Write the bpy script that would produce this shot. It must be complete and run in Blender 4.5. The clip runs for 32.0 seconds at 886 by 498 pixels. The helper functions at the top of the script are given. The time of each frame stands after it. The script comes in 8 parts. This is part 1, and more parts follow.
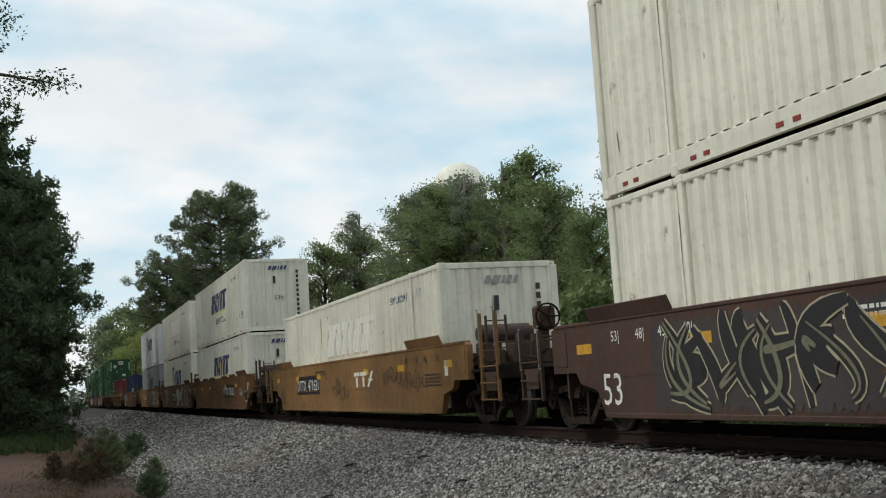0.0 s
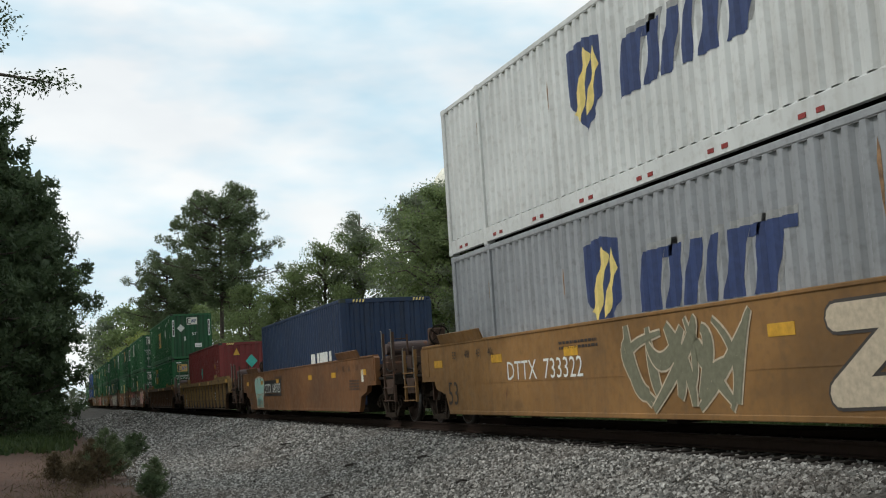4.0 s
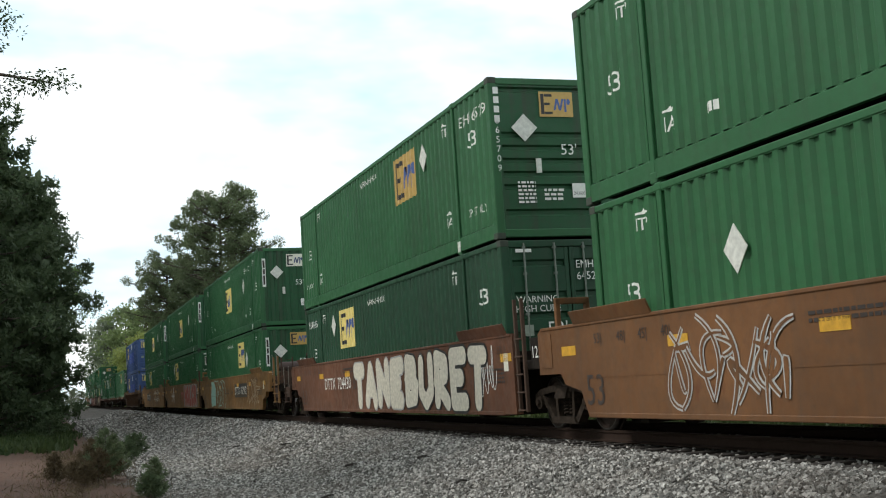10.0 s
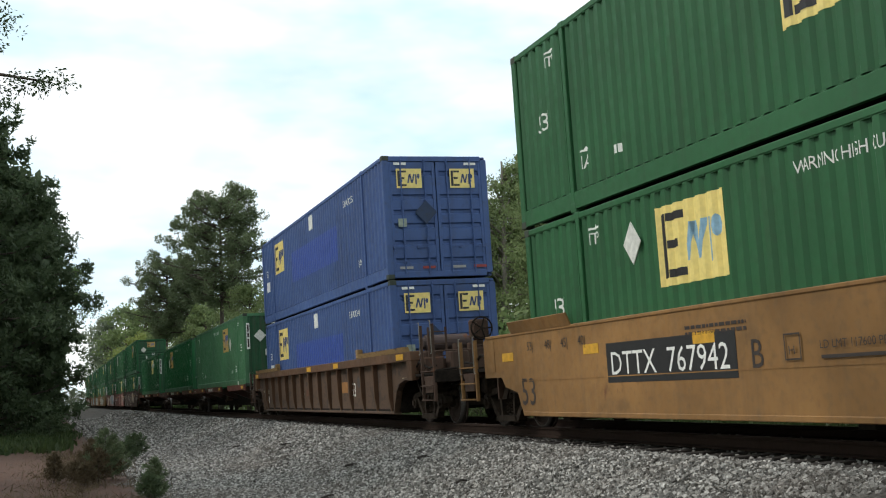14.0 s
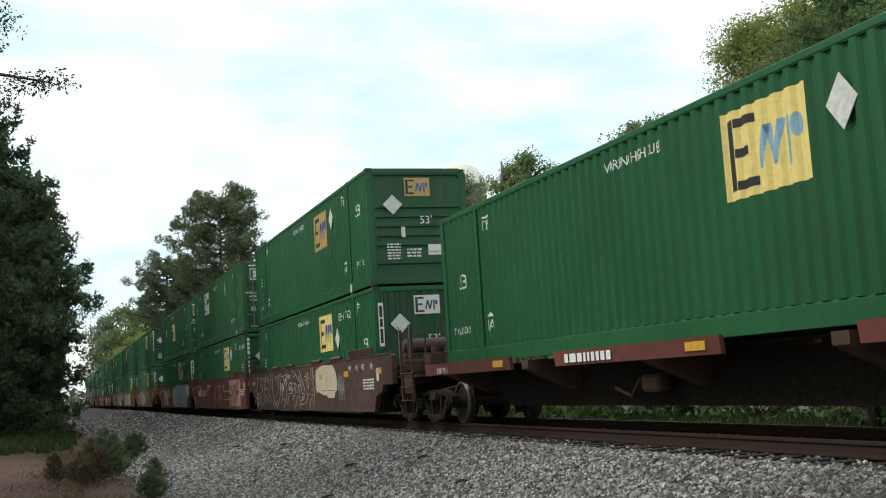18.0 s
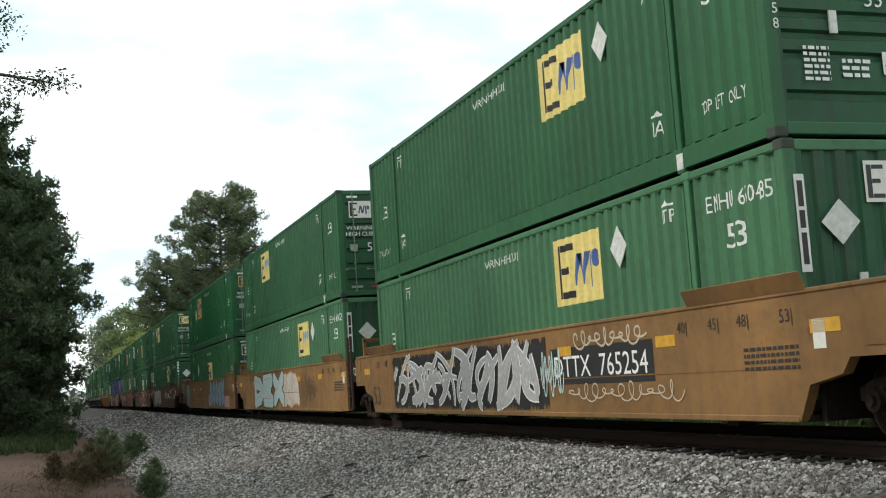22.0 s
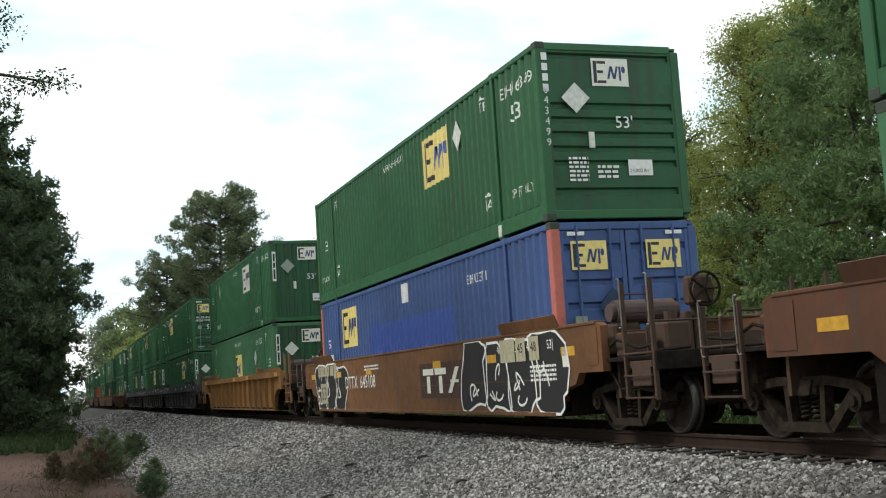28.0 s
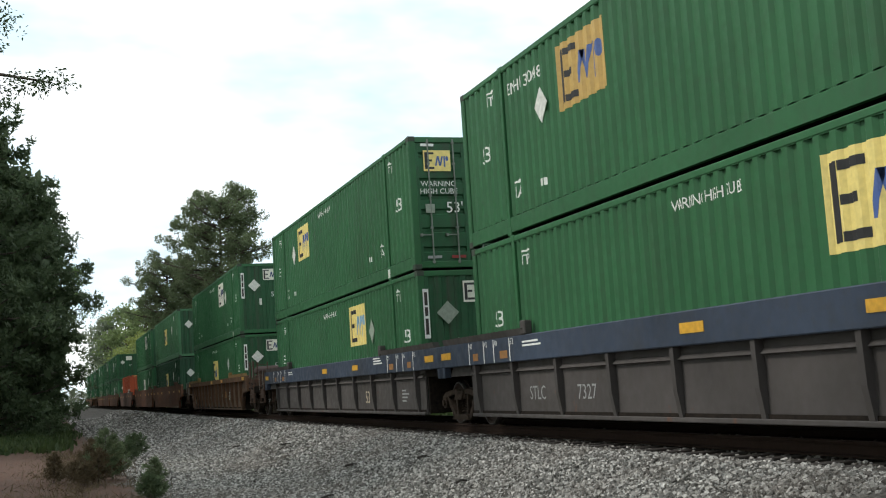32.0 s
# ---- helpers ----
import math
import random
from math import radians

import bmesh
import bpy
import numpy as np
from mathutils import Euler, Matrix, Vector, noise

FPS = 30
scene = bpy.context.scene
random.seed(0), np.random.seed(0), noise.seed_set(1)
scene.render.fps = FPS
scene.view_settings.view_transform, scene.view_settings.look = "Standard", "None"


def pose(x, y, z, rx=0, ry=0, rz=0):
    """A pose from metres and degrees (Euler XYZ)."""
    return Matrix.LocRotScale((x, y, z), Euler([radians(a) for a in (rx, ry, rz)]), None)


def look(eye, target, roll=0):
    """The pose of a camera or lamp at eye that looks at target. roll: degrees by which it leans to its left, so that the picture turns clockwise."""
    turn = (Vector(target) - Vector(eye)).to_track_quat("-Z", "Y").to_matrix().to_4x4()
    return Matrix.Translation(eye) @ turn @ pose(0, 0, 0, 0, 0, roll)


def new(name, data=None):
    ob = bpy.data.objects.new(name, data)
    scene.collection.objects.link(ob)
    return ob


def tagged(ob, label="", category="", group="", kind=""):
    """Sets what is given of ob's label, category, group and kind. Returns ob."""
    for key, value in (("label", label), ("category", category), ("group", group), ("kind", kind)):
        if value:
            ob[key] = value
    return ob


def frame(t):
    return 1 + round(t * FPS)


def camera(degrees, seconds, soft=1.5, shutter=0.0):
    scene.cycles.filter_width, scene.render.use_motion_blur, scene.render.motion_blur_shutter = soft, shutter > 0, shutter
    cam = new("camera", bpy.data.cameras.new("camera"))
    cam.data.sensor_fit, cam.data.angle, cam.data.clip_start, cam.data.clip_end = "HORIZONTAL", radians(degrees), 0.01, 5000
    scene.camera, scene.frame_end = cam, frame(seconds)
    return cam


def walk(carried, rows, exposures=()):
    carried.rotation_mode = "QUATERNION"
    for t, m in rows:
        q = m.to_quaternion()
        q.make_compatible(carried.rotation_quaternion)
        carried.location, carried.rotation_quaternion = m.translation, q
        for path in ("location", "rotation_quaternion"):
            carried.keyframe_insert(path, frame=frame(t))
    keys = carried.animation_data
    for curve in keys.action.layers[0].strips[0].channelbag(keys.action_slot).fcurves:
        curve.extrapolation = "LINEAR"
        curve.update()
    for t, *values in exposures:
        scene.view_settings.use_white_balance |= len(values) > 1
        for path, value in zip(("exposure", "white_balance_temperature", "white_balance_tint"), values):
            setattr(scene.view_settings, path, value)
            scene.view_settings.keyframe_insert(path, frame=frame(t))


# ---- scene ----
cam = camera(42.19, 32.0, soft=1.1)
EYE = pose(0.0, 0.0, 0.566, 97.21, 0, -18.928) @ pose(0, 0, 0, 0, 0, -1.5)
walk(cam, [(0.0, EYE), (32.0, EYE)], exposures=[(0, -0.3), (2.5, -0.3), (4, -0.22), (5.5, -0.08), (6.6, -0.04), (7.3, 0.1), (8, 0.17), (13, 0.17), (15, 0.0), (17, -0.02), (19, 0.23), (32, 0.23)])

# ---- world and sun: a bright, broken overcast ----
SUN_ELEV, SUN_TURN = 42.0, 290.0
world = bpy.data.worlds.new("sky")
scene.world = world
world.use_nodes = True
wn, wl = world.node_tree.nodes, world.node_tree.links
wn.clear()
w_out = wn.new("ShaderNodeOutputWorld")
w_bg = wn.new("ShaderNodeBackground")
w_sky = wn.new("ShaderNodeTexSky")
w_sky.sky_type = "NISHITA"
w_sky.sun_disc = False
w_sky.sun_elevation = radians(SUN_ELEV)
w_sky.sun_rotation = radians(SUN_TURN)
w_sky.air_density, w_sky.dust_density = 1.0, 1.5
w_co = wn.new("ShaderNodeTexCoord")
w_map = wn.new("ShaderNodeMapping")
w_map.inputs["Scale"].default_value = (1.0, 1.0, 2.6)
w_map.inputs["Location"].default_value = (0.35, 0.1, 0.2)
w_n1 = wn.new("ShaderNodeTexNoise")
w_n1.inputs["Scale"].default_value, w_n1.inputs["Detail"].default_value, w_n1.inputs["Roughness"].default_value = 3.4, 5.0, 0.5
w_ramp = wn.new("ShaderNodeValToRGB")
w_ramp.color_ramp.elements[0].position, w_ramp.color_ramp.elements[1].position = 0.34, 0.60
w_ramp.color_ramp.elements[0].color, w_ramp.color_ramp.elements[1].color = (0.80, 0.80, 0.80, 1), (1, 1, 1, 1)
w_n2 = wn.new("ShaderNodeTexNoise")
w_n2.inputs["Scale"].default_value, w_n2.inputs["Detail"].default_value = 5.5, 4.0
w_cl = wn.new("ShaderNodeValToRGB")
w_cl.color_ramp.elements[0].position, w_cl.color_ramp.elements[1].position = 0.33, 0.56
w_cl.color_ramp.elements[0].color, w_cl.color_ramp.elements[1].color = (0.60, 0.83, 0.95, 1), (0.97, 1.0, 1.0, 1)
w_gain = wn.new("ShaderNodeMix")
w_gain.data_type, w_gain.blend_type = "RGBA", "MULTIPLY"
w_gain.inputs["Factor"].default_value = 1.0
w_gain.inputs["B"].default_value = (11.5, 11.5, 11.5, 1)
w_mix = wn.new("ShaderNodeMix")
w_mix.data_type = "RGBA"
wl.new(w_co.outputs["Generated"], w_map.inputs["Vector"])
wl.new(w_map.outputs["Vector"], w_n1.inputs["Vector"])
wl.new(w_map.outputs["Vector"], w_n2.inputs["Vector"])
wl.new(w_n1.outputs["Fac"], w_ramp.inputs["Fac"])
wl.new(w_n2.outputs["Fac"], w_cl.inputs["Fac"])
wl.new(w_cl.outputs["Color"], w_gain.inputs["A"])
wl.new(w_ramp.outputs["Color"], w_mix.inputs["Factor"])
wl.new(w_sky.outputs["Color"], w_mix.inputs["A"])
wl.new(w_gain.outputs["Result"], w_mix.inputs["B"])
wl.new(w_mix.outputs["Result"], w_bg.inputs["Color"])
w_bg.inputs["Strength"].default_value = 0.105
wl.new(w_bg.outputs["Background"], w_out.inputs["Surface"])

sun = new("sun", bpy.data.lights.new("sun", "SUN"))
sun.data.energy, sun.data.angle, sun.data.color = 1.8, radians(14), (1.0, 0.97, 0.92)
_el, _az = radians(SUN_ELEV), radians(SUN_TURN)
sun.matrix_world = look((math.sin(_az) * math.cos(_el) * 60, math.cos(_az) * math.cos(_el) * 60, math.sin(_el) * 60), (0, 0, 0))


# ---- materials ----
def nodes_of(name):
    m = bpy.data.materials.new(name)
    m.use_nodes = True
    nt = m.node_tree
    return m, nt, nt.nodes["Principled BSDF"]


def noise_at(nt, scale, detail=4.0, stretch=(1, 1, 1), coord="Object", rough=0.55):
    co = nt.nodes.new("ShaderNodeTexCoord")
    mp = nt.nodes.new("ShaderNodeMapping")
    mp.inputs["Scale"].default_value = stretch
    n = nt.nodes.new("ShaderNodeTexNoise")
    n.inputs["Scale"].default_value, n.inputs["Detail"].default_value, n.inputs["Roughness"].default_value = scale, detail, rough
    nt.links.new(co.outputs[coord], mp.inputs["Vector"])
    nt.links.new(mp.outputs["Vector"], n.inputs["Vector"])
    return n.outputs["Fac"]


def ramp(nt, fac, a, b, lo=0.0, hi=1.0):
    r = nt.nodes.new("ShaderNodeMapRange")
    r.inputs["From Min"].default_value, r.inputs["From Max"].default_value = a, b
    r.inputs["To Min"].default_value, r.inputs["To Max"].default_value = lo, hi
    nt.links.new(fac, r.inputs["Value"])
    return r.outputs["Result"]


def mixed(nt, fac, a, b, mode="MIX"):
    m = nt.nodes.new("ShaderNodeMix")
    m.data_type, m.blend_type = "RGBA", mode
    for sock, v in (("Factor", fac), ("A", a), ("B", b)):
        if isinstance(v, (int, float)):
            m.inputs[sock].default_value = v
        elif isinstance(v, tuple):
            m.inputs[sock].default_value = (*v[:3], 1)
        else:
            nt.links.new(v, m.inputs[sock])
    return m.outputs["Result"]


def bumped(nt, bsdf, fac, strength, dist):
    b = nt.nodes.new("ShaderNodeBump")
    b.inputs["Strength"].default_value, b.inputs["Distance"].default_value = strength, dist
    nt.links.new(fac, b.inputs["Height"])
    nt.links.new(b.outputs["Normal"], bsdf.inputs["Normal"])


def paint(name, rgb, rough=0.5, grime=(0.05, 0.045, 0.035), dirt=0.35, rust=0.0, streak=0.3, metal=0.0, vary=0.12, stains=0.25, drips=0.0):
    """Painted steel: broad fading, vertical run marks, fine grime, patches of rust."""
    m, nt, bs = nodes_of(name)
    c = tuple(rgb)
    info = nt.nodes.new("ShaderNodeObjectInfo")
    broad = ramp(nt, noise_at(nt, 0.55, 3), 0.3, 0.7, 1.0 - vary, 1.0 + vary)
    tone = ramp(nt, info.outputs["Random"], 0, 1, 0.93, 1.06)
    mul = nt.nodes.new("ShaderNodeMath")
    mul.operation = "MULTIPLY"
    nt.links.new(broad, mul.inputs[0])
    nt.links.new(tone, mul.inputs[1])
    grey = nt.nodes.new("ShaderNodeCombineColor")
    for k in ("Red", "Green", "Blue"):
        nt.links.new(mul.outputs[0], grey.inputs[k])
    col = mixed(nt, 1.0, c, grey.outputs["Color"], "MULTIPLY")
    runs = ramp(nt, noise_at(nt, 2.2, 5, (2.0, 2.0, 0.10)), 0.52, 0.78, 0.0, streak)
    col = mixed(nt, runs, col, grime)
    fine = ramp(nt, noise_at(nt, 9.0, 6), 0.5, 0.8, 0.0, dirt)
    col = mixed(nt, fine, col, grime)
    stain = ramp(nt, noise_at(nt, 0.9, 6, (1.0, 0.55, 1.4), rough=0.65), 0.50, 0.72, 0.0, stains)
    col = mixed(nt, stain, col, tuple(x * 0.45 + g * 0.4 for x, g in zip(c, grime)))
    if rust:
        rf = ramp(nt, noise_at(nt, 3.1, 7, (1, 1, 0.6)), 0.68 - 0.16 * rust, 0.76 - 0.12 * rust, 0.0, 0.9)
        col = mixed(nt, rf, col, (0.13, 0.05, 0.022))
    if drips:
        df = ramp(nt, noise_at(nt, 1.0, 3, (9, 9, 0.9)), 0.70, 0.76, 0.0, drips)
        col = mixed(nt, df, col, (0.16, 0.075, 0.035))
    nt.links.new(col, bs.inputs["Base Color"])
    nt.links.new(ramp(nt, noise_at(nt, 6.0, 4), 0.3, 0.7, max(0.05, rough - 0.1), min(1, rough + 0.15)), bs.inputs["Roughness"])
    bs.inputs["Metallic"].default_value = metal
    bs.inputs["Specular IOR Level"].default_value = 0.3
    bumped(nt, bs, noise_at(nt, 3.0, 4), 0.25, 0.006)
    return m


def worn_paint(name, under, top, cover=0.5):
    """Old paint flaked off to brown steel in patches and scrapes."""
    m, nt, bs = nodes_of(name)
    base = mixed(nt, ramp(nt, noise_at(nt, 5, 6), 0.3, 0.7), tuple(x * 0.6 for x in under), tuple(x * 1.3 for x in under))
    flakes = ramp(nt, noise_at(nt, 1.3, 8, (1, 1, 1.6), rough=0.72), 0.54 - 0.2 * (cover - 0.5), 0.60 - 0.2 * (cover - 0.5), 0, 1)
    scrape = ramp(nt, noise_at(nt, 14, 5, (1, 0.25, 1)), 0.55, 0.7, 0, 0.7)
    col = mixed(nt, flakes, tuple(top), base)
    col = mixed(nt, scrape, col, tuple(x * 0.7 for x in under))
    nt.links.new(col, bs.inputs["Base Color"])
    bs.inputs["Roughness"].default_value = 0.75
    bumped(nt, bs, noise_at(nt, 8.0, 5), 0.3, 0.006)
    return m


def plain(name, rgb, rough=0.6, metal=0.0, vary=0.18, scale=12.0, gloss=0.5):
    m, nt, bs = nodes_of(name)
    f = ramp(nt, noise_at(nt, scale, 4), 0.3, 0.7, 0, 1)
    lo, hi = tuple(x * (1 - vary) for x in rgb), tuple(min(1, x * (1 + vary)) for x in rgb)
    nt.links.new(mixed(nt, f, lo, hi), bs.inputs["Base Color"])
    bs.inputs["Roughness"].default_value, bs.inputs["Metallic"].default_value = rough, metal
    bs.inputs["Specular IOR Level"].default_value = gloss
    return m


GREEN = paint("green_paint", (0.0275, 0.113, 0.043), 0.48, streak=0.22, dirt=0.2)
# Grime streaks on a darker base that holds the ends' shade.
GREEN_END = paint("grimy_shaded_green_paint", (0.0215, 0.090, 0.038), 0.55, streak=0.75, dirt=0.4, stains=0.6, vary=0.2)
GREEN_DARK = paint("dark_green_paint", (0.016, 0.062, 0.030), 0.5, streak=0.3)
GREEN_FADED = paint("faded_green_paint", (0.062, 0.172, 0.080), 0.55, streak=0.25)
GREEN_BRIGHT = paint("bright_green_paint", (0.013, 0.102, 0.033), 0.40, streak=0.15, dirt=0.15)
BLUE = paint("blue_paint", (0.056, 0.102, 0.25), 0.5, streak=0.25)
NAVY = paint("navy_paint", (0.022, 0.040, 0.085), 0.5)
MAROON = paint("maroon_paint", (0.195, 0.036, 0.033), 0.5, streak=0.25)
ORANGE_BOX = paint("orange_paint", (0.42, 0.08, 0.03), 0.5)
WHITE = paint("white_paint", (0.78, 0.755, 0.635), 0.5, grime=(0.26, 0.20, 0.13), streak=0.35, dirt=0.22, rust=0.12, stains=0.25, drips=0.8)
WHITE_COOL = paint("cool_white_paint", (0.62, 0.63, 0.61), 0.5, grime=(0.25, 0.22, 0.18), streak=0.3)
GREY_BOX = paint("grey_paint", (0.30, 0.31, 0.32), 0.5)
PINK = paint("faded_red_paint", (0.55, 0.16, 0.12), 0.5)
RUST_BROWN = paint("brown_car_paint", (0.115, 0.047, 0.024), 0.65, rust=0.5, streak=0.45, vary=0.28, stains=0.75)
ORANGE_BROWN = paint("weathered_orange_paint", (0.158, 0.070, 0.026), 0.62, rust=0.35, streak=0.4, vary=0.28, stains=0.75)
TAN_ORANGE = paint("tan_orange_paint", (0.238, 0.124, 0.042), 0.6, rust=0.1, streak=0.3, vary=0.28, stains=0.75)
OXIDE = paint("oxide_red_paint", (0.130, 0.040, 0.028), 0.6, rust=0.15, streak=0.3, vary=0.28, stains=0.75)
DARK_BROWN = paint("dark_brown_paint", (0.075, 0.038, 0.028), 0.65, rust=0.3, streak=0.35, vary=0.28, stains=0.75)
GREY_BROWN = paint("dusty_grey_paint", (0.063, 0.055, 0.051), 0.7, rust=0.15, streak=0.4, vary=0.28, stains=0.75)
DULL_BLUE = paint("dull_blue_paint", (0.035, 0.048, 0.073), 0.6, streak=0.3, vary=0.28, stains=0.75)
RIB_BROWN = paint("dusty_brown_paint", (0.104, 0.053, 0.027), 0.7, rust=0.35, streak=0.4, vary=0.28, stains=0.75)
RIB_ORANGE = paint("faded_orange_paint", (0.320, 0.152, 0.048), 0.65, rust=0.2, streak=0.35, vary=0.28, stains=0.75)
RIB_CHORD = worn_paint("flaking_yellow_paint", (0.105, 0.058, 0.034), (0.25, 0.150, 0.052), 0.45)
RIB_PANEL = worn_paint("flaking_brown_paint", (0.048, 0.027, 0.016), (0.080, 0.043, 0.022), 0.6)
BLACK_STEEL = plain("grimy_or_shaded_steel", (0.015, 0.011, 0.008), 0.9, gloss=0.15, vary=0.5)
TRUCK_STEEL = plain("dusty_truck_steel", (0.028, 0.020, 0.014), 0.92, gloss=0.15, vary=0.5)
WHEEL_STEEL = plain("brown_wheel_steel", (0.034, 0.022, 0.016), 0.8, 0.1, gloss=0.25, vary=0.4)
RUSTY = paint("rusty_end_steel", (0.070, 0.040, 0.027), 0.85, rust=0.4, streak=0.4)
TANK_GREY = paint("dusty_tank_paint", (0.085, 0.060, 0.055), 0.8, rust=0.3, streak=0.3)
TREAD = plain("polished_tread_steel", (0.12, 0.11, 0.10), 0.4, 0.7)
GALV = plain("pale_galvanised_steel", (0.22, 0.20, 0.17), 0.5, 0.3)
ROD = plain("dull_rod_steel", (0.17, 0.19, 0.16), 0.5, 0.2)
CASTING = plain("rusty_casting_steel", (0.035, 0.045, 0.030), 0.75)
YELLOW = plain("yellow_reflector", (0.58, 0.31, 0.03), 0.45)
LOGO_YELLOW = plain("pale_yellow_paint", (0.78, 0.62, 0.20), 0.5, vary=0.1)
LOGO_ORANGE = plain("amber_paint", (0.50, 0.32, 0.09), 0.5, vary=0.1)
LOGO_WHITE = plain("white_decal", (0.72, 0.70, 0.60), 0.5, vary=0.08)
LOGO_BLUE = plain("blue_decal", (0.06, 0.11, 0.30), 0.5)
LOGO_CYAN = plain("faded_blue_decal", (0.22, 0.38, 0.50), 0.5)
BLACK = plain("black_decal", (0.018, 0.017, 0.017), 0.5)
MARK_WHITE = plain("white_lettering", (0.75, 0.75, 0.70), 0.5, vary=0.1)
DARK_MARK = plain("dark_lettering", (0.035, 0.025, 0.02), 0.6)
PLACARD = plain("scuffed_placard", (0.62, 0.62, 0.56), 0.5)
PLACARD_GREY = plain("grey_placard", (0.26, 0.30, 0.24), 0.5)
CYAN = plain("teal_sticker", (0.05, 0.42, 0.34), 0.5)
RED = plain("red_tape", (0.26, 0.03, 0.025), 0.5)
NAVY_MARK = plain("navy_decal", (0.03, 0.05, 0.14), 0.5)
GREY_MARK = plain("grey_spray_paint", (0.30, 0.30, 0.29), 0.6)
SILVER = plain("silver_spray_paint", (0.42, 0.41, 0.39), 0.45)
CREAM = plain("cream_spray_paint", (0.52, 0.43, 0.31), 0.6)
GHOST_WHITE = plain("ghosted_white_paint", (0.84, 0.82, 0.74), 0.5, vary=0.08)
GHOST_TAN = plain("faded_tan_paint", (0.60, 0.53, 0.38), 0.55, vary=0.2)
RUN_RUST = plain("rust_run", (0.26, 0.15, 0.075), 0.8, vary=0.5, scale=9.0)
STRAW = plain("straw_spray_paint", (0.40, 0.36, 0.24), 0.6)
OLIVE = plain("olive_spray_paint", (0.16, 0.155, 0.10), 0.6)
CREAM_PALE = plain("pale_cream_spray_paint", (0.56, 0.52, 0.42), 0.6)
MINT_PALE = plain("pale_mint_spray_paint", (0.42, 0.52, 0.48), 0.55)
TEAL = plain("teal_spray_paint", (0.12, 0.30, 0.34), 0.5)
STEEL_BLUE = plain("grey_blue_spray_paint", (0.20, 0.28, 0.34), 0.5)
MINT = plain("mint_spray_paint", (0.36, 0.58, 0.50), 0.5)
SALMON = plain("salmon_spray_paint", (0.42, 0.10, 0.075), 0.55)
PINKISH = plain("pink_spray_paint", (0.55, 0.28, 0.25), 0.5)
REDDISH = plain("red_spray_paint", (0.36, 0.05, 0.045), 0.5)
BLOCKOUT = plain("overpainted_blue", (0.035, 0.075, 0.30), 0.45)
RAIL_RUST = plain("rusty_rail_steel", (0.034, 0.020, 0.014), 0.9, gloss=0.2)
RAIL_HEAD = plain("worn_rail_head", (0.10, 0.065, 0.05), 0.5, 0.6)


def tie_wood():
    m, nt, bs = nodes_of("weathered_tie_wood")
    g = noise_at(nt, 6, 6, (0.6, 8, 8))
    nt.links.new(mixed(nt, ramp(nt, g, 0.3, 0.7), (0.014, 0.011, 0.009), (0.050, 0.040, 0.032)), bs.inputs["Base Color"])
    bs.inputs["Roughness"].default_value = 0.9
    bumped(nt, bs, g, 0.6, 0.01)
    return m


def stone_mat():
    m, nt, bs = nodes_of("crushed_granite")
    geo = nt.nodes.new("ShaderNodeNewGeometry")
    r = geo.outputs["Random Per Island"]
    r2 = nt.nodes.new("ShaderNodeMath")
    r2.operation = "POWER"
    nt.links.new(r, r2.inputs[0])
    r2.inputs[1].default_value = 1.75
    a = mixed(nt, r2.outputs[0], (0.040, 0.037, 0.032), (0.57, 0.545, 0.50))
    col = mixed(nt, ramp(nt, noise_at(nt, 40, 3), 0.35, 0.75, 0, 0.5), a, (0.19, 0.177, 0.155))
    nt.links.new(mixed(nt, ramp(nt, noise_at(nt, 0.5, 3), 0.45, 0.75, 0, 0.4), col, (0.16, 0.125, 0.10)), bs.inputs["Base Color"])
    bs.inputs["Roughness"].default_value = 0.85
    return m


def ground_mat():
    """Gravel bed along the track, red dirt beyond its toe, then grass and leaf litter."""
    m, nt, bs = nodes_of("railside_ground")
    co = nt.nodes.new("ShaderNodeTexCoord")
    sep = nt.nodes.new("ShaderNodeSeparateXYZ")
    nt.links.new(co.outputs["Object"], sep.inputs[0])
    wob = nt.nodes.new("ShaderNodeMath")
    wob.operation = "MULTIPLY_ADD"
    nt.links.new(noise_at(nt, 0.7, 5), wob.inputs[0])
    wob.inputs[1].default_value = 2.4
    nt.links.new(sep.outputs["X"], wob.inputs[2])
    vor = nt.nodes.new("ShaderNodeTexVoronoi")
    vor.inputs["Scale"].default_value = 17
    nt.links.new(co.outputs["Object"], vor.inputs["Vector"])
    grav = mixed(nt, vor.outputs["Color"], (0.034, 0.030, 0.026), (0.125, 0.115, 0.10))
    grav = mixed(nt, ramp(nt, noise_at(nt, 1.2, 4), 0.35, 0.7, 0, 0.5), grav, (0.15, 0.125, 0.105))
    dirt = mixed(nt, ramp(nt, noise_at(nt, 5, 8, rough=0.7), 0.35, 0.65), (0.046, 0.023, 0.014), (0.115, 0.050, 0.027))
    dirt = mixed(nt, ramp(nt, noise_at(nt, 22, 6, rough=0.7), 0.5, 0.7, 0, 0.6), dirt, (0.09, 0.07, 0.045))
    grass = mixed(nt, ramp(nt, noise_at(nt, 3, 6), 0.3, 0.7), (0.030, 0.048, 0.016), (0.070, 0.105, 0.030))
    near = mixed(nt, ramp(nt, wob.outputs[0], 2.6, 3.3), dirt, grav)
    near = mixed(nt, ramp(nt, wob.outputs[0], -1.4, -2.6), near, grass)
    far = ramp(nt, wob.outputs[0], 12.6, 13.4)
    nt.links.new(mixed(nt, far, near, grass), bs.inputs["Base Color"])
    bs.inputs["Roughness"].default_value = 0.95
    bumped(nt, bs, vor.outputs["Distance"], 0.7, 0.03)
    return m


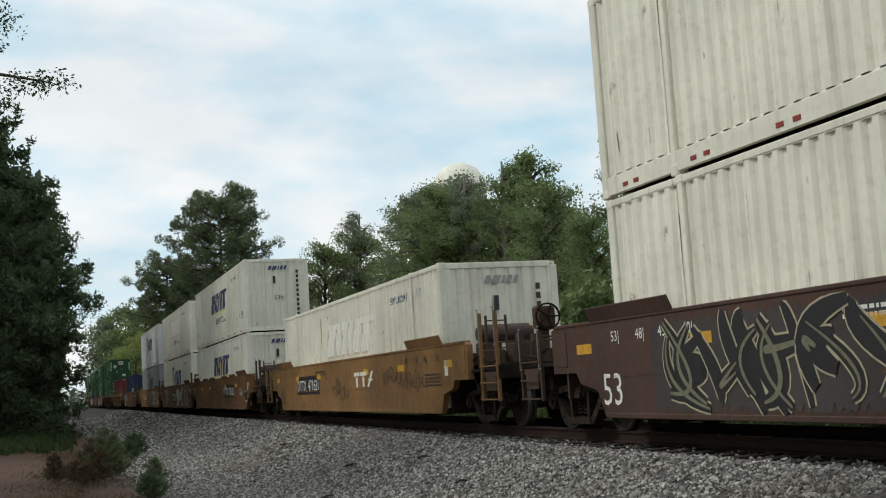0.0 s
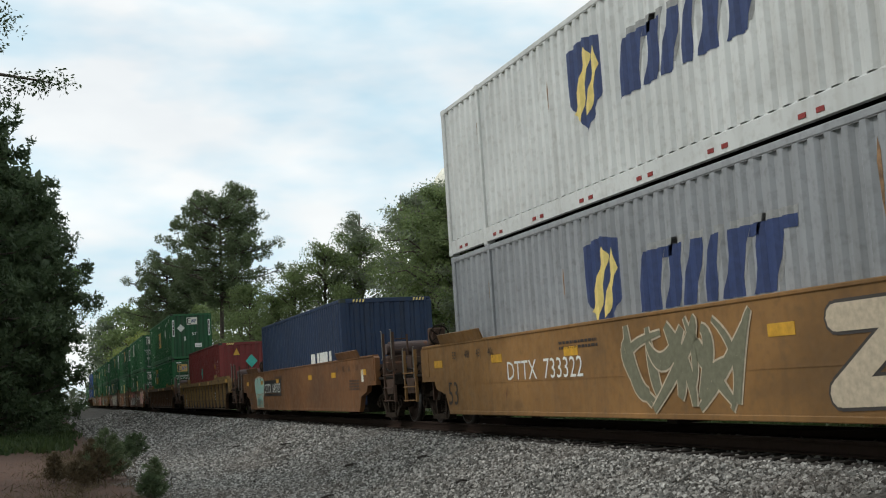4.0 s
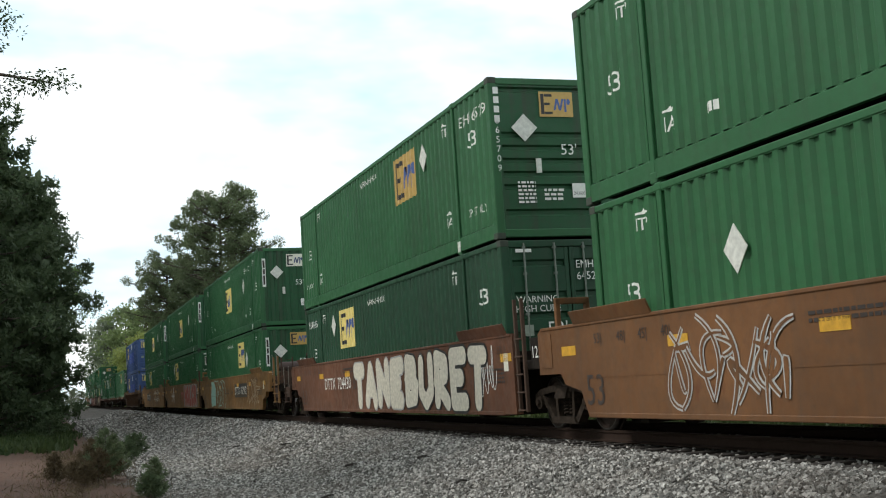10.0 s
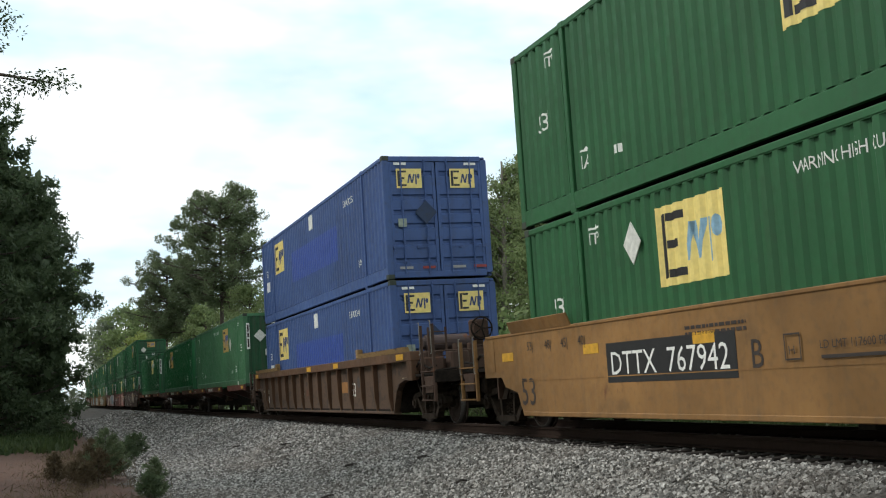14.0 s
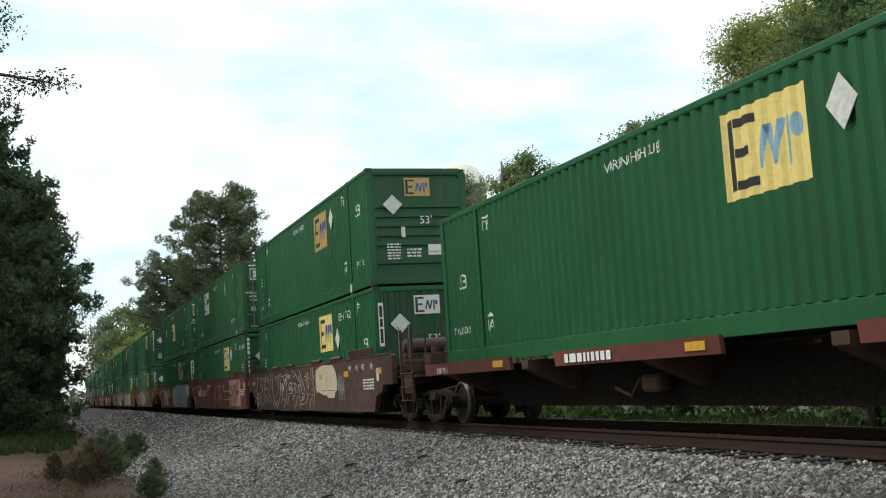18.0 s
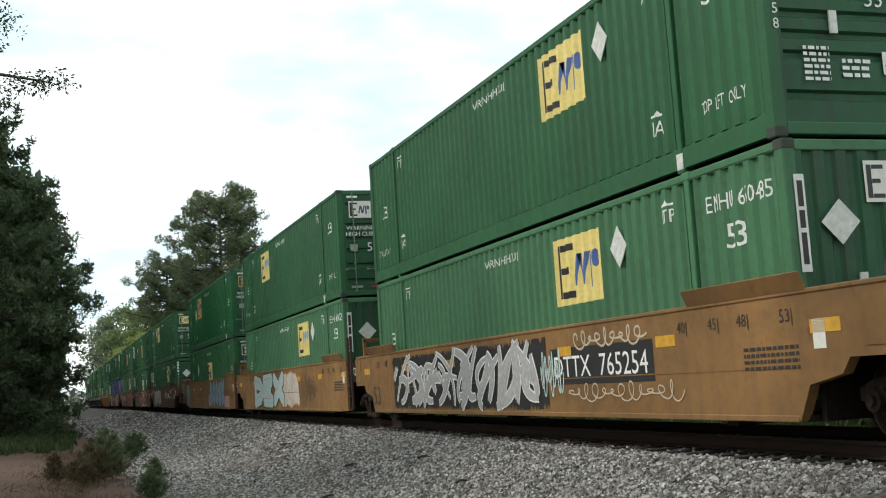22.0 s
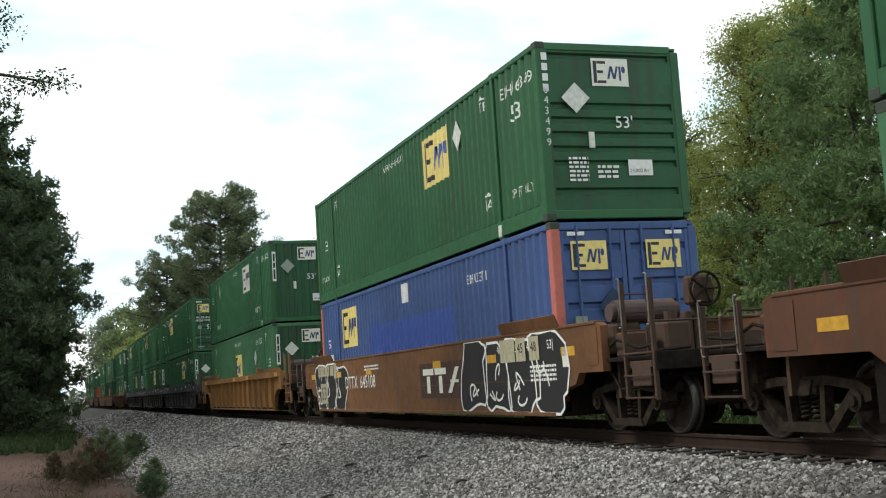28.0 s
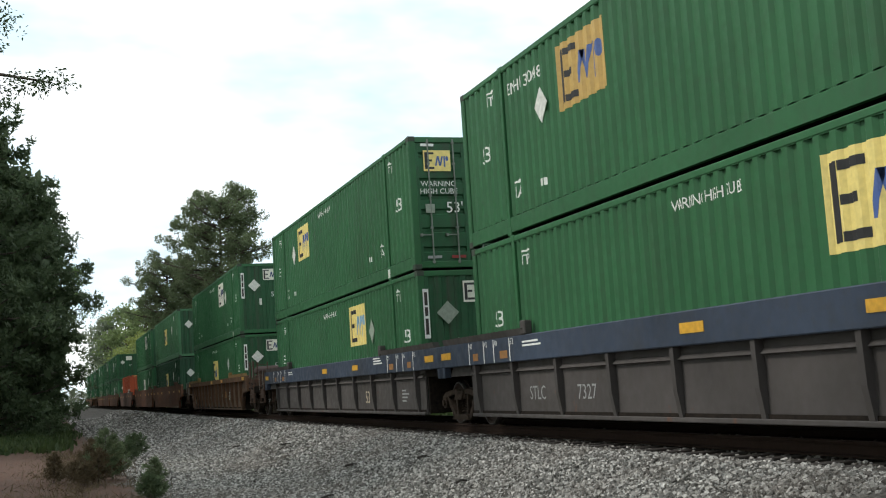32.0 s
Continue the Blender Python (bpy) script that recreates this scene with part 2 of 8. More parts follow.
def bark_mat(name, a, b):
    m, nt, bs = nodes_of(name)
    g = noise_at(nt, 5, 6, (3, 3, 0.5))
    nt.links.new(mixed(nt, ramp(nt, g, 0.3, 0.7), a, b), bs.inputs["Base Color"])
    bs.inputs["Roughness"].default_value = 0.95
    bumped(nt, bs, g, 0.8, 0.03)
    return m


def leaf_mat(name, a, b, c):
    m, nt, bs = nodes_of(name)
    geo = nt.nodes.new("ShaderNodeNewGeometry")
    col = mixed(nt, geo.outputs["Random Per Island"], a, b)
    col = mixed(nt, ramp(nt, noise_at(nt, 0.45, 3), 0.45, 0.7, 0, 0.8), col, c)
    nt.links.new(col, bs.inputs["Base Color"])
    bs.inputs["Roughness"].default_value = 0.6
    bs.inputs["Specular IOR Level"].default_value = 0.25
    tr = nt.nodes.new("ShaderNodeBsdfTranslucent")
    nt.links.new(col, tr.inputs["Color"])
    mx = nt.nodes.new("ShaderNodeMixShader")
    mx.inputs["Fac"].default_value = 0.42
    out = nt.nodes["Material Output"]
    nt.links.new(bs.outputs["BSDF"], mx.inputs[1])
    nt.links.new(tr.outputs["BSDF"], mx.inputs[2])
    nt.links.new(mx.outputs["Shader"], out.inputs["Surface"])
    return m


TIE = tie_wood()
STONE = stone_mat()
GROUND = ground_mat()
BARK = bark_mat("grey_brown_bark", (0.035, 0.028, 0.022), (0.12, 0.095, 0.075))
BARK_PALE = bark_mat("pale_bark", (0.10, 0.09, 0.075), (0.26, 0.23, 0.19))
LEAF = leaf_mat("green_leaves", (0.125, 0.172, 0.066), (0.215, 0.270, 0.110), (0.16, 0.20, 0.085))
LEAF_YELLOW = leaf_mat("yellow_green_leaves", (0.195, 0.240, 0.066), (0.310, 0.345, 0.105), (0.24, 0.27, 0.078))
LEAF_GREY = leaf_mat("grey_green_leaves", (0.135, 0.168, 0.105), (0.225, 0.255, 0.170), (0.16, 0.195, 0.115))
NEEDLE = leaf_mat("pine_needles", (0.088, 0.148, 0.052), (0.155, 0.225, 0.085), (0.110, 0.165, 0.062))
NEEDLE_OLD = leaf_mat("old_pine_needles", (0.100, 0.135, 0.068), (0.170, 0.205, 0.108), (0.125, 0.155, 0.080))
# Darker copy of the pine needles; the wood edge's shade is in the colour.
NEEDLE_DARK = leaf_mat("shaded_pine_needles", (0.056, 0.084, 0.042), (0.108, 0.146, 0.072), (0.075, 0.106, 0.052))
DRY = leaf_mat("dry_weed", (0.075, 0.055, 0.030), (0.16, 0.12, 0.07), (0.09, 0.075, 0.04))
GRASS = leaf_mat("grass_blades", (0.032, 0.055, 0.018), (0.075, 0.105, 0.036), (0.05, 0.07, 0.025))


# ---- mesh helpers ----
class Geo:
    """Collects vertices and faces of one part."""

    def __init__(self):
        self.v, self.f = [], []

    def add(self, vs, fs):
        n = len(self.v)
        self.v += [tuple(p) for p in vs]
        self.f += [tuple(i + n for i in q) for q in fs]
        return self

    def box(self, x0, x1, y0, y1, z0, z1, c=0.0):
        """A box, its upright and lying edges chamfered by c."""
        if c <= 0:
            return self.add([(x, y, z) for z in (z0, z1) for y in (y0, y1) for x in (x0, x1)],
                            [(0, 2, 3, 1), (4, 5, 7, 6), (0, 1, 5, 4), (2, 6, 7, 3), (0, 4, 6, 2), (1, 3, 7, 5)])
        c = min(c, (x1 - x0) / 2.2, (y1 - y0) / 2.2, (z1 - z0) / 2.2)

        def ring(d, z):
            a, b, e, g = x0 + d, x1 - d, y0 + d, y1 - d
            return [(a + c, e, z), (b - c, e, z), (b, e + c, z), (b, g - c, z), (b - c, g, z), (a + c, g, z), (a, g - c, z), (a, e + c, z)]
        return self.loft([ring(c * 0.6, z0), ring(0, z0 + c), ring(0, z1 - c), ring(c * 0.6, z1)])

    def loft(self, rings, cap=True, closed=True):
        n = len(rings[0])
        fs = []
        for k in range(len(rings) - 1):
            for i in range(n if closed else n - 1):
                j = (i + 1) % n
                fs.append((k * n + i, k * n + j, (k + 1) * n + j, (k + 1) * n + i))
        if cap:
            fs.append(tuple(range(n - 1, -1, -1)))
            fs.append(tuple((len(rings) - 1) * n + i for i in range(n)))
        return self.add([p for r in rings for p in r], fs)

    def prism(self, poly, axis, a, b):
        """A polygon in the two other axes, drawn out along axis from a to b."""
        def at(p, t):
            return (t, p[0], p[1]) if axis == "x" else (p[0], t, p[1]) if axis == "y" else (p[0], p[1], t)
        return self.loft([[at(p, a) for p in poly], [at(p, b) for p in poly]])

    def cyl(self, axis, centre, r, a, b, n=16, r2=None):
        r2 = r if r2 is None else r2
        poly = [(math.cos(2 * math.pi * i / n), math.sin(2 * math.pi * i / n)) for i in range(n)]

        def at(p, t, q):
            u, w = centre[0] + q * p[0], centre[1] + q * p[1]
            return (t, u, w) if axis == "x" else (u, t, w) if axis == "y" else (u, w, t)
        return self.loft([[at(p, a, r) for p in poly], [at(p, b, r2) for p in poly]])

    def tube(self, pts, r, n=6, r1=None):
        pts = [Vector(p) for p in pts]
        rings = []
        for i, p in enumerate(pts):
            d = (pts[min(i + 1, len(pts) - 1)] - pts[max(i - 1, 0)]).normalized()
            u = d.orthogonal().normalized() if abs(d.z) > 0.95 else d.cross(Vector((0, 0, 1))).normalized()
            w = d.cross(u)
            q = r if r1 is None else r + (r1 - r) * i / (len(pts) - 1)
            rings.append([p + q * (math.cos(2 * math.pi * k / n) * u + math.sin(2 * math.pi * k / n) * w) for k in range(n)])
        return self.loft(rings)

    def mesh(self, name, smooth=False):
        me = bpy.data.meshes.new(name)
        me.from_pydata(self.v, [], self.f)
        bm = bmesh.new()
        bm.from_mesh(me)
        bmesh.ops.recalc_face_normals(bm, faces=bm.faces)
        bm.to_mesh(me)
        bm.free()
        if smooth:
            me.polygons.foreach_set("use_smooth", [True] * len(me.polygons))
        return me


KEPT = {}


def once(key, make, smooth=False):
    """The mesh of that name, built the first time it is asked for."""
    if key not in KEPT:
        made = make()
        KEPT[key] = made.mesh(str(key[0] if isinstance(key, tuple) else key), smooth) if isinstance(made, Geo) else made
    return KEPT[key]


def part(name, me, material, parent, label="", m=None):
    """One mesh object under a thing or under a part."""
    if not me.materials:
        me.materials.append(material)
    ob = new(name, me)
    if me.materials[0] != material:
        ob.material_slots[0].link = "OBJECT"
        ob.material_slots[0].material = material
    if parent is not None:
        ob.parent = parent
    if m is not None:
        ob.matrix_basis = m
    if label:
        tagged(ob, label)
    return ob


def letters(text, size, align="LEFT", spacing=1.0):
    """The flat mesh of a text in the built-in font: x along the line, y up."""
    key = ("letters", text, size, align, spacing)
    if key not in KEPT:
        cu = bpy.data.curves.new("lettering", "FONT")
        cu.body, cu.size, cu.align_x, cu.resolution_u, cu.space_character = text, size, align, 2, spacing
        ob = bpy.data.objects.new("lettering", cu)
        me = bpy.data.meshes.new_from_object(ob)
        bpy.data.objects.remove(ob)
        KEPT[key] = me
    return KEPT[key]


def fitted(text, width, high):
    """A line of text drawn out to a width, its capitals to a height."""
    def make():
        me = letters(text, 1.0).copy()
        xs = [v.co.x for v in me.vertices]
        lo, wide = min(xs), max(xs) - min(xs)
        for v in me.vertices:
            v.co = ((v.co.x - lo) * width / wide, v.co.y * high / 0.70, 0)
        return me
    return once(("fitted", text, width, high), make)


def flat_poly(polys):
    """Flat polygons, x to the right and y up."""
    g = Geo()
    for poly in polys:
        g.add([(p[0], p[1], 0) for p in poly], [tuple(range(len(poly)))])
    return g


def rect(x0, y0, x1, y1):
    return [(x0, y0), (x1, y0), (x1, y1), (x0, y1)]


# ---- the train's frame ----
TRACK_X, LEAN, SPEED = 8.739, 2.228, 19.927
BOX_W, BOX_H, BOX_L, POST_IN = 2.591, 2.896, 16.154, 1.981
PITCH, DEEP = 0.27, 0.043


def wave(length, bays):
    """Break points (y, depth) of the corrugation between the posts."""
    pts = []
    for a, b in bays:
        n = max(1, round((b - a) / PITCH))
        w = (b - a) / n
        pts.append((a, 1.0))
        for i in range(n):
            s = a + i * w
            pts += [(s + w * 0.06, 0.0), (s + w * 0.26, 1.0), (s + w * 0.50, 1.0), (s + w * 0.70, 0.0)]
        pts.append((b, 1.0))
    return pts


def bays_of(length):
    h = length / 2
    if length > 14:
        return [(-h + 0.16, -h + POST_IN - 0.07), (-h + POST_IN + 0.07, h - POST_IN - 0.07), (h - POST_IN + 0.07, h - 0.16)]
    return [(-h + 0.16, h - 0.16)]


WAVES = {}


def depth_at(length, y):
    if length not in WAVES:
        pts = wave(length, bays_of(length))
        WAVES[length] = ([p[0] for p in pts], [p[1] for p in pts])
    ys, ds = WAVES[length]
    return float(np.interp(y, ys, ds))


FACE = BOX_W / 2 - 0.012


def draped(key, me, length, y0, z0, lift=0.005):
    """A flat marking laid on the corrugated near side, following its folds."""
    def make():
        bm = bmesh.new()
        bm.from_mesh(me)
        for v in bm.verts:
            v.co = Vector((0, y0 - v.co.x, z0 + v.co.y))
        depth_at(length, 0)
        lo, hi = min(v.co.y for v in bm.verts), max(v.co.y for v in bm.verts)
        for b in WAVES[length][0]:
            if lo < b < hi:
                bmesh.ops.bisect_plane(bm, geom=bm.verts[:] + bm.edges[:] + bm.faces[:], dist=1e-5, plane_co=(0, b, 0), plane_no=(0, 1, 0))
        for v in bm.verts:
            v.co.x = -(FACE - DEEP * depth_at(length, v.co.y)) - lift
        out = bpy.data.meshes.new("marking")
        bm.to_mesh(out)
        bm.free()
        return out
    return once(("drape", key, length, round(y0, 3), round(z0, 3), lift), make)


# ---- containers: front end towards -y, the seen side towards -x ----
def side_sheet(length):
    def make():
        g = Geo()
        pts = wave(length, bays_of(length))
        z0, z1 = 0.296, BOX_H - 0.11
        g.add([(-(FACE - DEEP * d), y, z) for y, d in pts for z in (z0, z1)], [(2 * i, 2 * i + 1, 2 * i + 3, 2 * i + 2) for i in range(len(pts) - 1)])
        # closing strips at the foot and the head of the folds
        g.box(-FACE + 0.002, -FACE + 0.05, pts[0][0], pts[-1][0], z1, z1 + 0.012)
        return g
    return once(("side_panel", length), make)


def end_sheet_v():
    def make():
        g = Geo()
        xs = np.linspace(-BOX_W / 2 + 0.16, BOX_W / 2 - 0.16, 9)
        pts = []
        for a, b in zip(xs[:-1], xs[1:]):
            w = b - a
            pts += [(a, 0), (a + w * 0.30, 0), (a + w * 0.42, 1), (a + w * 0.72, 1), (a + w * 0.84, 0)]
        pts.append((xs[-1], 0))
        g.add([(x, 0.02 + 0.032 * d, z) for x, d in pts for z in (0.16, BOX_H - 0.12)], [(2 * i, 2 * i + 1, 2 * i + 3, 2 * i + 2) for i in range(len(pts) - 1)])
        return g
    return once("end_panel_upright", make)


def end_sheet_h():
    def make():
        g = Geo()
        zs = [(0.16, 0), (0.40, 0), (0.43, 1), (0.50, 1), (0.53, 0)]
        for k in range(5):
            z = 0.86 + 0.235 * k
            zs += [(z, 0), (z + 0.03, 1), (z + 0.085, 1), (z + 0.115, 0)]
        zs += [(2.20, 0), (2.62, 0), (2.65, 1), (2.70, 1), (2.73, 0), (BOX_H - 0.12, 0)]
        g.add([(x, 0.02 + 0.045 * d, z) for z, d in zs for x in (-BOX_W / 2 + 0.2, BOX_W / 2 - 0.2)], [(2 * i, 2 * i + 1, 2 * i + 3, 2 * i + 2) for i in range(len(zs) - 1)])
        for s in (-1, 1):
            g.box(min(s * (BOX_W / 2 - 0.2), s * (BOX_W / 2 - 0.14)), max(s * (BOX_W / 2 - 0.2), s * (BOX_W / 2 - 0.14)), 0.018, 0.07, 0.16, BOX_H - 0.12)
        return g
    return once("end_panel_ribbed", make)


def door_leaf():
    def make():
        g = Geo()
        w = BOX_W / 2 - 0.13
        zs = [(0.17, 0)]
        for z in (0.36, 0.78, 1.18, 1.50, 1.86, 2.42):
            zs += [(z, 0), (z + 0.03, 1), (z + 0.10, 1), (z + 0.13, 0)]
        zs.append((BOX_H - 0.14, 0))
        g.add([(x, 0.03 + 0.04 * d, z) for z, d in zs for x in (0.09, w - 0.09)], [(2 * i, 2 * i + 1, 2 * i + 3, 2 * i + 2) for i in range(len(zs) - 1)])
        g.box(0.01, 0.09, 0.02, 0.075, 0.17, BOX_H - 0.14, 0.008)
        g.box(w - 0.09, w, 0.02, 0.075, 0.17, BOX_H - 0.14, 0.008)
        return g
    return once("door_leaf", make)


def lock_rod():
    def make():
        g = Geo()
        g.cyl("z", (0, 0), 0.019, 0.12, BOX_H - 0.06, 8)
        for z in (0.16, 0.9, 1.6, 2.3, BOX_H - 0.14):
            g.box(-0.032, 0.032, -0.008, 0.04, z - 0.022, z + 0.022)
        g.box(-0.02, 0.26, -0.02, -0.004, 0.73, 0.752)
        g.box(0.22, 0.28, -0.022, 0.03, 0.71, 0.77)
        return g
    return once("lock_rod", make)


def style_of(spec):
    """True where the castings have worn to bare rusty steel."""
    return spec.get("style", "green") != "white"


def castings():
    def make():
        g = Geo()
        g.box(-0.082, 0.082, -0.089, 0.089, -0.059, 0.059, 0.012)
        return g
    return once("corner_casting", make)


def casting_hole():
    return once("casting_hole", lambda: flat_poly([[(0.032 * math.cos(a * math.pi / 4), 0.05 * math.sin(a * math.pi / 4)) for a in range(8)]]))


def logo(parent, kind, w, h, lay):
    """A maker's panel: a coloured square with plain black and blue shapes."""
    back, tint = {"Y": (LOGO_YELLOW, LOGO_BLUE), "O": (LOGO_ORANGE, LOGO_BLUE), "W": (LOGO_WHITE, NAVY_MARK), "C": (LOGO_YELLOW, LOGO_CYAN), "D": (LOGO_YELLOW, NAVY_MARK)}[kind]
    p = part("logo_panel", lay(("lp", w, h), flat_poly([rect(-w / 2, -h / 2, w / 2, h / 2)]).mesh("logo"), 0.005), back, parent, "painted maker's panel")
    a = [rect(-0.45 * w, -0.40 * h, -0.355 * w, 0.40 * h)] + [rect(-0.345 * w, z * h, e * w, (z + 0.10) * h) for z, e in ((-0.40, -0.11), (-0.04, -0.18), (0.30, -0.11))]
    b = [[(u * w, -0.24 * h), ((u + 0.06) * w, -0.24 * h), ((u + k + 0.06) * w, 0.22 * h), ((u + k) * w, 0.22 * h)] for u, k in ((-0.08, 0.08), (0.075, -0.065), (0.085, 0.09))]
    b += [rect(0.245 * w, -0.30 * h, 0.305 * w, 0.22 * h), [(0.37 * w + 0.055 * w * math.cos(k * 0.7854), 0.10 * h + 0.13 * h * math.sin(k * 0.7854)) for k in range(8)]]
    part("dark_shape", lay(("la", w, h), flat_poly(a).mesh("logo"), 0.008), BLACK, p, "black painted shape")
    part("blue_shape", lay(("lb", w, h), flat_poly(b).mesh("logo"), 0.008), tint, p, "faded blue painted shape")


def bars(rows, w, h, gap=0.45):
    """Small print that cannot be read, as bars."""
    rng = random.Random(rows * 100 + round(w * 100))
    out = []
    for i in range(rows):
        x = 0.0
        y = -i * h
        while x < w:
            k = rng.uniform(0.3, 1.0) * h * 1.6
            out.append(rect(x, y, min(w, x + k), y + h * (1 - gap)))
            x += k + h * 0.35
    return flat_poly(out).mesh("print")


def prefix(h):
    """The owner's code before a number, as four upright bars."""
    return once(("prefix", h), lambda: flat_poly([rect(h * 0.72 * k, 0, h * 0.72 * k + h * 0.42, h) for k in range(4)]))


def container(spec):
    """One intermodal container with its posts, rails, castings, ends and markings. Its origin is the middle of its foot."""
    length, skin = spec.get("L", BOX_L), spec["skin"]
    frame_skin = spec.get("frame", skin)
    box = tagged(new(spec["name"]), spec["label"], "container", "containers on the train")
    hl, hw = length / 2, BOX_W / 2
    turn = pose(0, 0, 0, 0, 0, 180)
    for m in (None, turn):
        part("side_panel", side_sheet(length), skin, box, m=m)
        part("top_rail", once(("top_rail", length), lambda: Geo().box(-hw + 0.004, -hw + 0.09, -hl + 0.1, hl - 0.1, BOX_H - 0.10, BOX_H - 0.012, 0.01)), skin, box, m=m)

        def foot():
            g = Geo()
            g.prism([(-hw + 0.006, 0.03), (-hw + 0.008, 0.27), (-hw + 0.058, 0.305), (-hw + 0.09, 0.305), (-hw + 0.09, 0.03)], "y", -hl + 0.1, hl - 0.1)
            return g
        part("bottom_rail", once(("bottom_rail", length), foot), skin, box, m=m)
        if length > 14 and m is None:
            for y in (-hl + POST_IN, hl - POST_IN):
                part("lift_post", once("lift_post", lambda: Geo().box(-hw, -hw + 0.11, -0.055, 0.055, 0.0, BOX_H, 0.01).box(-hw - 0.004, -hw + 0.16, -0.085, 0.085, -0.025, 0.12, 0.012).box(-hw - 0.004, -hw + 0.16, -0.085, 0.085, BOX_H - 0.1, BOX_H + 0.004, 0.012)), skin, box, m=(m or Matrix()) @ Matrix.Translation((0, y, 0)))
        if length > 14 and m is None and spec.get("near", True) and spec.get("style", "green") == "green":
            part("latch_plate", once("latch_plate", lambda: Geo().box(-hw - 0.008, -hw + 0.01, -0.075, 0.075, 0.02, 0.22, 0.006).box(-hw - 0.012, -hw, -0.03, 0.03, 0.08, 0.14)), PLACARD, box, "pale lifting latch plate", m=Matrix.Translation((0, -hl + POST_IN, 0)))
    part("roof", once(("roof", length), lambda: Geo().box(-hw + 0.03, hw - 0.03, -hl + 0.05, hl - 0.05, BOX_H - 0.06, BOX_H - 0.025)), skin, box)
    part("floor", once(("floor", length), lambda: Geo().box(-hw + 0.06, hw - 0.06, -hl + 0.06, hl - 0.06, 0.10, 0.16)), BLACK_STEEL, box)
    for sy in (-1, 1):
        for sx in (-1, 1):
            post = part("corner_post", once("corner_post", lambda: Geo().box(-0.08, 0.08, -0.085, 0.085, 0.1, BOX_H - 0.1, 0.015)), frame_skin if sx < 0 else skin, box, m=Matrix.Translation((sx * (hw - 0.082), sy * (hl - 0.088), 0)))
    ys = [-hl + 0.089, hl - 0.089]
    for y in ys[:4 if spec.get('near', True) else 2]:
        for sx in (-1,):
            for z in (0.059, BOX_H - 0.059):
                c = part("corner_casting", castings(), CASTING if style_of(spec) else frame_skin, box, m=Matrix.Translation((sx * (hw - 0.080), y, z)))
    # the two ends
    part("end_sill", once("end_sill", lambda: Geo().box(-hw + 0.15, hw - 0.15, 0.0, 0.14, 0.03, 0.17, 0.012)), skin, box, m=Matrix.Translation((0, -hl + 0.006, 0)))
    part("end_header", once("end_header", lambda: Geo().box(-hw + 0.15, hw - 0.15, 0.0, 0.14, BOX_H - 0.13, BOX_H - 0.01, 0.012)), skin, box, m=Matrix.Translation((0, -hl + 0.006, 0)))
    part("end_panel", end_sheet_v(), skin, box, m=pose(0, hl, 0, 0, 0, 180))
    kind = spec.get("front", "v")
    F = Matrix.Translation((0, -hl, 0))
    if kind == "d":
        for s in (1, -1):
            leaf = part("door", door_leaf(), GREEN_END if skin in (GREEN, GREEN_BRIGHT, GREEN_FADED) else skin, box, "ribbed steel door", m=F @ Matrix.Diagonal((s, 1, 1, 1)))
            for x in (0.28, 0.86):
                part("lock_rod", lock_rod(), ROD if spec.get("rods") is None else spec["rods"], leaf, "worn locking rod", m=Matrix.Translation((x, 0.0, 0)))
    else:
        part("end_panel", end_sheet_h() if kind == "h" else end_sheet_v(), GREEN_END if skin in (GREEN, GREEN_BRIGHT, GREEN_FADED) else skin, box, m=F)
    marks(box, spec, length, kind)
    return box


def on_front(parent, name, me, material, x, z, hl, label="", lift=0.0):
    return part(name, me, material, parent, label, m=pose(x, -hl - 0.004 - lift, z, 90, 0, 0))


def far_front(box, spec, hl, kind):
    """The few marks on an end that is only seen far off."""
    on_front(box, "maker_plate", once("far_plate", lambda: flat_poly([rect(-0.33, -0.23, 0.33, 0.23)])), LOGO_WHITE if spec.get("flogo") != "O" else LOGO_ORANGE, 0.05 if kind == "v" else -0.66, 2.4, hl, "pale maker's panel", 0.01)
    on_front(box, "placard", once("far_placard", lambda: flat_poly([[(0, -0.25), (0.25, 0), (0, 0.25), (-0.25, 0)]])), PLACARD, -0.66 if kind == "v" else 0.86, 1.95, hl, "diamond placard holder", 0.02)
    on_front(box, "front_number", letters("53'", 0.28), MARK_WHITE, 0.02 if kind == "v" else -1.06, 1.50, hl)


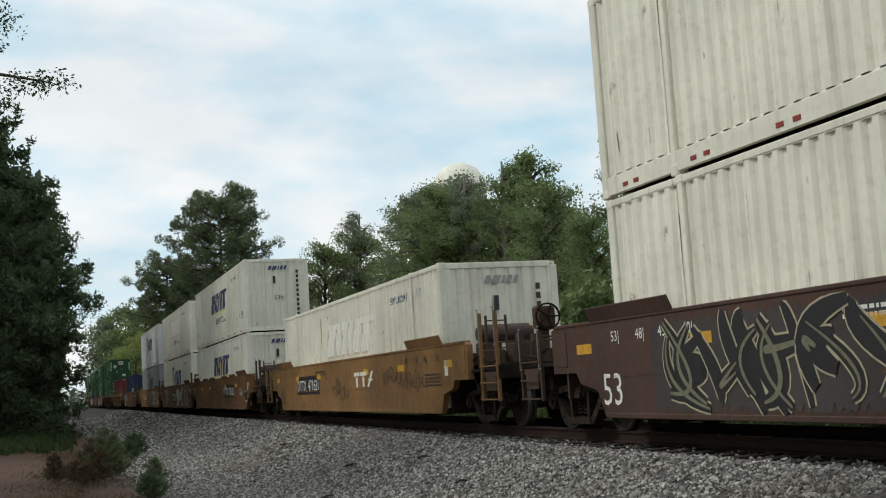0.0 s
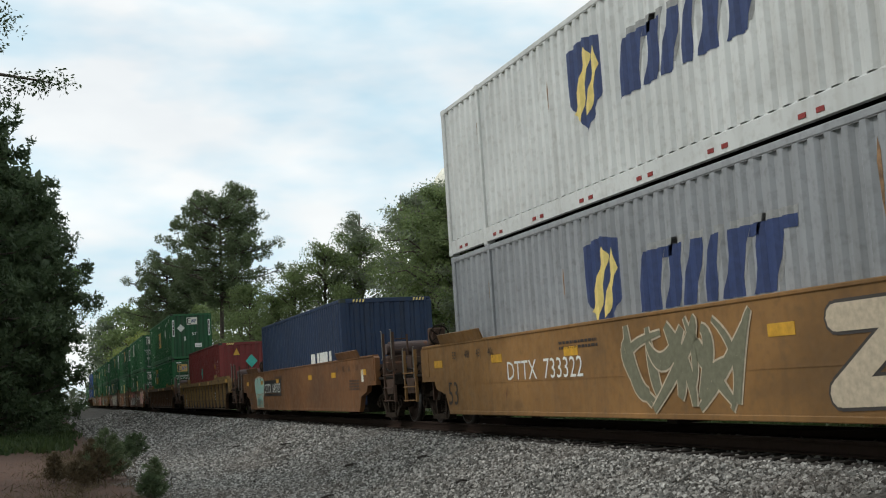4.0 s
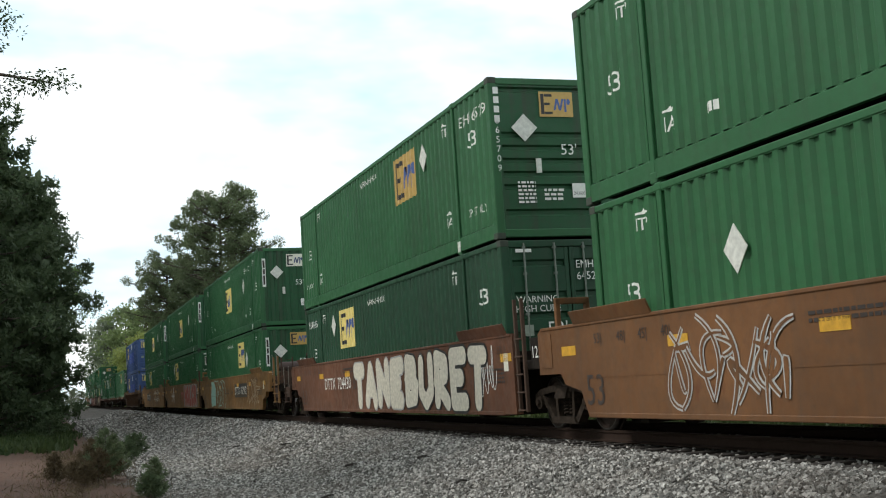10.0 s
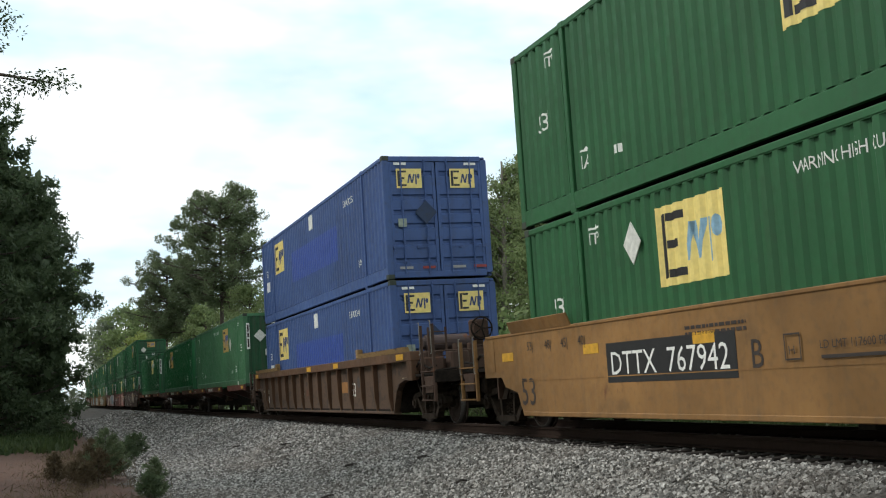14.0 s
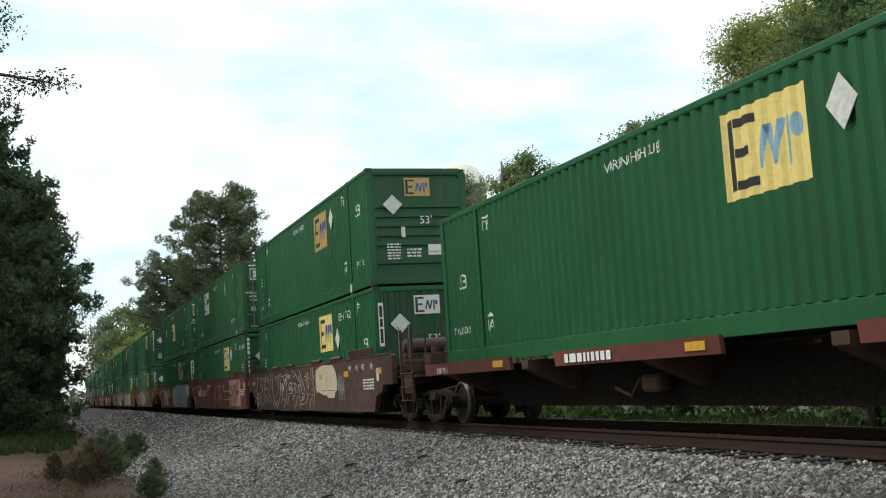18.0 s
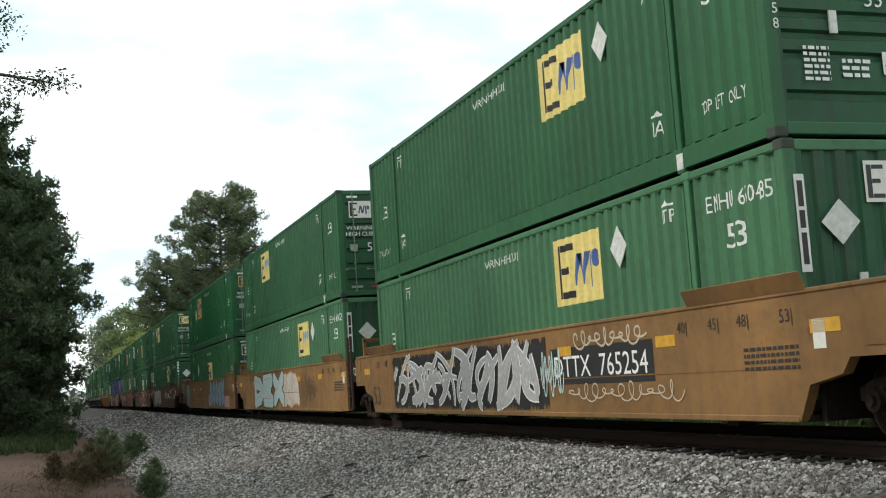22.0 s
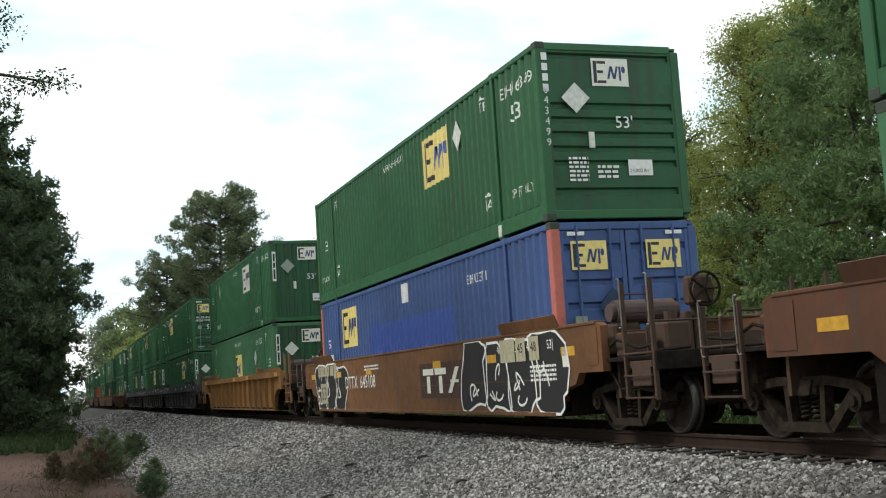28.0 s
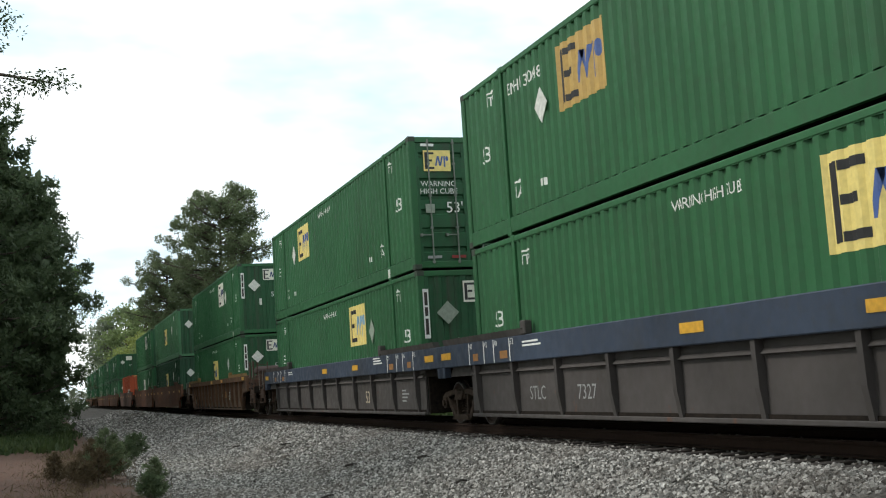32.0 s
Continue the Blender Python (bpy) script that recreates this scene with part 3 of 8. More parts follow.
def marks(box, spec, length, kind):
    hl = length / 2

    def side(name, key, me, mat, off, z, label="", lift=0.005):
        part(name, draped(key, me, length, -hl + off, z, lift), mat, box, label)

    style = spec.get("style", "green")
    front_y = 0.0 if kind != "d" else 0.0
    if style in ("green", "blue"):
        lg = spec.get("logo")
        typ = spec.get("typ", "A")
        rev = kind == "d"
        if style == "green":
            at = 5.2 if lg[0] < 6.5 else 8.08 if lg[0] < 9.5 else 11.1
            zc = 1.60 if 6.5 <= lg[0] < 9.5 else 2.07
        else:
            at, zc = 12.95, 2.07
        logo(box, lg[1], 1.58 if typ != "B" else 1.62, 1.02, lambda key, me, lift: draped(key, me, length, -hl + at, zc, lift))
        high53 = 1.42 if typ == "A" or spec.get("low53") else 1.86
        if style == "green":
            if typ != "B":
                side("side_number", "53", letters("53'", 0.42), MARK_WHITE, 1.25, high53)
            side("side_number", "53", letters("53'", 0.40), MARK_WHITE, length - 0.85, 1.42 if typ != "B" else 1.86)
            if not spec.get("bare"):
                dx = (3.85 if typ != "B" else 4.8) if spec.get("diamond", 4.0) < 7 else 12.55
                mat = PLACARD if spec.get("placard", 1) and typ != "B" else PLACARD_GREY
                part("placard", once("side_placard", lambda: Geo().prism([(0, -0.29), (0.24, 0), (0, 0.29), (-0.24, 0)], "x", -0.012, 0.0)), mat, box, "scuffed diamond placard holder", m=Matrix.Translation((-FACE - 0.002, -hl + dx, {"A": 1.84, "B": 2.18, "C": 2.22}[typ])))
            if not spec.get("near", True):
                side("itf_mark", "itfm", flat_poly([rect(0, 0, 0.4, 0.28)]).mesh("bar"), MARK_WHITE, POST_IN + 0.75, 2.35)
                return far_front(box, spec, hl, kind)
            side("warning_text", "warn", fitted("WARNING HIGH CUBE", 1.55 if typ != "B" else 1.05, 0.14), MARK_WHITE, 8.95 if typ != "B" else 8.5, 2.47)
            itf, lift_at = (1.68, 2.62) if typ == "A" else (2.68, 2.58)
            for o in (itf, length - itf + 0.34):
                side("itf_mark", "itp", fitted("ITP", 0.30, 0.17), MARK_WHITE, o, 2.36)
                side("itf_mark", "itpb", flat_poly([[(0, 0), (0.32, 0), (0.32, 0.03), (0.20, 0.03), (0.16, 0.08), (0.12, 0.03), (0, 0.03)]]).mesh("bar"), MARK_WHITE, o + 0.01, 2.57)
            if typ != "B":
                for o in (lift_at, length - lift_at + 0.26):
                    side("lift_mark", "ia", fitted("IA", 0.20, 0.20), MARK_WHITE, o, 0.56)
                    side("lift_mark", "iab", flat_poly([[(0, 0), (0.26, 0), (0.26, 0.03), (0.17, 0.03), (0.13, 0.08), (0.09, 0.03), (0, 0.03)]]).mesh("bar"), MARK_WHITE, o + 0.03, 0.81)
            if typ == "A":
                for o in (3.65, length - 3.3):
                    side("weight_mark", "rea", flat_poly([rect(0, 0, 0.07, 0.12), rect(0.09, 0, 0.16, 0.12), rect(0.18, 0, 0.25, 0.12)]).mesh("bar"), MARK_WHITE, o, 0.58)
            elif typ == "B":
                side("lift_text", "topb", fitted("TOP LIFT ONLY", 1.2, 0.20), MARK_WHITE, 3.42, 0.58)
                side("lift_text", "topb", fitted("TOP LIFT ONLY", 1.2, 0.20), MARK_WHITE, length - 2.2, 0.58)
            else:
                side("lift_text", "topc", fitted("TOP LIFT ONLY", 0.92, 0.15), MARK_WHITE, 1.46, 0.58)
                side("lift_text", "topc", fitted("TOP LIFT ONLY", 0.92, 0.13), MARK_WHITE, length - 0.5, 0.58)
            number = spec.get("id") or spec.get("fid")
            if number:
                o, wide = ((3.62, 1.28) if typ == "A" else (1.58, 1.28))
                if rev:
                    o = length - (2.3 if typ == "A" else 0.3)
                side("container_number", "id" + number, fitted("EMHU " + number, wide, 0.20), MARK_WHITE, o, 2.32)
        else:
            side("painted_block", "blk", flat_poly([rect(0, 0, 6.2, 0.95)]).mesh("block"), BLOCKOUT, 11.0, 1.02, "darker blue overpainted band", 0.004)
            side("white_patch", "wp", flat_poly([rect(0, 0, 0.50, 0.42)]).mesh("patch"), MARK_WHITE, 8.15, 2.3)
            side("white_patch", "wp2", flat_poly([rect(0, 0, 0.42, 0.34)]).mesh("patch"), MARK_WHITE, length - 0.75, 1.10)
            side("side_number", "53b", letters("53", 0.34), MARK_WHITE, length - 0.75, 1.62)
            side("container_number", "idb" + spec["fid"], fitted("EMHU " + spec["fid"], 1.0, 0.17), MARK_WHITE, 3.9, 2.30)
            side("lift_mark", "iablue", fitted("IA", 0.20, 0.20), MARK_WHITE, 2.6, 0.56)
        z_logo = 2.42
        fl = spec.get("flogo", "W")

        def flat_on_front(x, z):
            def lay(key, me, lift):
                k = ("front",) + key + (x, z, lift, hl)

                def make():
                    out = me.copy()
                    for v in out.vertices:
                        u, w = v.co.x, v.co.y
                        v.co = (x + u, -hl - lift + 0.006, z + w)
                    return out
                return once(k, make)
            return lay
        if kind == "d":
            if fl:
                logo(box, fl, 0.62, 0.46, flat_on_front(-0.66, z_logo - 0.06))
                if style == "blue":
                    logo(box, fl, 0.62, 0.46, flat_on_front(0.66, z_logo - 0.06))
            if style == "green":
                if typ == "B":
                    on_front(box, "front_number", letters("53'", 0.27), MARK_WHITE, -0.56, 1.38, hl)
                    for k, word in enumerate(("WARNING", "HIGH", "CUBE")):
                        on_front(box, "warning_text", once(("warn_b", word), lambda: letters(word, 0.135, "CENTER")), MARK_WHITE, -0.86, 1.56 - 0.15 * k, hl)
                else:
                    on_front(box, "front_number", letters("53'", 0.34), MARK_WHITE, -0.52, 1.22, hl)
                    on_front(box, "warning_text", once("warn_front", lambda: letters("WARNING\nHIGH CUBE", 0.165, "CENTER")), MARK_WHITE, -0.66, 1.80, hl)
            if spec.get("fid") and style == "green":
                nx = 0.12 if typ != "B" else 0.60
                on_front(box, "number_prefix", fitted("EMHU", 0.46, 0.14), MARK_WHITE, nx, 2.38, hl)
                on_front(box, "container_number", fitted(spec["fid"], 0.56, 0.14), MARK_WHITE, nx, 2.17, hl)
            if style == "blue":
                on_front(box, "placard", once("dark_placard", lambda: Geo().prism([(0, -0.28), (0.27, 0), (0, 0.28), (-0.27, 0)], "z", 0.0, 0.012)), NAVY, -0.30, 1.55, hl, "dark diamond placard holder", 0.02)
            else:
              on_front(box, "placard", once("door_placard", lambda: Geo().prism([(0, -0.23), (0.21, 0), (0, 0.23), (-0.21, 0)], "z", 0.0, 0.012)), PLACARD if spec.get("placard", 1) else PLACARD_GREY, 0.93 if typ != "B" else 0.40, 1.96 if typ != "B" else 2.2, hl, "diamond placard holder", 0.02)
            if style == "green":
                on_front(box, "small_print", once("print_a", lambda: bars(6, 0.46, 0.085)), PLACARD_GREY, 0.20 if typ != "B" else 0.60, 1.62, hl)
                on_front(box, "weight_plate", flat_poly([rect(0, 0, 0.48, 0.28)]).mesh("plate"), MARK_WHITE, 0.62, 0.99 if typ != "B" else 0.72, hl, "white plate")
                on_front(box, "weight_text", letters("24,000 lbs", 0.095), DARK_MARK, 0.64, 1.05 if typ != "B" else 0.78, hl, "", 0.003)
                on_front(box, "sticker", flat_poly([rect(0, 0, 0.36, 0.25)]).mesh("plate"), CREAM, 0.22, 1.00 if typ != "B" else 1.33, hl, "pale warning sticker")
                on_front(box, "sticker", flat_poly([rect(0.02, 0.13, 0.34, 0.23)]).mesh("plate"), LOGO_ORANGE, 0.22, 1.00 if typ != "B" else 1.33, hl, "amber band of a sticker", 0.003)
            for x in ((-0.98,) if typ != "B" else (-0.98, -0.42)):
                on_front(box, "document_holder", once("small_holder", lambda: Geo().box(0, 0.20, 0, 0.19, -0.01, 0.012)), PLACARD_GREY, x, 1.22 if typ != "B" else 0.86, hl)
            for x in (-1.0, -0.45, 0.3, 0.82):
                on_front(box, "reflective_tape", once("tape_r", lambda: flat_poly([rect(0.0, 0, 0.32, 0.06)])), RED if x in (-0.45, 0.82) else GREY_MARK, x, 0.23, hl)
            for x in (-1.02, 0.72):
                on_front(box, "reflective_tape", once("tape_l", lambda: flat_poly([rect(0, 0, 0.30, 0.06)])), MARK_WHITE, x, BOX_H - 0.22, hl)
        else:
            if fl:
                logo(box, fl, 0.66, 0.46, flat_on_front(0.05 if kind == "v" else 0.0, z_logo))
            on_front(box, "placard", flat_poly([[(0, -0.25), (0.25, 0), (0, 0.25), (-0.25, 0)]]).mesh("placard"), PLACARD if spec.get("placard", 1) else PLACARD_GREY, -0.66, 1.98, hl, "diamond placard holder", 0.02)
            on_front(box, "front_number", letters("53'", 0.28), MARK_WHITE, 0.02, 1.50, hl)
            on_front(box, "weight_plate", flat_poly([rect(0, 0, 0.44, 0.26)]).mesh("plate"), MARK_WHITE, 0.2, 0.72, hl, "white plate")
            on_front(box, "weight_text", letters("24,000 lbs", 0.085), DARK_MARK, 0.22, 0.77, hl, "", 0.003)
            on_front(box, "document_holder", once("doc", lambda: Geo().box(-0.05, 0.05, -0.13, 0.13, -0.01, 0.012)), PLACARD, -0.42, 1.30, hl)
            if kind == "v":
                for x in (-1.20, 1.06):
                    on_front(box, "side_label", once("strip", lambda: flat_poly([rect(0, 0, 0.13, 1.05)])), MARK_WHITE, x, 1.45, hl, "white vertical label", 0.006)
                    on_front(box, "label_print", once("strip_p", lambda: flat_poly([rect(0.03, 0.08, 0.10, 0.42), rect(0.03, 0.47, 0.10, 0.66), rect(0.03, 0.70, 0.10, 0.98)])), DARK_MARK, x, 1.45, hl, "", 0.010)
            else:
                on_front(box, "small_print", once("print_c", lambda: bars(6, 0.34, 0.07)), MARK_WHITE, -0.85, 0.98, hl)
                on_front(box, "small_print", once("print_d", lambda: bars(3, 0.38, 0.08)), MARK_WHITE, -0.35, 0.84, hl)
            if spec.get("fid"):
                on_front(box, "container_number", letters("\n".join(spec["fid"]), 0.17), MARK_WHITE, 0.80 if kind == "v" else -1.21, 2.05, hl, "", 0.006)
                on_front(box, "number_prefix", once("vbars", lambda: flat_poly([rect(0, 0.17 * k, 0.10, 0.17 * k + 0.12) for k in range(4)])), MARK_WHITE, 0.80 if kind == "v" else -1.21, 2.08, hl, "", 0.006)
    elif style == "white":
        lg = spec.get("logo", "blue")
        slants = []
        for i, (a, w) in enumerate(((0.0, 0.75), (0.95, 0.42), (1.55, 0.42), (2.2, 0.30), (2.75, 0.55), (3.55, 0.62))):
            sk = 0.28
            slants.append([(a, 0), (a + w, 0), (a + w + sk, 1.12), (a + sk, 1.12)])
            if i in (0, 4, 5):
                slants.append([(a + w + sk * 0.85, 0.92), (a + w + 0.32 + sk * 0.85, 0.92), (a + w + 0.32 + sk, 1.12), (a + w + sk, 1.12)])
        tone = {"blue": NAVY_MARK, "faded": GHOST_WHITE, "shield": NAVY_MARK}[lg]
        if lg == "shield":
            slants = [[(x * 0.74, 0.14 + y * 0.70) for x, y in s] for s in slants]
        else:
            slants = [[(x * 1.06, 0.25 + y * 0.76) for x, y in s] for s in slants]
        if lg == "blue":
            side("logo_shadow", "sls", flat_poly([[(x + 0.05, y - 0.09) for x, y in s] for s in slants]).mesh("slant"), LOGO_YELLOW, 10.15, 1.15, "yellow drop shade", 0.004)
        if lg == "faded":
            side("logo_shadow", "slf", flat_poly([[(x - 0.10, y - 0.06) for x, y in s] for s in slants]).mesh("slant"), GHOST_TAN, 10.15, 1.15, "faded tan drop shade", 0.004)
        if lg == "shield":
            side("logo_shadow", "slg", flat_poly([[(x + 0.07, y + 0.09) for x, y in s] for s in slants]).mesh("slant"), GREY_MARK, 8.85, 1.15, "grey drop shade", 0.004)
        side("logo_mark", "sl" + lg, flat_poly(slants).mesh("slant"), tone, 8.85 if lg == "shield" else 10.15, 1.15, "slanted maker's bars", 0.007)
        if lg == "shield":
            side("logo_shield", "sh", flat_poly([[(0, 1.3), (0.55, 1.4), (1.1, 1.3), (1.05, 0.5), (0.55, 0), (0.05, 0.5)]]).mesh("shield"), NAVY_MARK, 10.4, 1.05, "dark shield emblem", 0.005)
            side("shield_stripe", "sh2", flat_poly([[(0.15, 0.35), (0.35, 0.2), (0.75, 1.1), (0.6, 1.25)], [(0.5, 0.2), (0.68, 0.3), (0.98, 0.9), (0.9, 1.2)]]).mesh("shield"), LOGO_YELLOW, 10.4, 1.05, "", 0.009)
        else:
            side("side_text", "im", fitted("INTERMODAL", 3.1, 0.25), BLACK, 8.78, 0.85)
        if spec.get("id"):
            side("container_number", "idw" + spec["id"], fitted("SWRU " + spec["id"], 1.35, 0.16), NAVY_MARK, 3.6, 2.33)
        side("itf_mark", "itpw", fitted("ITP", 0.30, 0.17), GREY_MARK, 1.55, 2.36)
        if lg == "blue":
            side("side_number", "53ft", fitted("53ft", 0.62, 0.30), GREY_MARK, 1.25, 0.62)
            side("lift_mark", "iaw", fitted("IA", 0.20, 0.20), GREY_MARK, 2.6, 0.56)
        rng = random.Random(round(length * 10) + len(spec.get("id", "")) + (3 if lg == "faded" else 7))
        for o in (POST_IN + 0.12, POST_IN - 0.1, rng.uniform(3, 7), rng.uniform(8, 13), length - POST_IN + 0.1):
            w, z, n = rng.uniform(0.02, 0.055), rng.uniform(0.4, 2.2), rng.uniform(0.3, 1.1)
            z = max(0.36, min(z, 2.6 - n))
            side("rust_run", ("run", round(o, 2), round(z, 2), round(n, 2)), flat_poly([[(0, n), (-w, n * 0.7), (-w * 0.5, n * 0.2), (w * 0.1, 0), (w * 0.6, n * 0.4), (w * 0.8, n * 0.8)]]).mesh("run"), RUN_RUST, o, z, "rust run down the paint", 0.004)
        for i in range(9):
            o = 1.1 + i * 1.75
            part("red_tape", once(("rtape", i), lambda o=o: Geo().box(-BOX_W / 2 - 0.002, -BOX_W / 2 + 0.006, -hl + o, -hl + o + 0.13, 0.085, 0.14).box(-BOX_W / 2 - 0.002, -BOX_W / 2 + 0.006, -hl + o + 0.30, -hl + o + 0.43, 0.085, 0.14)), RED, box)
        on_front(box, "front_bars", once("fb", lambda: flat_poly([[(a, 0), (a + w, 0), (a + w + 0.06, 0.16), (a + 0.06, 0.16)] for a, w in ((0, 0.12), (0.17, 0.16), (0.38, 0.05), (0.48, 0.1), (0.63, 0.1))])), NAVY_MARK if lg != "faded" else GREY_MARK, -0.35, 2.45, hl, "slanted maker's bars", 0.004)
        on_front(box, "front_number", letters("53ft", 0.24), DARK_MARK, -0.12, 1.25, hl, "", 0.004)
        on_front(box, "small_print", once("fv", lambda: flat_poly([rect(0, -0.19 * k, 0.10, -0.19 * k + 0.13) for k in range(10)])), DARK_MARK, 0.78, 2.3, hl, "", 0.006)
        on_front(box, "document_holder", once("doc2", lambda: Geo().box(-0.05, 0.05, -0.3, 0.0, -0.01, 0.012)), BLACK, -0.1, 2.2, hl)
    elif style == "sea":
        mat = CYAN if spec.get("sticker", 1) else LOGO_WHITE
        if spec.get("sticker", 1):
            on_front(box, "sticker", flat_poly([[(0, -0.31), (0.28, 0), (0, 0.31), (-0.28, 0)]]).mesh("sticker"), mat, 0.18, 2.0, hl, "teal diamond sticker", 0.008)
            on_front(box, "warning_sticker", flat_poly([[(-0.15, 0), (0.15, 0), (0, 0.32)]]).mesh("sticker"), YELLOW, -0.5, 2.30, hl, "yellow warning triangle", 0.008)
            side("sticker", "seas", flat_poly([[(0, -0.31), (0.28, 0), (0, 0.31), (-0.28, 0)]]).mesh("sticker"), mat, 6.6, 1.65, "teal diamond sticker")
            side("warning_sticker", "seaw", flat_poly([[(-0.15, 0), (0.15, 0), (0, 0.32)]]).mesh("sticker"), YELLOW, 1.75, 1.75, "yellow warning triangle")
            on_front(box, "container_number", once("fv2", lambda: flat_poly([rect(0, -0.16 * k, 0.10, -0.16 * k + 0.12) for k in range(12)])), MARK_WHITE, 0.86, 2.3, hl, "", 0.006)
            for o in (1.35, 0.75):
                side("container_number", ("seav", o), flat_poly([rect(0, -0.15 * k, 0.10, -0.15 * k + 0.11) for k in range(9 if o > 1 else 5)]).mesh("bars"), MARK_WHITE, o, 2.0)
        else:
            side("side_text", "sealg", bars(1, 2.6, 0.4, 0.1), MARK_WHITE, 4.0, 1.2)
        for x in (-0.95, 0.75):
            on_front(box, "hazard_stripe", once("haz", lambda: flat_poly([[(0.09 * k, 0), (0.09 * k + 0.045, 0), (0.09 * k + 0.075, 0.08), (0.09 * k + 0.03, 0.08)] for k in range(4)])), LOGO_YELLOW, x, BOX_H - 0.11, hl)


# ---- rail cars: origin on the rail plane under the middle of the car ----
SIDE, SILL, TOP = 1.43, 0.26, 1.57
TRUCK_AT = 9.83


def wheel():
    def make():
        g = Geo()
        n = 20
        prof = [(0.0, 0.07), (0.12, 0.07), (0.14, 0.02), (0.34, 0.035), (0.36, 0.07), (0.42, 0.07), (0.425, -0.04), (0.455, -0.05), (0.455, -0.075), (0.36, -0.075), (0.34, -0.03), (0.14, -0.03), (0.12, -0.09), (0.0, -0.09)]
        rings = [[(-x, r * math.cos(2 * math.pi * i / n), r * math.sin(2 * math.pi * i / n)) for i in range(n)] for r, x in prof[1:-1]]
        g.loft(rings)
        return g
    return once("wheel", make)


def side_frame():
    def make():
        g = Geo()
        # cast truss: a bowed top member, slanting legs, spring pockets between columns
        g.prism([(-1.10, 0.44), (-1.10, 0.56), (-0.92, 0.64), (-0.45, 0.70), (0.45, 0.70), (0.92, 0.64), (1.10, 0.56), (1.10, 0.44), (1.0, 0.42), (0.90, 0.54), (0.45, 0.60), (-0.45, 0.60), (-0.90, 0.54), (-1.0, 0.42)], "x", -0.08, 0.08)
        for s in (-1, 1):
            g.prism([(s * 0.80, 0.58), (s * 0.92, 0.56), (s * 0.46, 0.12), (s * 0.34, 0.16)], "x", -0.07, 0.07)
            g.prism([(s * 0.24, 0.18), (s * 0.32, 0.18), (s * 0.36, 0.62), (s * 0.28, 0.62)], "x", -0.06, 0.06)
            g.cyl("x", (s * 0.88, 0.44), 0.115, -0.12, 0.08, 14)
            g.cyl("x", (s * 0.88, 0.44), 0.06, -0.16, -0.1, 8)
        g.prism([(-0.46, 0.11), (0.46, 0.11), (0.38, 0.21), (-0.38, 0.21)], "x", -0.11, 0.11)
        g.box(-0.1, 0.1, -0.24, 0.24, 0.50, 0.60, 0.02)
        return g
    return once("side_frame", make)


def spring():
    def make():
        g = Geo()
        pts = [(0.052 * math.cos(a * 0.7), 0.052 * math.sin(a * 0.7), 0.24 + 0.26 * a / 45) for a in range(46)]
        g.tube(pts, 0.016, 5)
        return g
    return once("coil_spring", make)


def tread():
    g = Geo()
    n = 24
    prof = [(0.423, 0.066), (0.4275, 0.066), (0.4285, -0.03), (0.424, -0.03)]
    g.loft([[(-x, r * math.cos(2 * math.pi * i / n), r * math.sin(2 * math.pi * i / n)) for i in range(n)] for r, x in prof + prof[:1]], cap=False)
    g.loft([[(-x, r * math.cos(2 * math.pi * i / n), r * math.sin(2 * math.pi * i / n)) for i in range(n)] for r, x in ((0.395, 0.0715), (0.424, 0.0715), (0.424, 0.069))], cap=False)
    return g


def add_truck(car, y, near=True):
    """A two-axle truck under the car's end."""
    for sx in (-1, 1):
        fr = part("side_frame", side_frame(), TRUCK_STEEL, car, "cast steel truck side frame", m=pose(sx * 1.0, y, 0.0))
        for dy in (-0.1, 0.1) if sx < 0 else ():
            part("coil_spring", spring(), TRUCK_STEEL, fr, m=Matrix.Translation((-0.03 * sx, dy, 0)))
    for dy in (-0.88, 0.88):
        for sx in (-1, 1):
            w = part("wheel", wheel(), WHEEL_STEEL, car, "brown steel wheel with a bright tread", m=pose(sx * 0.735, y + dy, 0.42) @ Matrix.Diagonal((-sx, 1, 1, 1)))
            if sx < 0 and near:
                part("tread", once("tread", tread, True), TREAD, w, "bright worn tread")
        part("axle", once("axle", lambda: Geo().cyl("x", (0, 0), 0.085, -1.0, 1.0, 10)), TRUCK_STEEL, car, m=pose(0, y + dy, 0.42))
    part("bolster", once("bolster", lambda: Geo().prism([(-1.15, 0.50), (1.15, 0.50), (1.1, 0.66), (0.5, 0.78), (-0.5, 0.78), (-1.1, 0.66)], "y", -0.2, 0.2)), TRUCK_STEEL, car, m=Matrix.Translation((0, y, 0)))


def side_poly(shape):
    """(y, z) outline of a car's side, front to back."""
    right = shape
    left = [(-y, z) for y, z in reversed(shape)]
    return right + left


SMOOTH = [(8.22, SILL), (8.42, 0.62), (8.95, 0.72), (9.08, 0.88), (9.86, 0.88), (9.86, TOP - 0.05), (9.76, TOP)]
SMOOTH_LONG = [(7.45, SILL), (8.02, 0.78), (8.25, 0.92), (9.90, 0.92), (9.90, TOP - 0.05), (9.80, TOP)]
ARCH = [(8.30, 0.22), (8.42, 0.46), (8.60, 0.72), (8.86, 0.88), (9.25, 0.95), (9.88, 0.95), (9.88, 1.36)]


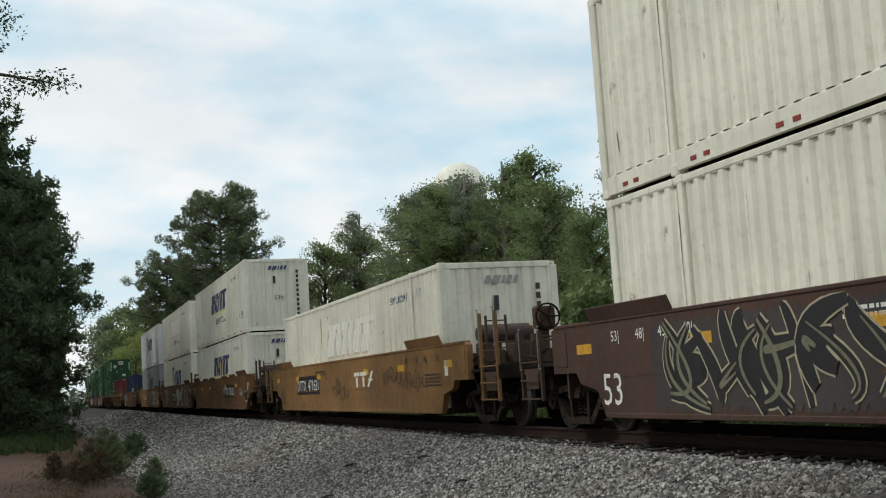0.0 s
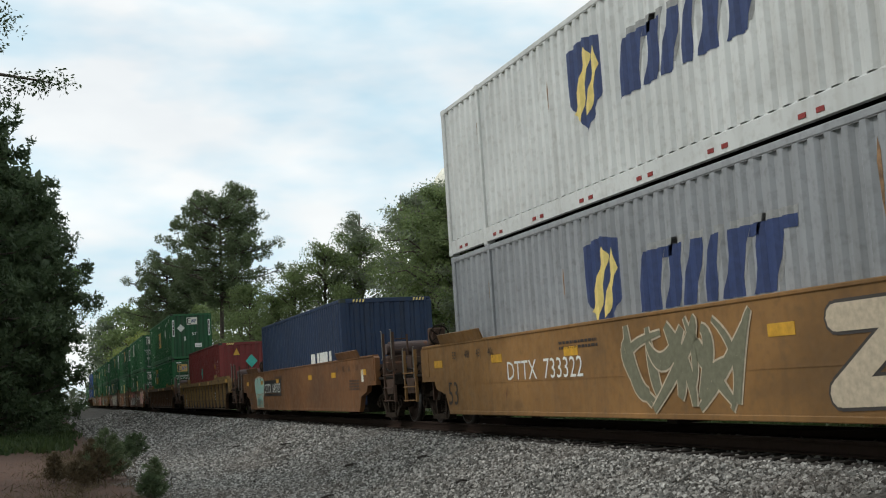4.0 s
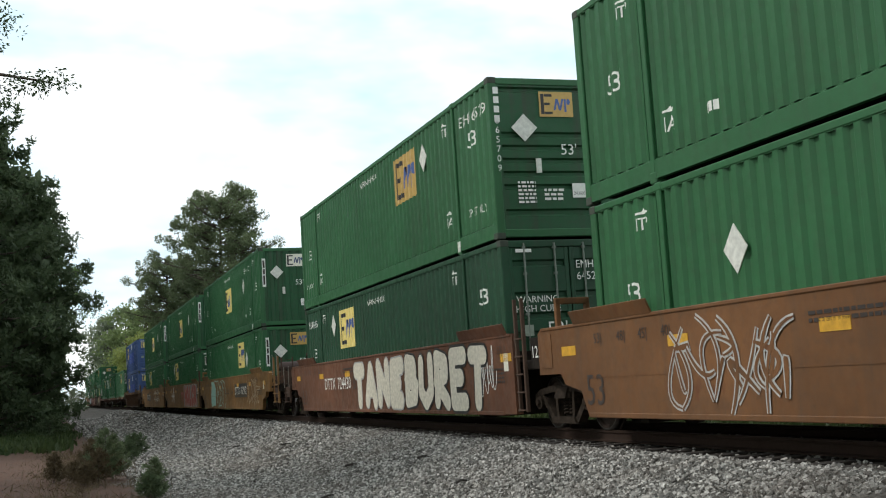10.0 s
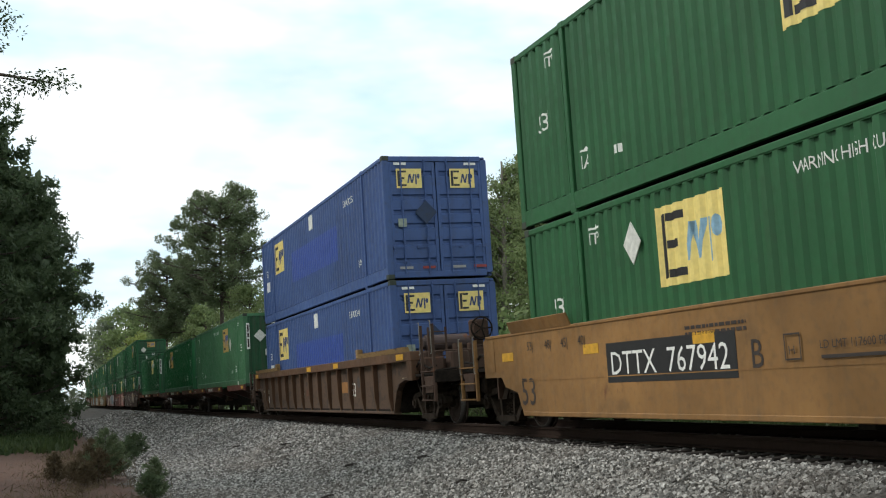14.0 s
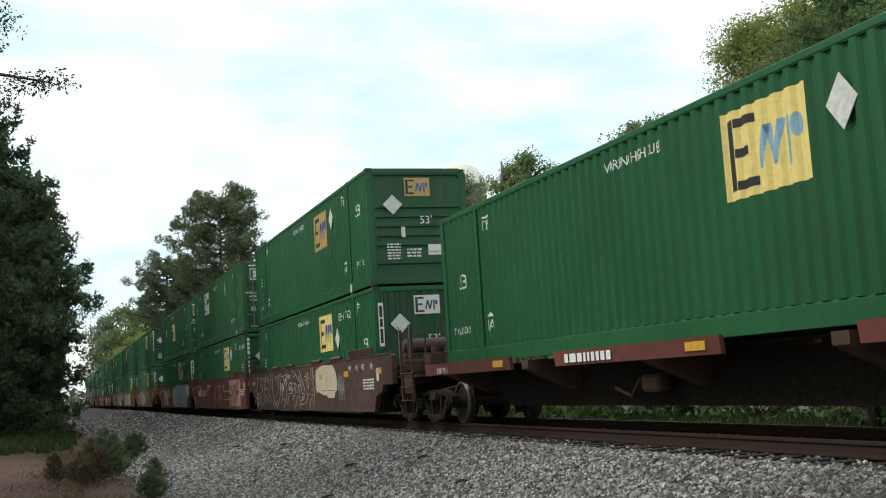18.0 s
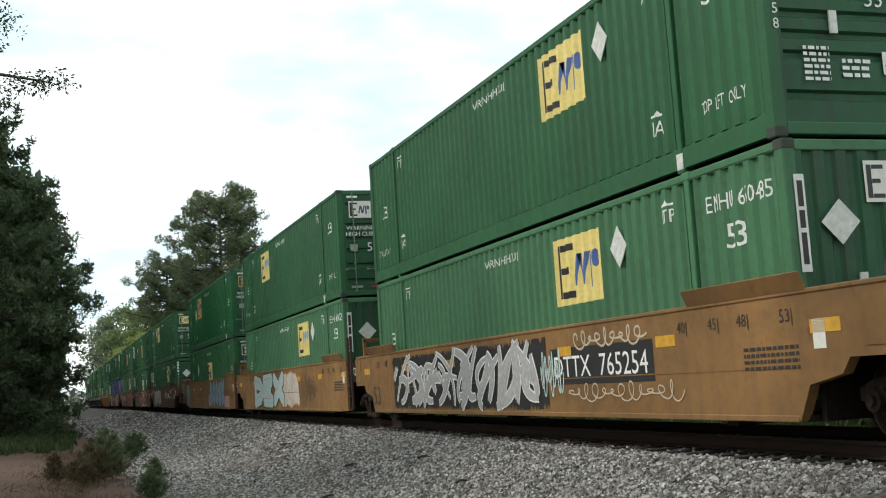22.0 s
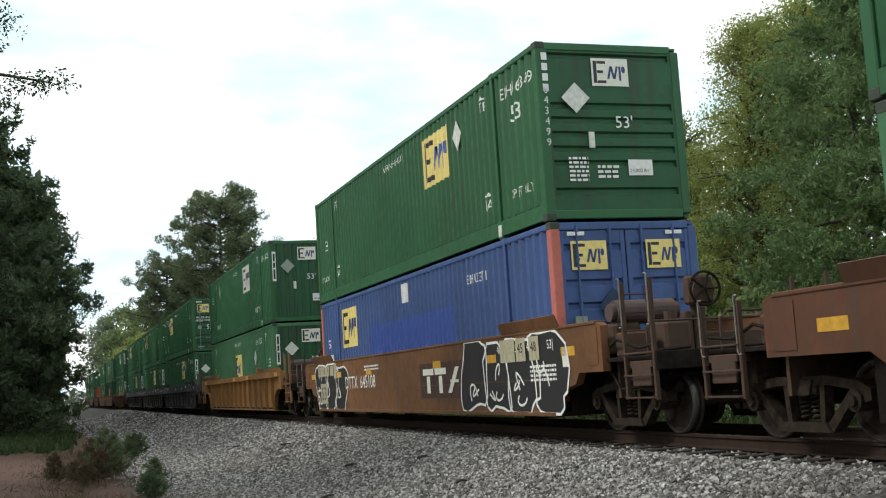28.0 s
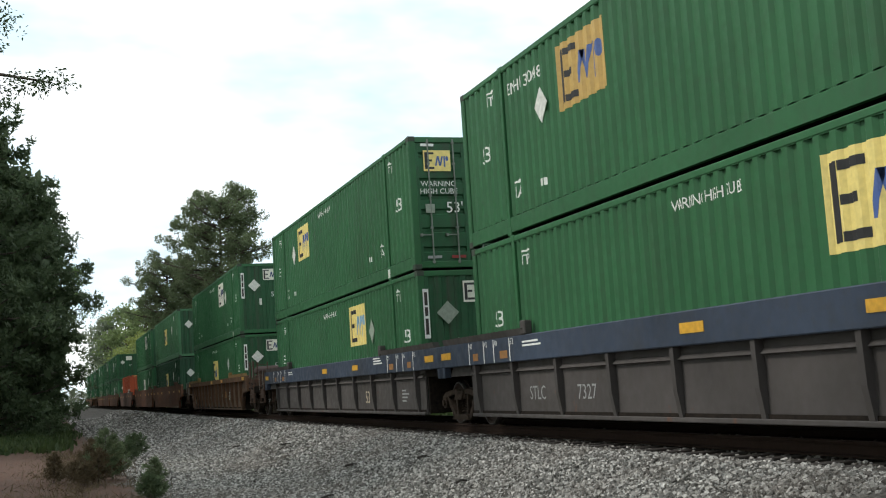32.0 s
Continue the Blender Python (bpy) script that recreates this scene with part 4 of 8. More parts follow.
def wall_smooth(long=False, cut=False):
    def make():
        g = Geo()
        e = 7.4 if long else 8.2
        shape = SMOOTH_LONG if long else SMOOTH
        g.prism(shape + [(-8.72, TOP), (-8.72, SILL)] if cut else side_poly(shape), "x", -SIDE, -SIDE + 0.12)
        g.box(-SIDE - 0.015, -SIDE + 0.14, -8.66 if cut else -9.72, 9.72, TOP - 0.02, TOP + 0.03, 0.01)
        g.box(-SIDE - 0.012, -SIDE + 0.1, -e, e, SILL - 0.02, SILL + 0.05, 0.01)
        g.box(-SIDE - 0.006, -SIDE + 0.1, -e, e, 0.80, 0.815)
        return g
    return once(("side_wall_smooth", long, cut), make)


SQUARE = [(8.35, 0.22), (8.35, 1.36)]


def wall_ribbed(square=False):
    def make():
        g = Geo()
        g.prism(side_poly(SQUARE if square else ARCH), "x", -SIDE + 0.12, -SIDE + 0.16)
        g.box(-SIDE + 0.07, -SIDE + 0.2, -8.32, 8.32, 0.2, 0.26, 0.01)
        if not square:
            for side in (-1, 1):
                g.loft([[(-SIDE + 0.02, side * y, z), (-SIDE + 0.16, side * y, z), (-SIDE + 0.16, side * (y - 0.02), z + 0.045), (-SIDE + 0.02, side * (y - 0.02), z + 0.045)] for y, z in ARCH[:-1]])
        if square:
            g.prism([(-SIDE + 0.06, 0.97), (-SIDE + 0.12, 1.03), (-SIDE + 0.13, 0.95)], "y", -8.3, 8.3)
        return g
    return once(("side_wall_ribbed", square), make)


def flap():
    def make():
        g = Geo()
        g.prism([(-SIDE - 0.02, TOP + 0.02), (-SIDE - 0.09, TOP + 0.20), (-SIDE - 0.07, TOP + 0.21), (-SIDE + 0.01, TOP + 0.02)], "y", -1.15, 1.15)
        for y in (-0.9, -0.2, 0.5, 1.0):
            g.prism([(-SIDE, TOP - 0.02), (-SIDE + 0.1, TOP - 0.02), (-SIDE - 0.075, TOP + 0.19)], "y", y - 0.012, y + 0.012)
        return g
    return once("guide_flap", make)


def short_flap():
    return once("guide_roll", lambda: Geo().prism([(-SIDE - 0.02, TOP + 0.01), (-SIDE - 0.06, TOP + 0.08), (-SIDE - 0.01, TOP + 0.13), (-SIDE + 0.06, TOP + 0.08), (-SIDE + 0.08, TOP + 0.01)], "y", -0.55, 0.55))


def rung_ladder():
    def make():
        g = Geo()
        for x in (-0.2, 0.2):
            g.box(x - 0.02, x + 0.02, -0.02, 0.02, 0.0, 1.0)
        for k in range(4):
            g.cyl("x", (0, 0.12 + 0.26 * k), 0.014, -0.2, 0.2, 6)
        return g
    return once("ladder", make)


def ladder_geo(z0, z1, wide, rungs):
    """Two upright rails along the car's side with rungs between them."""
    g = Geo()
    for y in (-wide / 2, wide / 2):
        g.box(-0.03, 0.03, y - 0.028, y + 0.028, z0, z1, 0.006)
    for k in range(rungs):
        z = z0 + 0.03 + 0.29 * k
        g.tube([(-0.02, -wide / 2, z), (-0.06, -wide / 2 + 0.03, z), (-0.06, wide / 2 - 0.03, z), (-0.02, wide / 2, z)], 0.014, 5)
    return g


def grab_iron(h):
    return once(("grab_iron", h), lambda: Geo().tube([(0, 0, 0), (0, -0.06, 0.0), (0, -0.07, 0.02), (0, -0.07, h - 0.02), (0, -0.06, h), (0, 0, h)], 0.011, 6))


def add_end(car, s, skin, coupled, brake, near=True):
    """The end over a truck: bulkhead, deck, and at a coupled end the platform, posts, ladder and coupler. s is -1 in front."""
    R = Matrix() if s < 0 else pose(0, 0, 0, 0, 0, 180)
    part("bulkhead", once("bulkhead", lambda: Geo().box(-SIDE + 0.17, SIDE - 0.17, -8.42, -8.34, 0.24, 1.30)), BLACK_STEEL, car, m=R)
    part("end_deck", once("end_deck", lambda: Geo().box(-1.28, 1.28, -9.60, -8.34, 0.98, 1.14, 0.02)), BLACK_STEEL, car, m=R)
    part("centre_sill", once("centre_sill", lambda: Geo().box(-0.36, 0.36, -10.9, -8.3, 0.74, 1.02, 0.02).box(-0.2, 0.2, -11.3, -10.8, 0.74, 0.98)) if coupled else once("centre_sill_short", lambda: Geo().box(-0.36, 0.36, -9.85, -8.3, 0.74, 1.02, 0.02)), BLACK_STEEL, car, m=R)
    if coupled or s > 0:
      part("end_sheet", once("end_sheet", lambda: Geo().prism([(-9.60, 0.95), (-8.4, 0.95), (-8.4, 1.45), (-9.2, 1.30)], "x", -1.30, -1.26).prism([(-9.60, 0.95), (-8.4, 0.95), (-8.4, 1.45), (-9.2, 1.30)], "x", 1.26, 1.30)), skin, car, m=R)
    if not coupled:
        if not near or skin in (GREY_BROWN, RIB_BROWN, RIB_ORANGE):
            return
        if s < 0:
            part("ladder", once("joint_ladder", lambda: ladder_geo(0.30, 2.15, 0.30, 5)), RUSTY, car, "steel side ladder", m=pose(-SIDE + 0.05, -8.95, 0))
        else:
            part("guide_frame", once("guide_frame", lambda: Geo().box(-1.36, -1.28, 9.25, 9.33, 1.14, 2.02, 0.01).box(-0.86, -0.78, 9.25, 9.33, 1.14, 2.02, 0.01).box(-1.36, -0.78, 9.25, 9.33, 1.94, 2.04, 0.01)), skin, car, "steel container guide frame")
            sign = part("capacity_sign", once("capacity_sign", lambda: Geo().box(-SIDE + 0.02, -SIDE + 0.05, 9.60, 10.22, 0.98, 1.48, 0.01)), BLACK_STEEL, car, "black sign plate")
            part("sign_text", letters("125 T", 0.27), MARK_WHITE, sign, m=pose(-SIDE + 0.015, 10.19, 1.16, 90, 0, -90))
        return
    part("platform", once("platform", lambda: Geo().box(-1.36, 1.36, -11.25, -9.62, 1.00, 1.06, 0.01).box(-1.38, 1.38, -11.28, -11.16, 0.86, 1.10, 0.01)), BLACK_STEEL, car, "grimy steel end platform", m=R)
    if not near:
        return
    part("coupler", once("coupler", lambda: Geo().box(-0.12, 0.12, -11.85, -11.2, 0.74, 0.96, 0.03).box(-0.24, 0.2, -11.98, -11.66, 0.70, 1.0, 0.05)), TRUCK_STEEL, car, "knuckle coupler", m=R)
    part("air_hose", once("air_hose", lambda: Geo().tube([(0.45, -11.2, 0.85), (0.46, -11.5, 0.62), (0.35, -11.75, 0.42), (0.2, -11.9, 0.36)], 0.025, 6)), BLACK, car, "black rubber air hose", m=R)
    tall = 2.05 if s < 0 else 1.58
    for sx in (-1, 1):
        part("corner_ladder", once(("corner_ladder", tall), lambda: ladder_geo(0.48, tall, 0.78, 3)), skin if skin in (RIB_ORANGE, TAN_ORANGE) else RUSTY, car, "upright corner ladder with a stirrup", m=R @ pose(sx * 1.37, -10.84, 0) @ Matrix.Diagonal((-sx, 1, 1, 1)))
    for dy in (-10.40, -11.16):
        part("grab_iron", grab_iron(0.66), GALV, car, "bent steel grab iron", m=R @ pose(R[0][0] * -1.41, dy, tall - 0.60))
    part("step_plate", once("step_plate", lambda: Geo().box(-1.38, -1.10, -11.15, -10.55, 0.90, 0.99, 0.01).box(-1.38, -1.34, -11.1, -10.6, 0.66, 0.92, 0.01)), RUSTY, car, "worn steel step plate", m=R @ Matrix.Diagonal((R[0][0], 1, 1, 1)))
    part("conduit", once("conduit", lambda: Geo().tube([(-1.32, -9.9, 1.22), (-1.36, -10.2, 1.30), (-1.3, -10.7, 1.16), (-1.32, -11.2, 1.20)], 0.022, 6).tube([(-1.0, -9.8, 1.30), (-1.15, -10.3, 1.10), (-0.7, -11.0, 1.14)], 0.028, 6)), BLACK_STEEL, car, "bent pipe along the platform", m=R @ Matrix.Diagonal((R[0][0], 1, 1, 1)))
    part("slack_adjuster", once("slack_adjuster", lambda: Geo().cyl("y", (-0.85, 0.62), 0.07, -10.9, -9.7, 10).box(-1.02, -0.72, -10.1, -9.86, 0.50, 0.86, 0.03).box(-1.2, -0.9, -10.75, -10.5, 0.62, 0.98, 0.03)), TRUCK_STEEL, car, "grimy brake rigging", m=R @ Matrix.Diagonal((R[0][0], 1, 1, 1)))
    part("deck_box", once("deck_box", lambda: Geo().box(-1.26, -0.80, -10.25, -9.95, 1.06, 1.40, 0.03).box(-0.7, -0.3, -10.4, -10.0, 1.06, 1.52, 0.04).cyl("z", (-0.5, -10.2), 0.09, 1.5, 1.66, 10)), RUSTY, car, "rusty valve box on the platform", m=R @ Matrix.Diagonal((R[0][0], 1, 1, 1)))
    part("handrail", once("handrail", lambda: Geo().tube([(-1.3, -10.95, 1.06), (-1.3, -10.95, 1.42), (-1.2, -10.95, 1.50), (1.2, -10.95, 1.50), (1.3, -10.95, 1.42), (1.3, -10.95, 1.06)], 0.02, 6)), RUSTY, car, "bent steel handrail", m=R)
    part("end_beam", once("end_beam", lambda: Geo().box(-1.34, 1.34, -9.86, -9.66, 1.12, 1.36, 0.02).box(-1.2, 1.2, -9.9, -9.84, 0.5, 1.0)), RUSTY, car, "rusty cross beam", m=R)
    part("brake_pipe", once("brake_pipe", lambda: Geo().tube([(-1.1, -9.7, 0.8), (-1.2, -10.4, 0.72), (-0.9, -11.0, 0.78), (0.4, -11.2, 0.82)], 0.03, 6).tube([(-1.25, -9.6, 1.0), (-1.3, -10.1, 0.62), (-1.25, -10.9, 0.66)], 0.02, 5)), BLACK_STEEL, car, "grimy brake pipe", m=R)
    part("ladder", rung_ladder(), RUSTY, car, "steel end ladder", m=R @ pose(-0.75, -9.68, 1.05))
    if s < 0:
      part("air_tank", once("air_tank", lambda: Geo().cyl("x", (0, 0), 0.18, -0.48, 0.48, 18).cyl("x", (0, 0), 0.13, -0.56, 0.56, 18).box(-0.42, -0.36, -0.10, 0.10, -0.72, -0.10).box(0.36, 0.42, -0.10, 0.10, -0.72, -0.10)), TANK_GREY, car, "dusty air reservoir on a stand", m=R @ pose(-0.42, -9.28, 1.72))
    part("brake_valve", once("brake_valve", lambda: Geo().box(-0.22, 0.22, -0.16, 0.16, -0.2, 0.2, 0.04).cyl("y", (0.0, 0.24), 0.10, -0.12, 0.12, 10).cyl("x", (0.05, -0.1), 0.08, -0.35, 0.3, 10)), RUSTY, car, "grimy brake valve", m=R @ pose(-0.75, -9.25, 1.36))
    if brake:
        def bw():
            g = Geo()
            g.tube([(0.24 * math.cos(a * math.pi / 10), 0, 0.24 * math.sin(a * math.pi / 10)) for a in range(21)], 0.02, 6)
            for a in range(5):
                g.tube([(0, 0, 0), (0.24 * math.cos(a * 1.2566), 0, 0.24 * math.sin(a * 1.2566))], 0.016, 5)
            return g
        part("brake_stand", once("brake_stand", lambda: Geo().box(-0.10, 0.10, -0.05, 0.06, 0, 1.15, 0.02).box(-0.20, 0.20, -0.16, 0.06, 0.78, 1.20, 0.04).cyl("y", (0.0, 0.98), 0.17, -0.20, 0.08, 14).box(-0.26, -0.14, -0.08, 0.06, 0.0, 0.7, 0.02)), RUSTY, car, m=R @ pose(0.1, -9.95, 0.96))
        part("brake_wheel", once("brake_wheel", bw), BLACK_STEEL, car, "hand brake wheel", m=R @ pose(0.1, -10.19, 1.96))


def decal(car, name, key, me, mat, y, z, x=SIDE, label="", lift=0.006):
    """A flat marking on the near side; y is the edge towards the back, where its text begins."""
    return part(name, me, mat, car, label, m=pose(-x - lift, y, z, 90, 0, -90))


def blob_letters(seed, w, h, n):
    """Rounded, crowded spray shapes with outlines and inner strokes: fills and lines as flat polygons."""
    rng = random.Random(seed)
    fills, lines = [], []

    def ribbon(pts, t):
        for a, b in zip(pts[:-1], pts[1:]):
            d = Vector((b[0] - a[0], b[1] - a[1]))
            if d.length < 1e-6:
                continue
            d.normalize()
            q = Vector((-d.y, d.x)) * t / 2
            e = d * t * 0.3
            lines.append(([(a[0] - q.x - e.x, a[1] - q.y - e.y), (b[0] - q.x + e.x, b[1] - q.y + e.y), (b[0] + q.x + e.x, b[1] + q.y + e.y), (a[0] + q.x - e.x, a[1] + q.y - e.y)], len(fills) - 1))

    step = w / n
    for i in range(n):
        cx = step * (i + 0.5)
        kind = rng.randrange(4)
        hw, hh = step * rng.uniform(0.5, 0.66), h * rng.uniform(0.42, 0.54)
        cy = h / 2 + rng.uniform(-0.04, 0.04) * h
        lean = rng.uniform(-0.25, 0.25)
        m = 18
        out = []
        ph = rng.uniform(0, 6.28)
        for k in range(m):
            a = 2 * math.pi * k / m
            p = 0.55
            ca, sa = math.cos(a), math.sin(a)
            r = 1 + 0.13 * math.sin(3 * a + ph) + 0.08 * math.sin(5 * a + 2 * ph)
            x = hw * r * math.copysign(abs(ca) ** p, ca)
            y = hh * min(1.05, r) * math.copysign(abs(sa) ** p, sa)
            out.append((cx + x + lean * y, min(h, max(0.0, cy + y))))
        fills.append(out)
        ribbon(out + [out[0]], 0.045)
        for q in range(2 + kind % 2):
            x0 = cx + rng.uniform(-0.4, 0.1) * hw
            y0 = cy + rng.uniform(-0.8, 0.3) * hh
            pts = [(x0 + 0.5 * hw * t * math.cos(q + t * 3 + ph), y0 + hh * t * (0.9 if q % 2 else -0.5) * math.sin(1 + t * 2)) for t in [k / 7 for k in range(8)]]
            ribbon([(x, min(h, max(0, y))) for x, y in pts], 0.04)
    return fills, lines


def graffiti(car, seed, y0, y1, fill, line, n=5, z0=0.34, z1=1.46, wash=None, x=SIDE):
    """Spray paint on the near side between y0 (behind) and y1 (in front)."""
    w, h = abs(y0 - y1), z1 - z0
    fills, lines = blob_letters(seed, w, h, n)
    if wash:
        rng = random.Random(seed + 7)
        cloud = [(w / 2 + w * 0.56 * math.cos(k * 0.2618) * rng.uniform(0.85, 1.0), h / 2 + h * 0.52 * math.sin(k * 0.2618) * rng.uniform(0.85, 1.0)) for k in range(24)]
        decal(car, "spray_wash", 0, flat_poly([[(p, min(h, max(0, q))) for p, q in cloud]]).mesh("wash"), wash, y0, z0, x, "hazy spray paint background", 0.004)
    for i, shape in enumerate(fills):
        hold = car
        if fill:
            hold = decal(car, "spray_shape", 0, layered([shape]), fill, y0, z0, x, "sprayed rounded shape", 0.005 + 0.0003 * i)
        own = layered([q for q, k in lines if k == i])
        if fill:
            part("spray_outline", own, line, hold, "sprayed outline and strokes", m=Matrix.Translation((0, 0, 0.004)))
        else:
            decal(car, "spray_outline", 0, own, line, y0, z0, x, "sprayed outline and strokes", 0.006 + 0.0003 * i)


def wildstyle(car, seed, y0, y1, wash, fill, line, n=6, z0=0.30, z1=1.50, glint=None, x=SIDE, bold=1.0):
    """Crowded, pointed spray lettering-like strokes on a ragged dark ground."""
    rng = random.Random(seed)
    w, h = abs(y0 - y1), z1 - z0

    def stroke(p, wide, pad=0.0):
        out = []
        last = None
        for k in range(11):
            t = k / 10
            q = [(1 - t) ** 2 * p[0][i] + 2 * t * (1 - t) * p[1][i] + t * t * p[2][i] for i in (0, 1)]
            d = Vector([2 * (1 - t) * (p[1][i] - p[0][i]) + 2 * t * (p[2][i] - p[1][i]) for i in (0, 1)])
            if d.length < 1e-6:
                continue
            d.normalize()
            r = wide * (0.12 + 0.88 * math.sin(math.pi * (0.12 + 0.80 * t)) ** 0.8) / 2 + pad
            pair = ((q[0] - d.y * r, min(h + 0.01, max(-0.01, q[1] + d.x * r))), (q[0] + d.y * r, min(h + 0.01, max(-0.01, q[1] - d.x * r))))
            if last:
                out.append([last[0], last[1], pair[1], pair[0]])
            last = pair
        return out

    if wash:
        m = 16 * n
        top = [(w * (-0.02 + 1.04 * k / m), h * (0.97 - rng.uniform(0, 0.10) * (k % 2))) for k in range(m + 1)]
        low = [(w * (-0.02 + 1.04 * k / m), h * (0.03 + rng.uniform(0, 0.10) * (k % 2))) for k in range(m + 1)]
        decal(car, "spray_wash", 0, flat_poly([[low[k], low[k + 1], top[k + 1], top[k]] for k in range(m)]).mesh("wash"), wash, y0, z0, x, "ragged spray paint background", 0.004)
    step = w / n
    for i in range(n):
        cx = step * (i + 0.5)
        under, body, fine = [], [], []
        for k in range(rng.randint(4, 6)):
            up = rng.random() < 0.6
            a = (cx + rng.uniform(-0.6, 0.6) * step, h * rng.uniform(0.0, 0.25) if up else h * rng.uniform(0.1, 0.9))
            b = (cx + rng.uniform(-0.7, 0.7) * step, h * rng.uniform(0.75, 1.0) if up else h * rng.uniform(0.1, 0.9))
            m = (cx + rng.uniform(-0.9, 0.9) * step, h * rng.uniform(0.1, 0.9))
            wide = bold * h * rng.uniform(0.10, 0.24)
            under += stroke((a, m, b), wide, 0.026)
            body += stroke((a, m, b), wide)
            if k % 2 == 0:
                fine += stroke((a, m, b), wide * 0.28)
        top = decal(car, "spray_outline", 0, layered(under), line, y0, z0, x, "sprayed outline", 0.006 + 0.006 * (i % 2))
        inner = part("spray_shape", layered(body), fill, top, "pointed sprayed shape", m=Matrix.Translation((0, 0, 0.005)))
        if glint:
            part("spray_glint", layered(fine), glint, top, "thin sprayed highlight", m=Matrix.Translation((0, 0, 0.010)))


STROKES = {"A": "0,0 2,6 4,0;1,2.2 3,2.2", "B": "0,0 0,6 3,5.4 3.2,4 0,3.2;0,3.2 4,2.4 3.6,0.5 0,0", "C": "4,5 2,6 0,4 0,2 2,0 4,1", "D": "0,0 0,6 3,5 4,3 3,1 0,0", "E": "4,6 0,6 0,0 4,0;0,3 3,3",
           "H": "0,0 0,6;4,0 4,6;0,3 4,3", "K": "0,0 0,6;4,6 0,2.6 4,0", "L": "0,6 0,0 4,0.3", "M": "0,0 0,6 2,2.5 4,6 4,0", "N": "0,0 0,6 4,0 4,6", "O": "2,6 0,4.5 0,1.5 2,0 4,1.5 4,4.5 2,6", "P": "0,0 0,6 3.4,5.6 3.8,4 3,2.8 0,2.6",
           "R": "0,0 0,6 3.4,5.4 3.4,3.8 0,2.8 4,0", "S": "4,5.4 1.6,6 0,4.6 1,3.4 3.4,2.7 4,1.2 2.4,0 0,0.7", "T": "2,0 2,6;0,6 4,6", "U": "0,6 0,1.4 2,0 4,1.4 4,6", "X": "0,0 4,6;0,6 4,0", "Y": "0,6 2,3 4,6;2,3 2,0", "Z": "0,6 4,6 0,0 4,0"}


def banded(paths, r):
    """Bands of half width r along paths, with rounded ends and corners."""
    out = []
    for pts in paths:
        for a, b in zip(pts[:-1], pts[1:]):
            d = Vector((b[0] - a[0], b[1] - a[1])).normalized() * r
            out.append([(a[0] + d.y, a[1] - d.x), (b[0] + d.y, b[1] - d.x), (b[0] - d.y, b[1] + d.x), (a[0] - d.y, a[1] + d.x)])
        for p in pts:
            out.append([(p[0] + r * math.cos(k * math.pi / 5), p[1] + r * math.sin(k * math.pi / 5)) for k in range(10)])
    return out


def upper_part(me, y):
    """A copy of a flat mesh with all below y cut away."""
    bm = bmesh.new()
    bm.from_mesh(me)
    bmesh.ops.bisect_plane(bm, geom=bm.verts[:] + bm.edges[:] + bm.faces[:], plane_co=(0, y, 0), plane_no=(0, 1, 0), clear_inner=True)
    out = bpy.data.meshes.new("spray")
    bm.to_mesh(out)
    bm.free()
    return out


def sprayed(car, text, y0, y1, fill, line, z0=0.34, z1=1.46, fat=0.13, edge=0.035, top=None, glint=None, seed=1, x=SIDE):
    """Hand-sprayed block letters with an outline; each letter leans and swells a little."""
    rng = random.Random(seed)
    w, h = abs(y0 - y1), z1 - z0
    step = w / len(text)
    m = fat + edge
    for i, ch in enumerate(text):
        sx, sy = (step * 1.06 - 2 * m) / 4, (h - 2 * m) / 6 * rng.uniform(0.93, 1.0)
        lean, drop = rng.uniform(-0.06, 0.10), rng.uniform(0, 0.04)
        paths = []
        for run in STROKES[ch].split(";"):
            p = [tuple(float(q) for q in c.split(",")) for c in run.split(" ")]
            paths.append([(step * i + m + u * sx + lean * v * sy + rng.uniform(-0.02, 0.02), m + drop + v * sy + rng.uniform(-0.02, 0.02)) for u, v in p])
        if not fill:
            decal(car, "spray_outline", 0, layered(banded(paths, edge)), line, y0, z0, x, "sprayed letter", 0.006 + 0.0004 * i)
            continue
        hold = decal(car, "spray_outline", 0, layered(banded(paths, m)), line, y0, z0, x, "sprayed letter outline", 0.006 + 0.006 * (i % 2))
        body = layered(banded(paths, fat))
        part("spray_shape", body, fill, hold, "sprayed letter", m=Matrix.Translation((0, 0, 0.005)))
        if top:
            part("spray_shape", upper_part(body, h * 0.60), top, hold, "sprayed upper half of a letter", m=Matrix.Translation((0, 0, 0.0075)))
        if glint:
            part("spray_glint", layered(banded([[(u - fat * 0.45, v + fat * 0.3) for u, v in p] for p in paths[:1]], 0.014)), glint, hold, "thin sprayed highlight", m=Matrix.Translation((0, 0, 0.0105)))


def layered(polys):
    """Flat polygons, each a hair above the one before."""
    g = Geo()
    k = len(polys)
    for i, poly in enumerate(polys):
        g.add([(p[0], p[1], 0.004 * i / k) for p in poly], [tuple(range(len(poly)))])
    return g.mesh("spray")


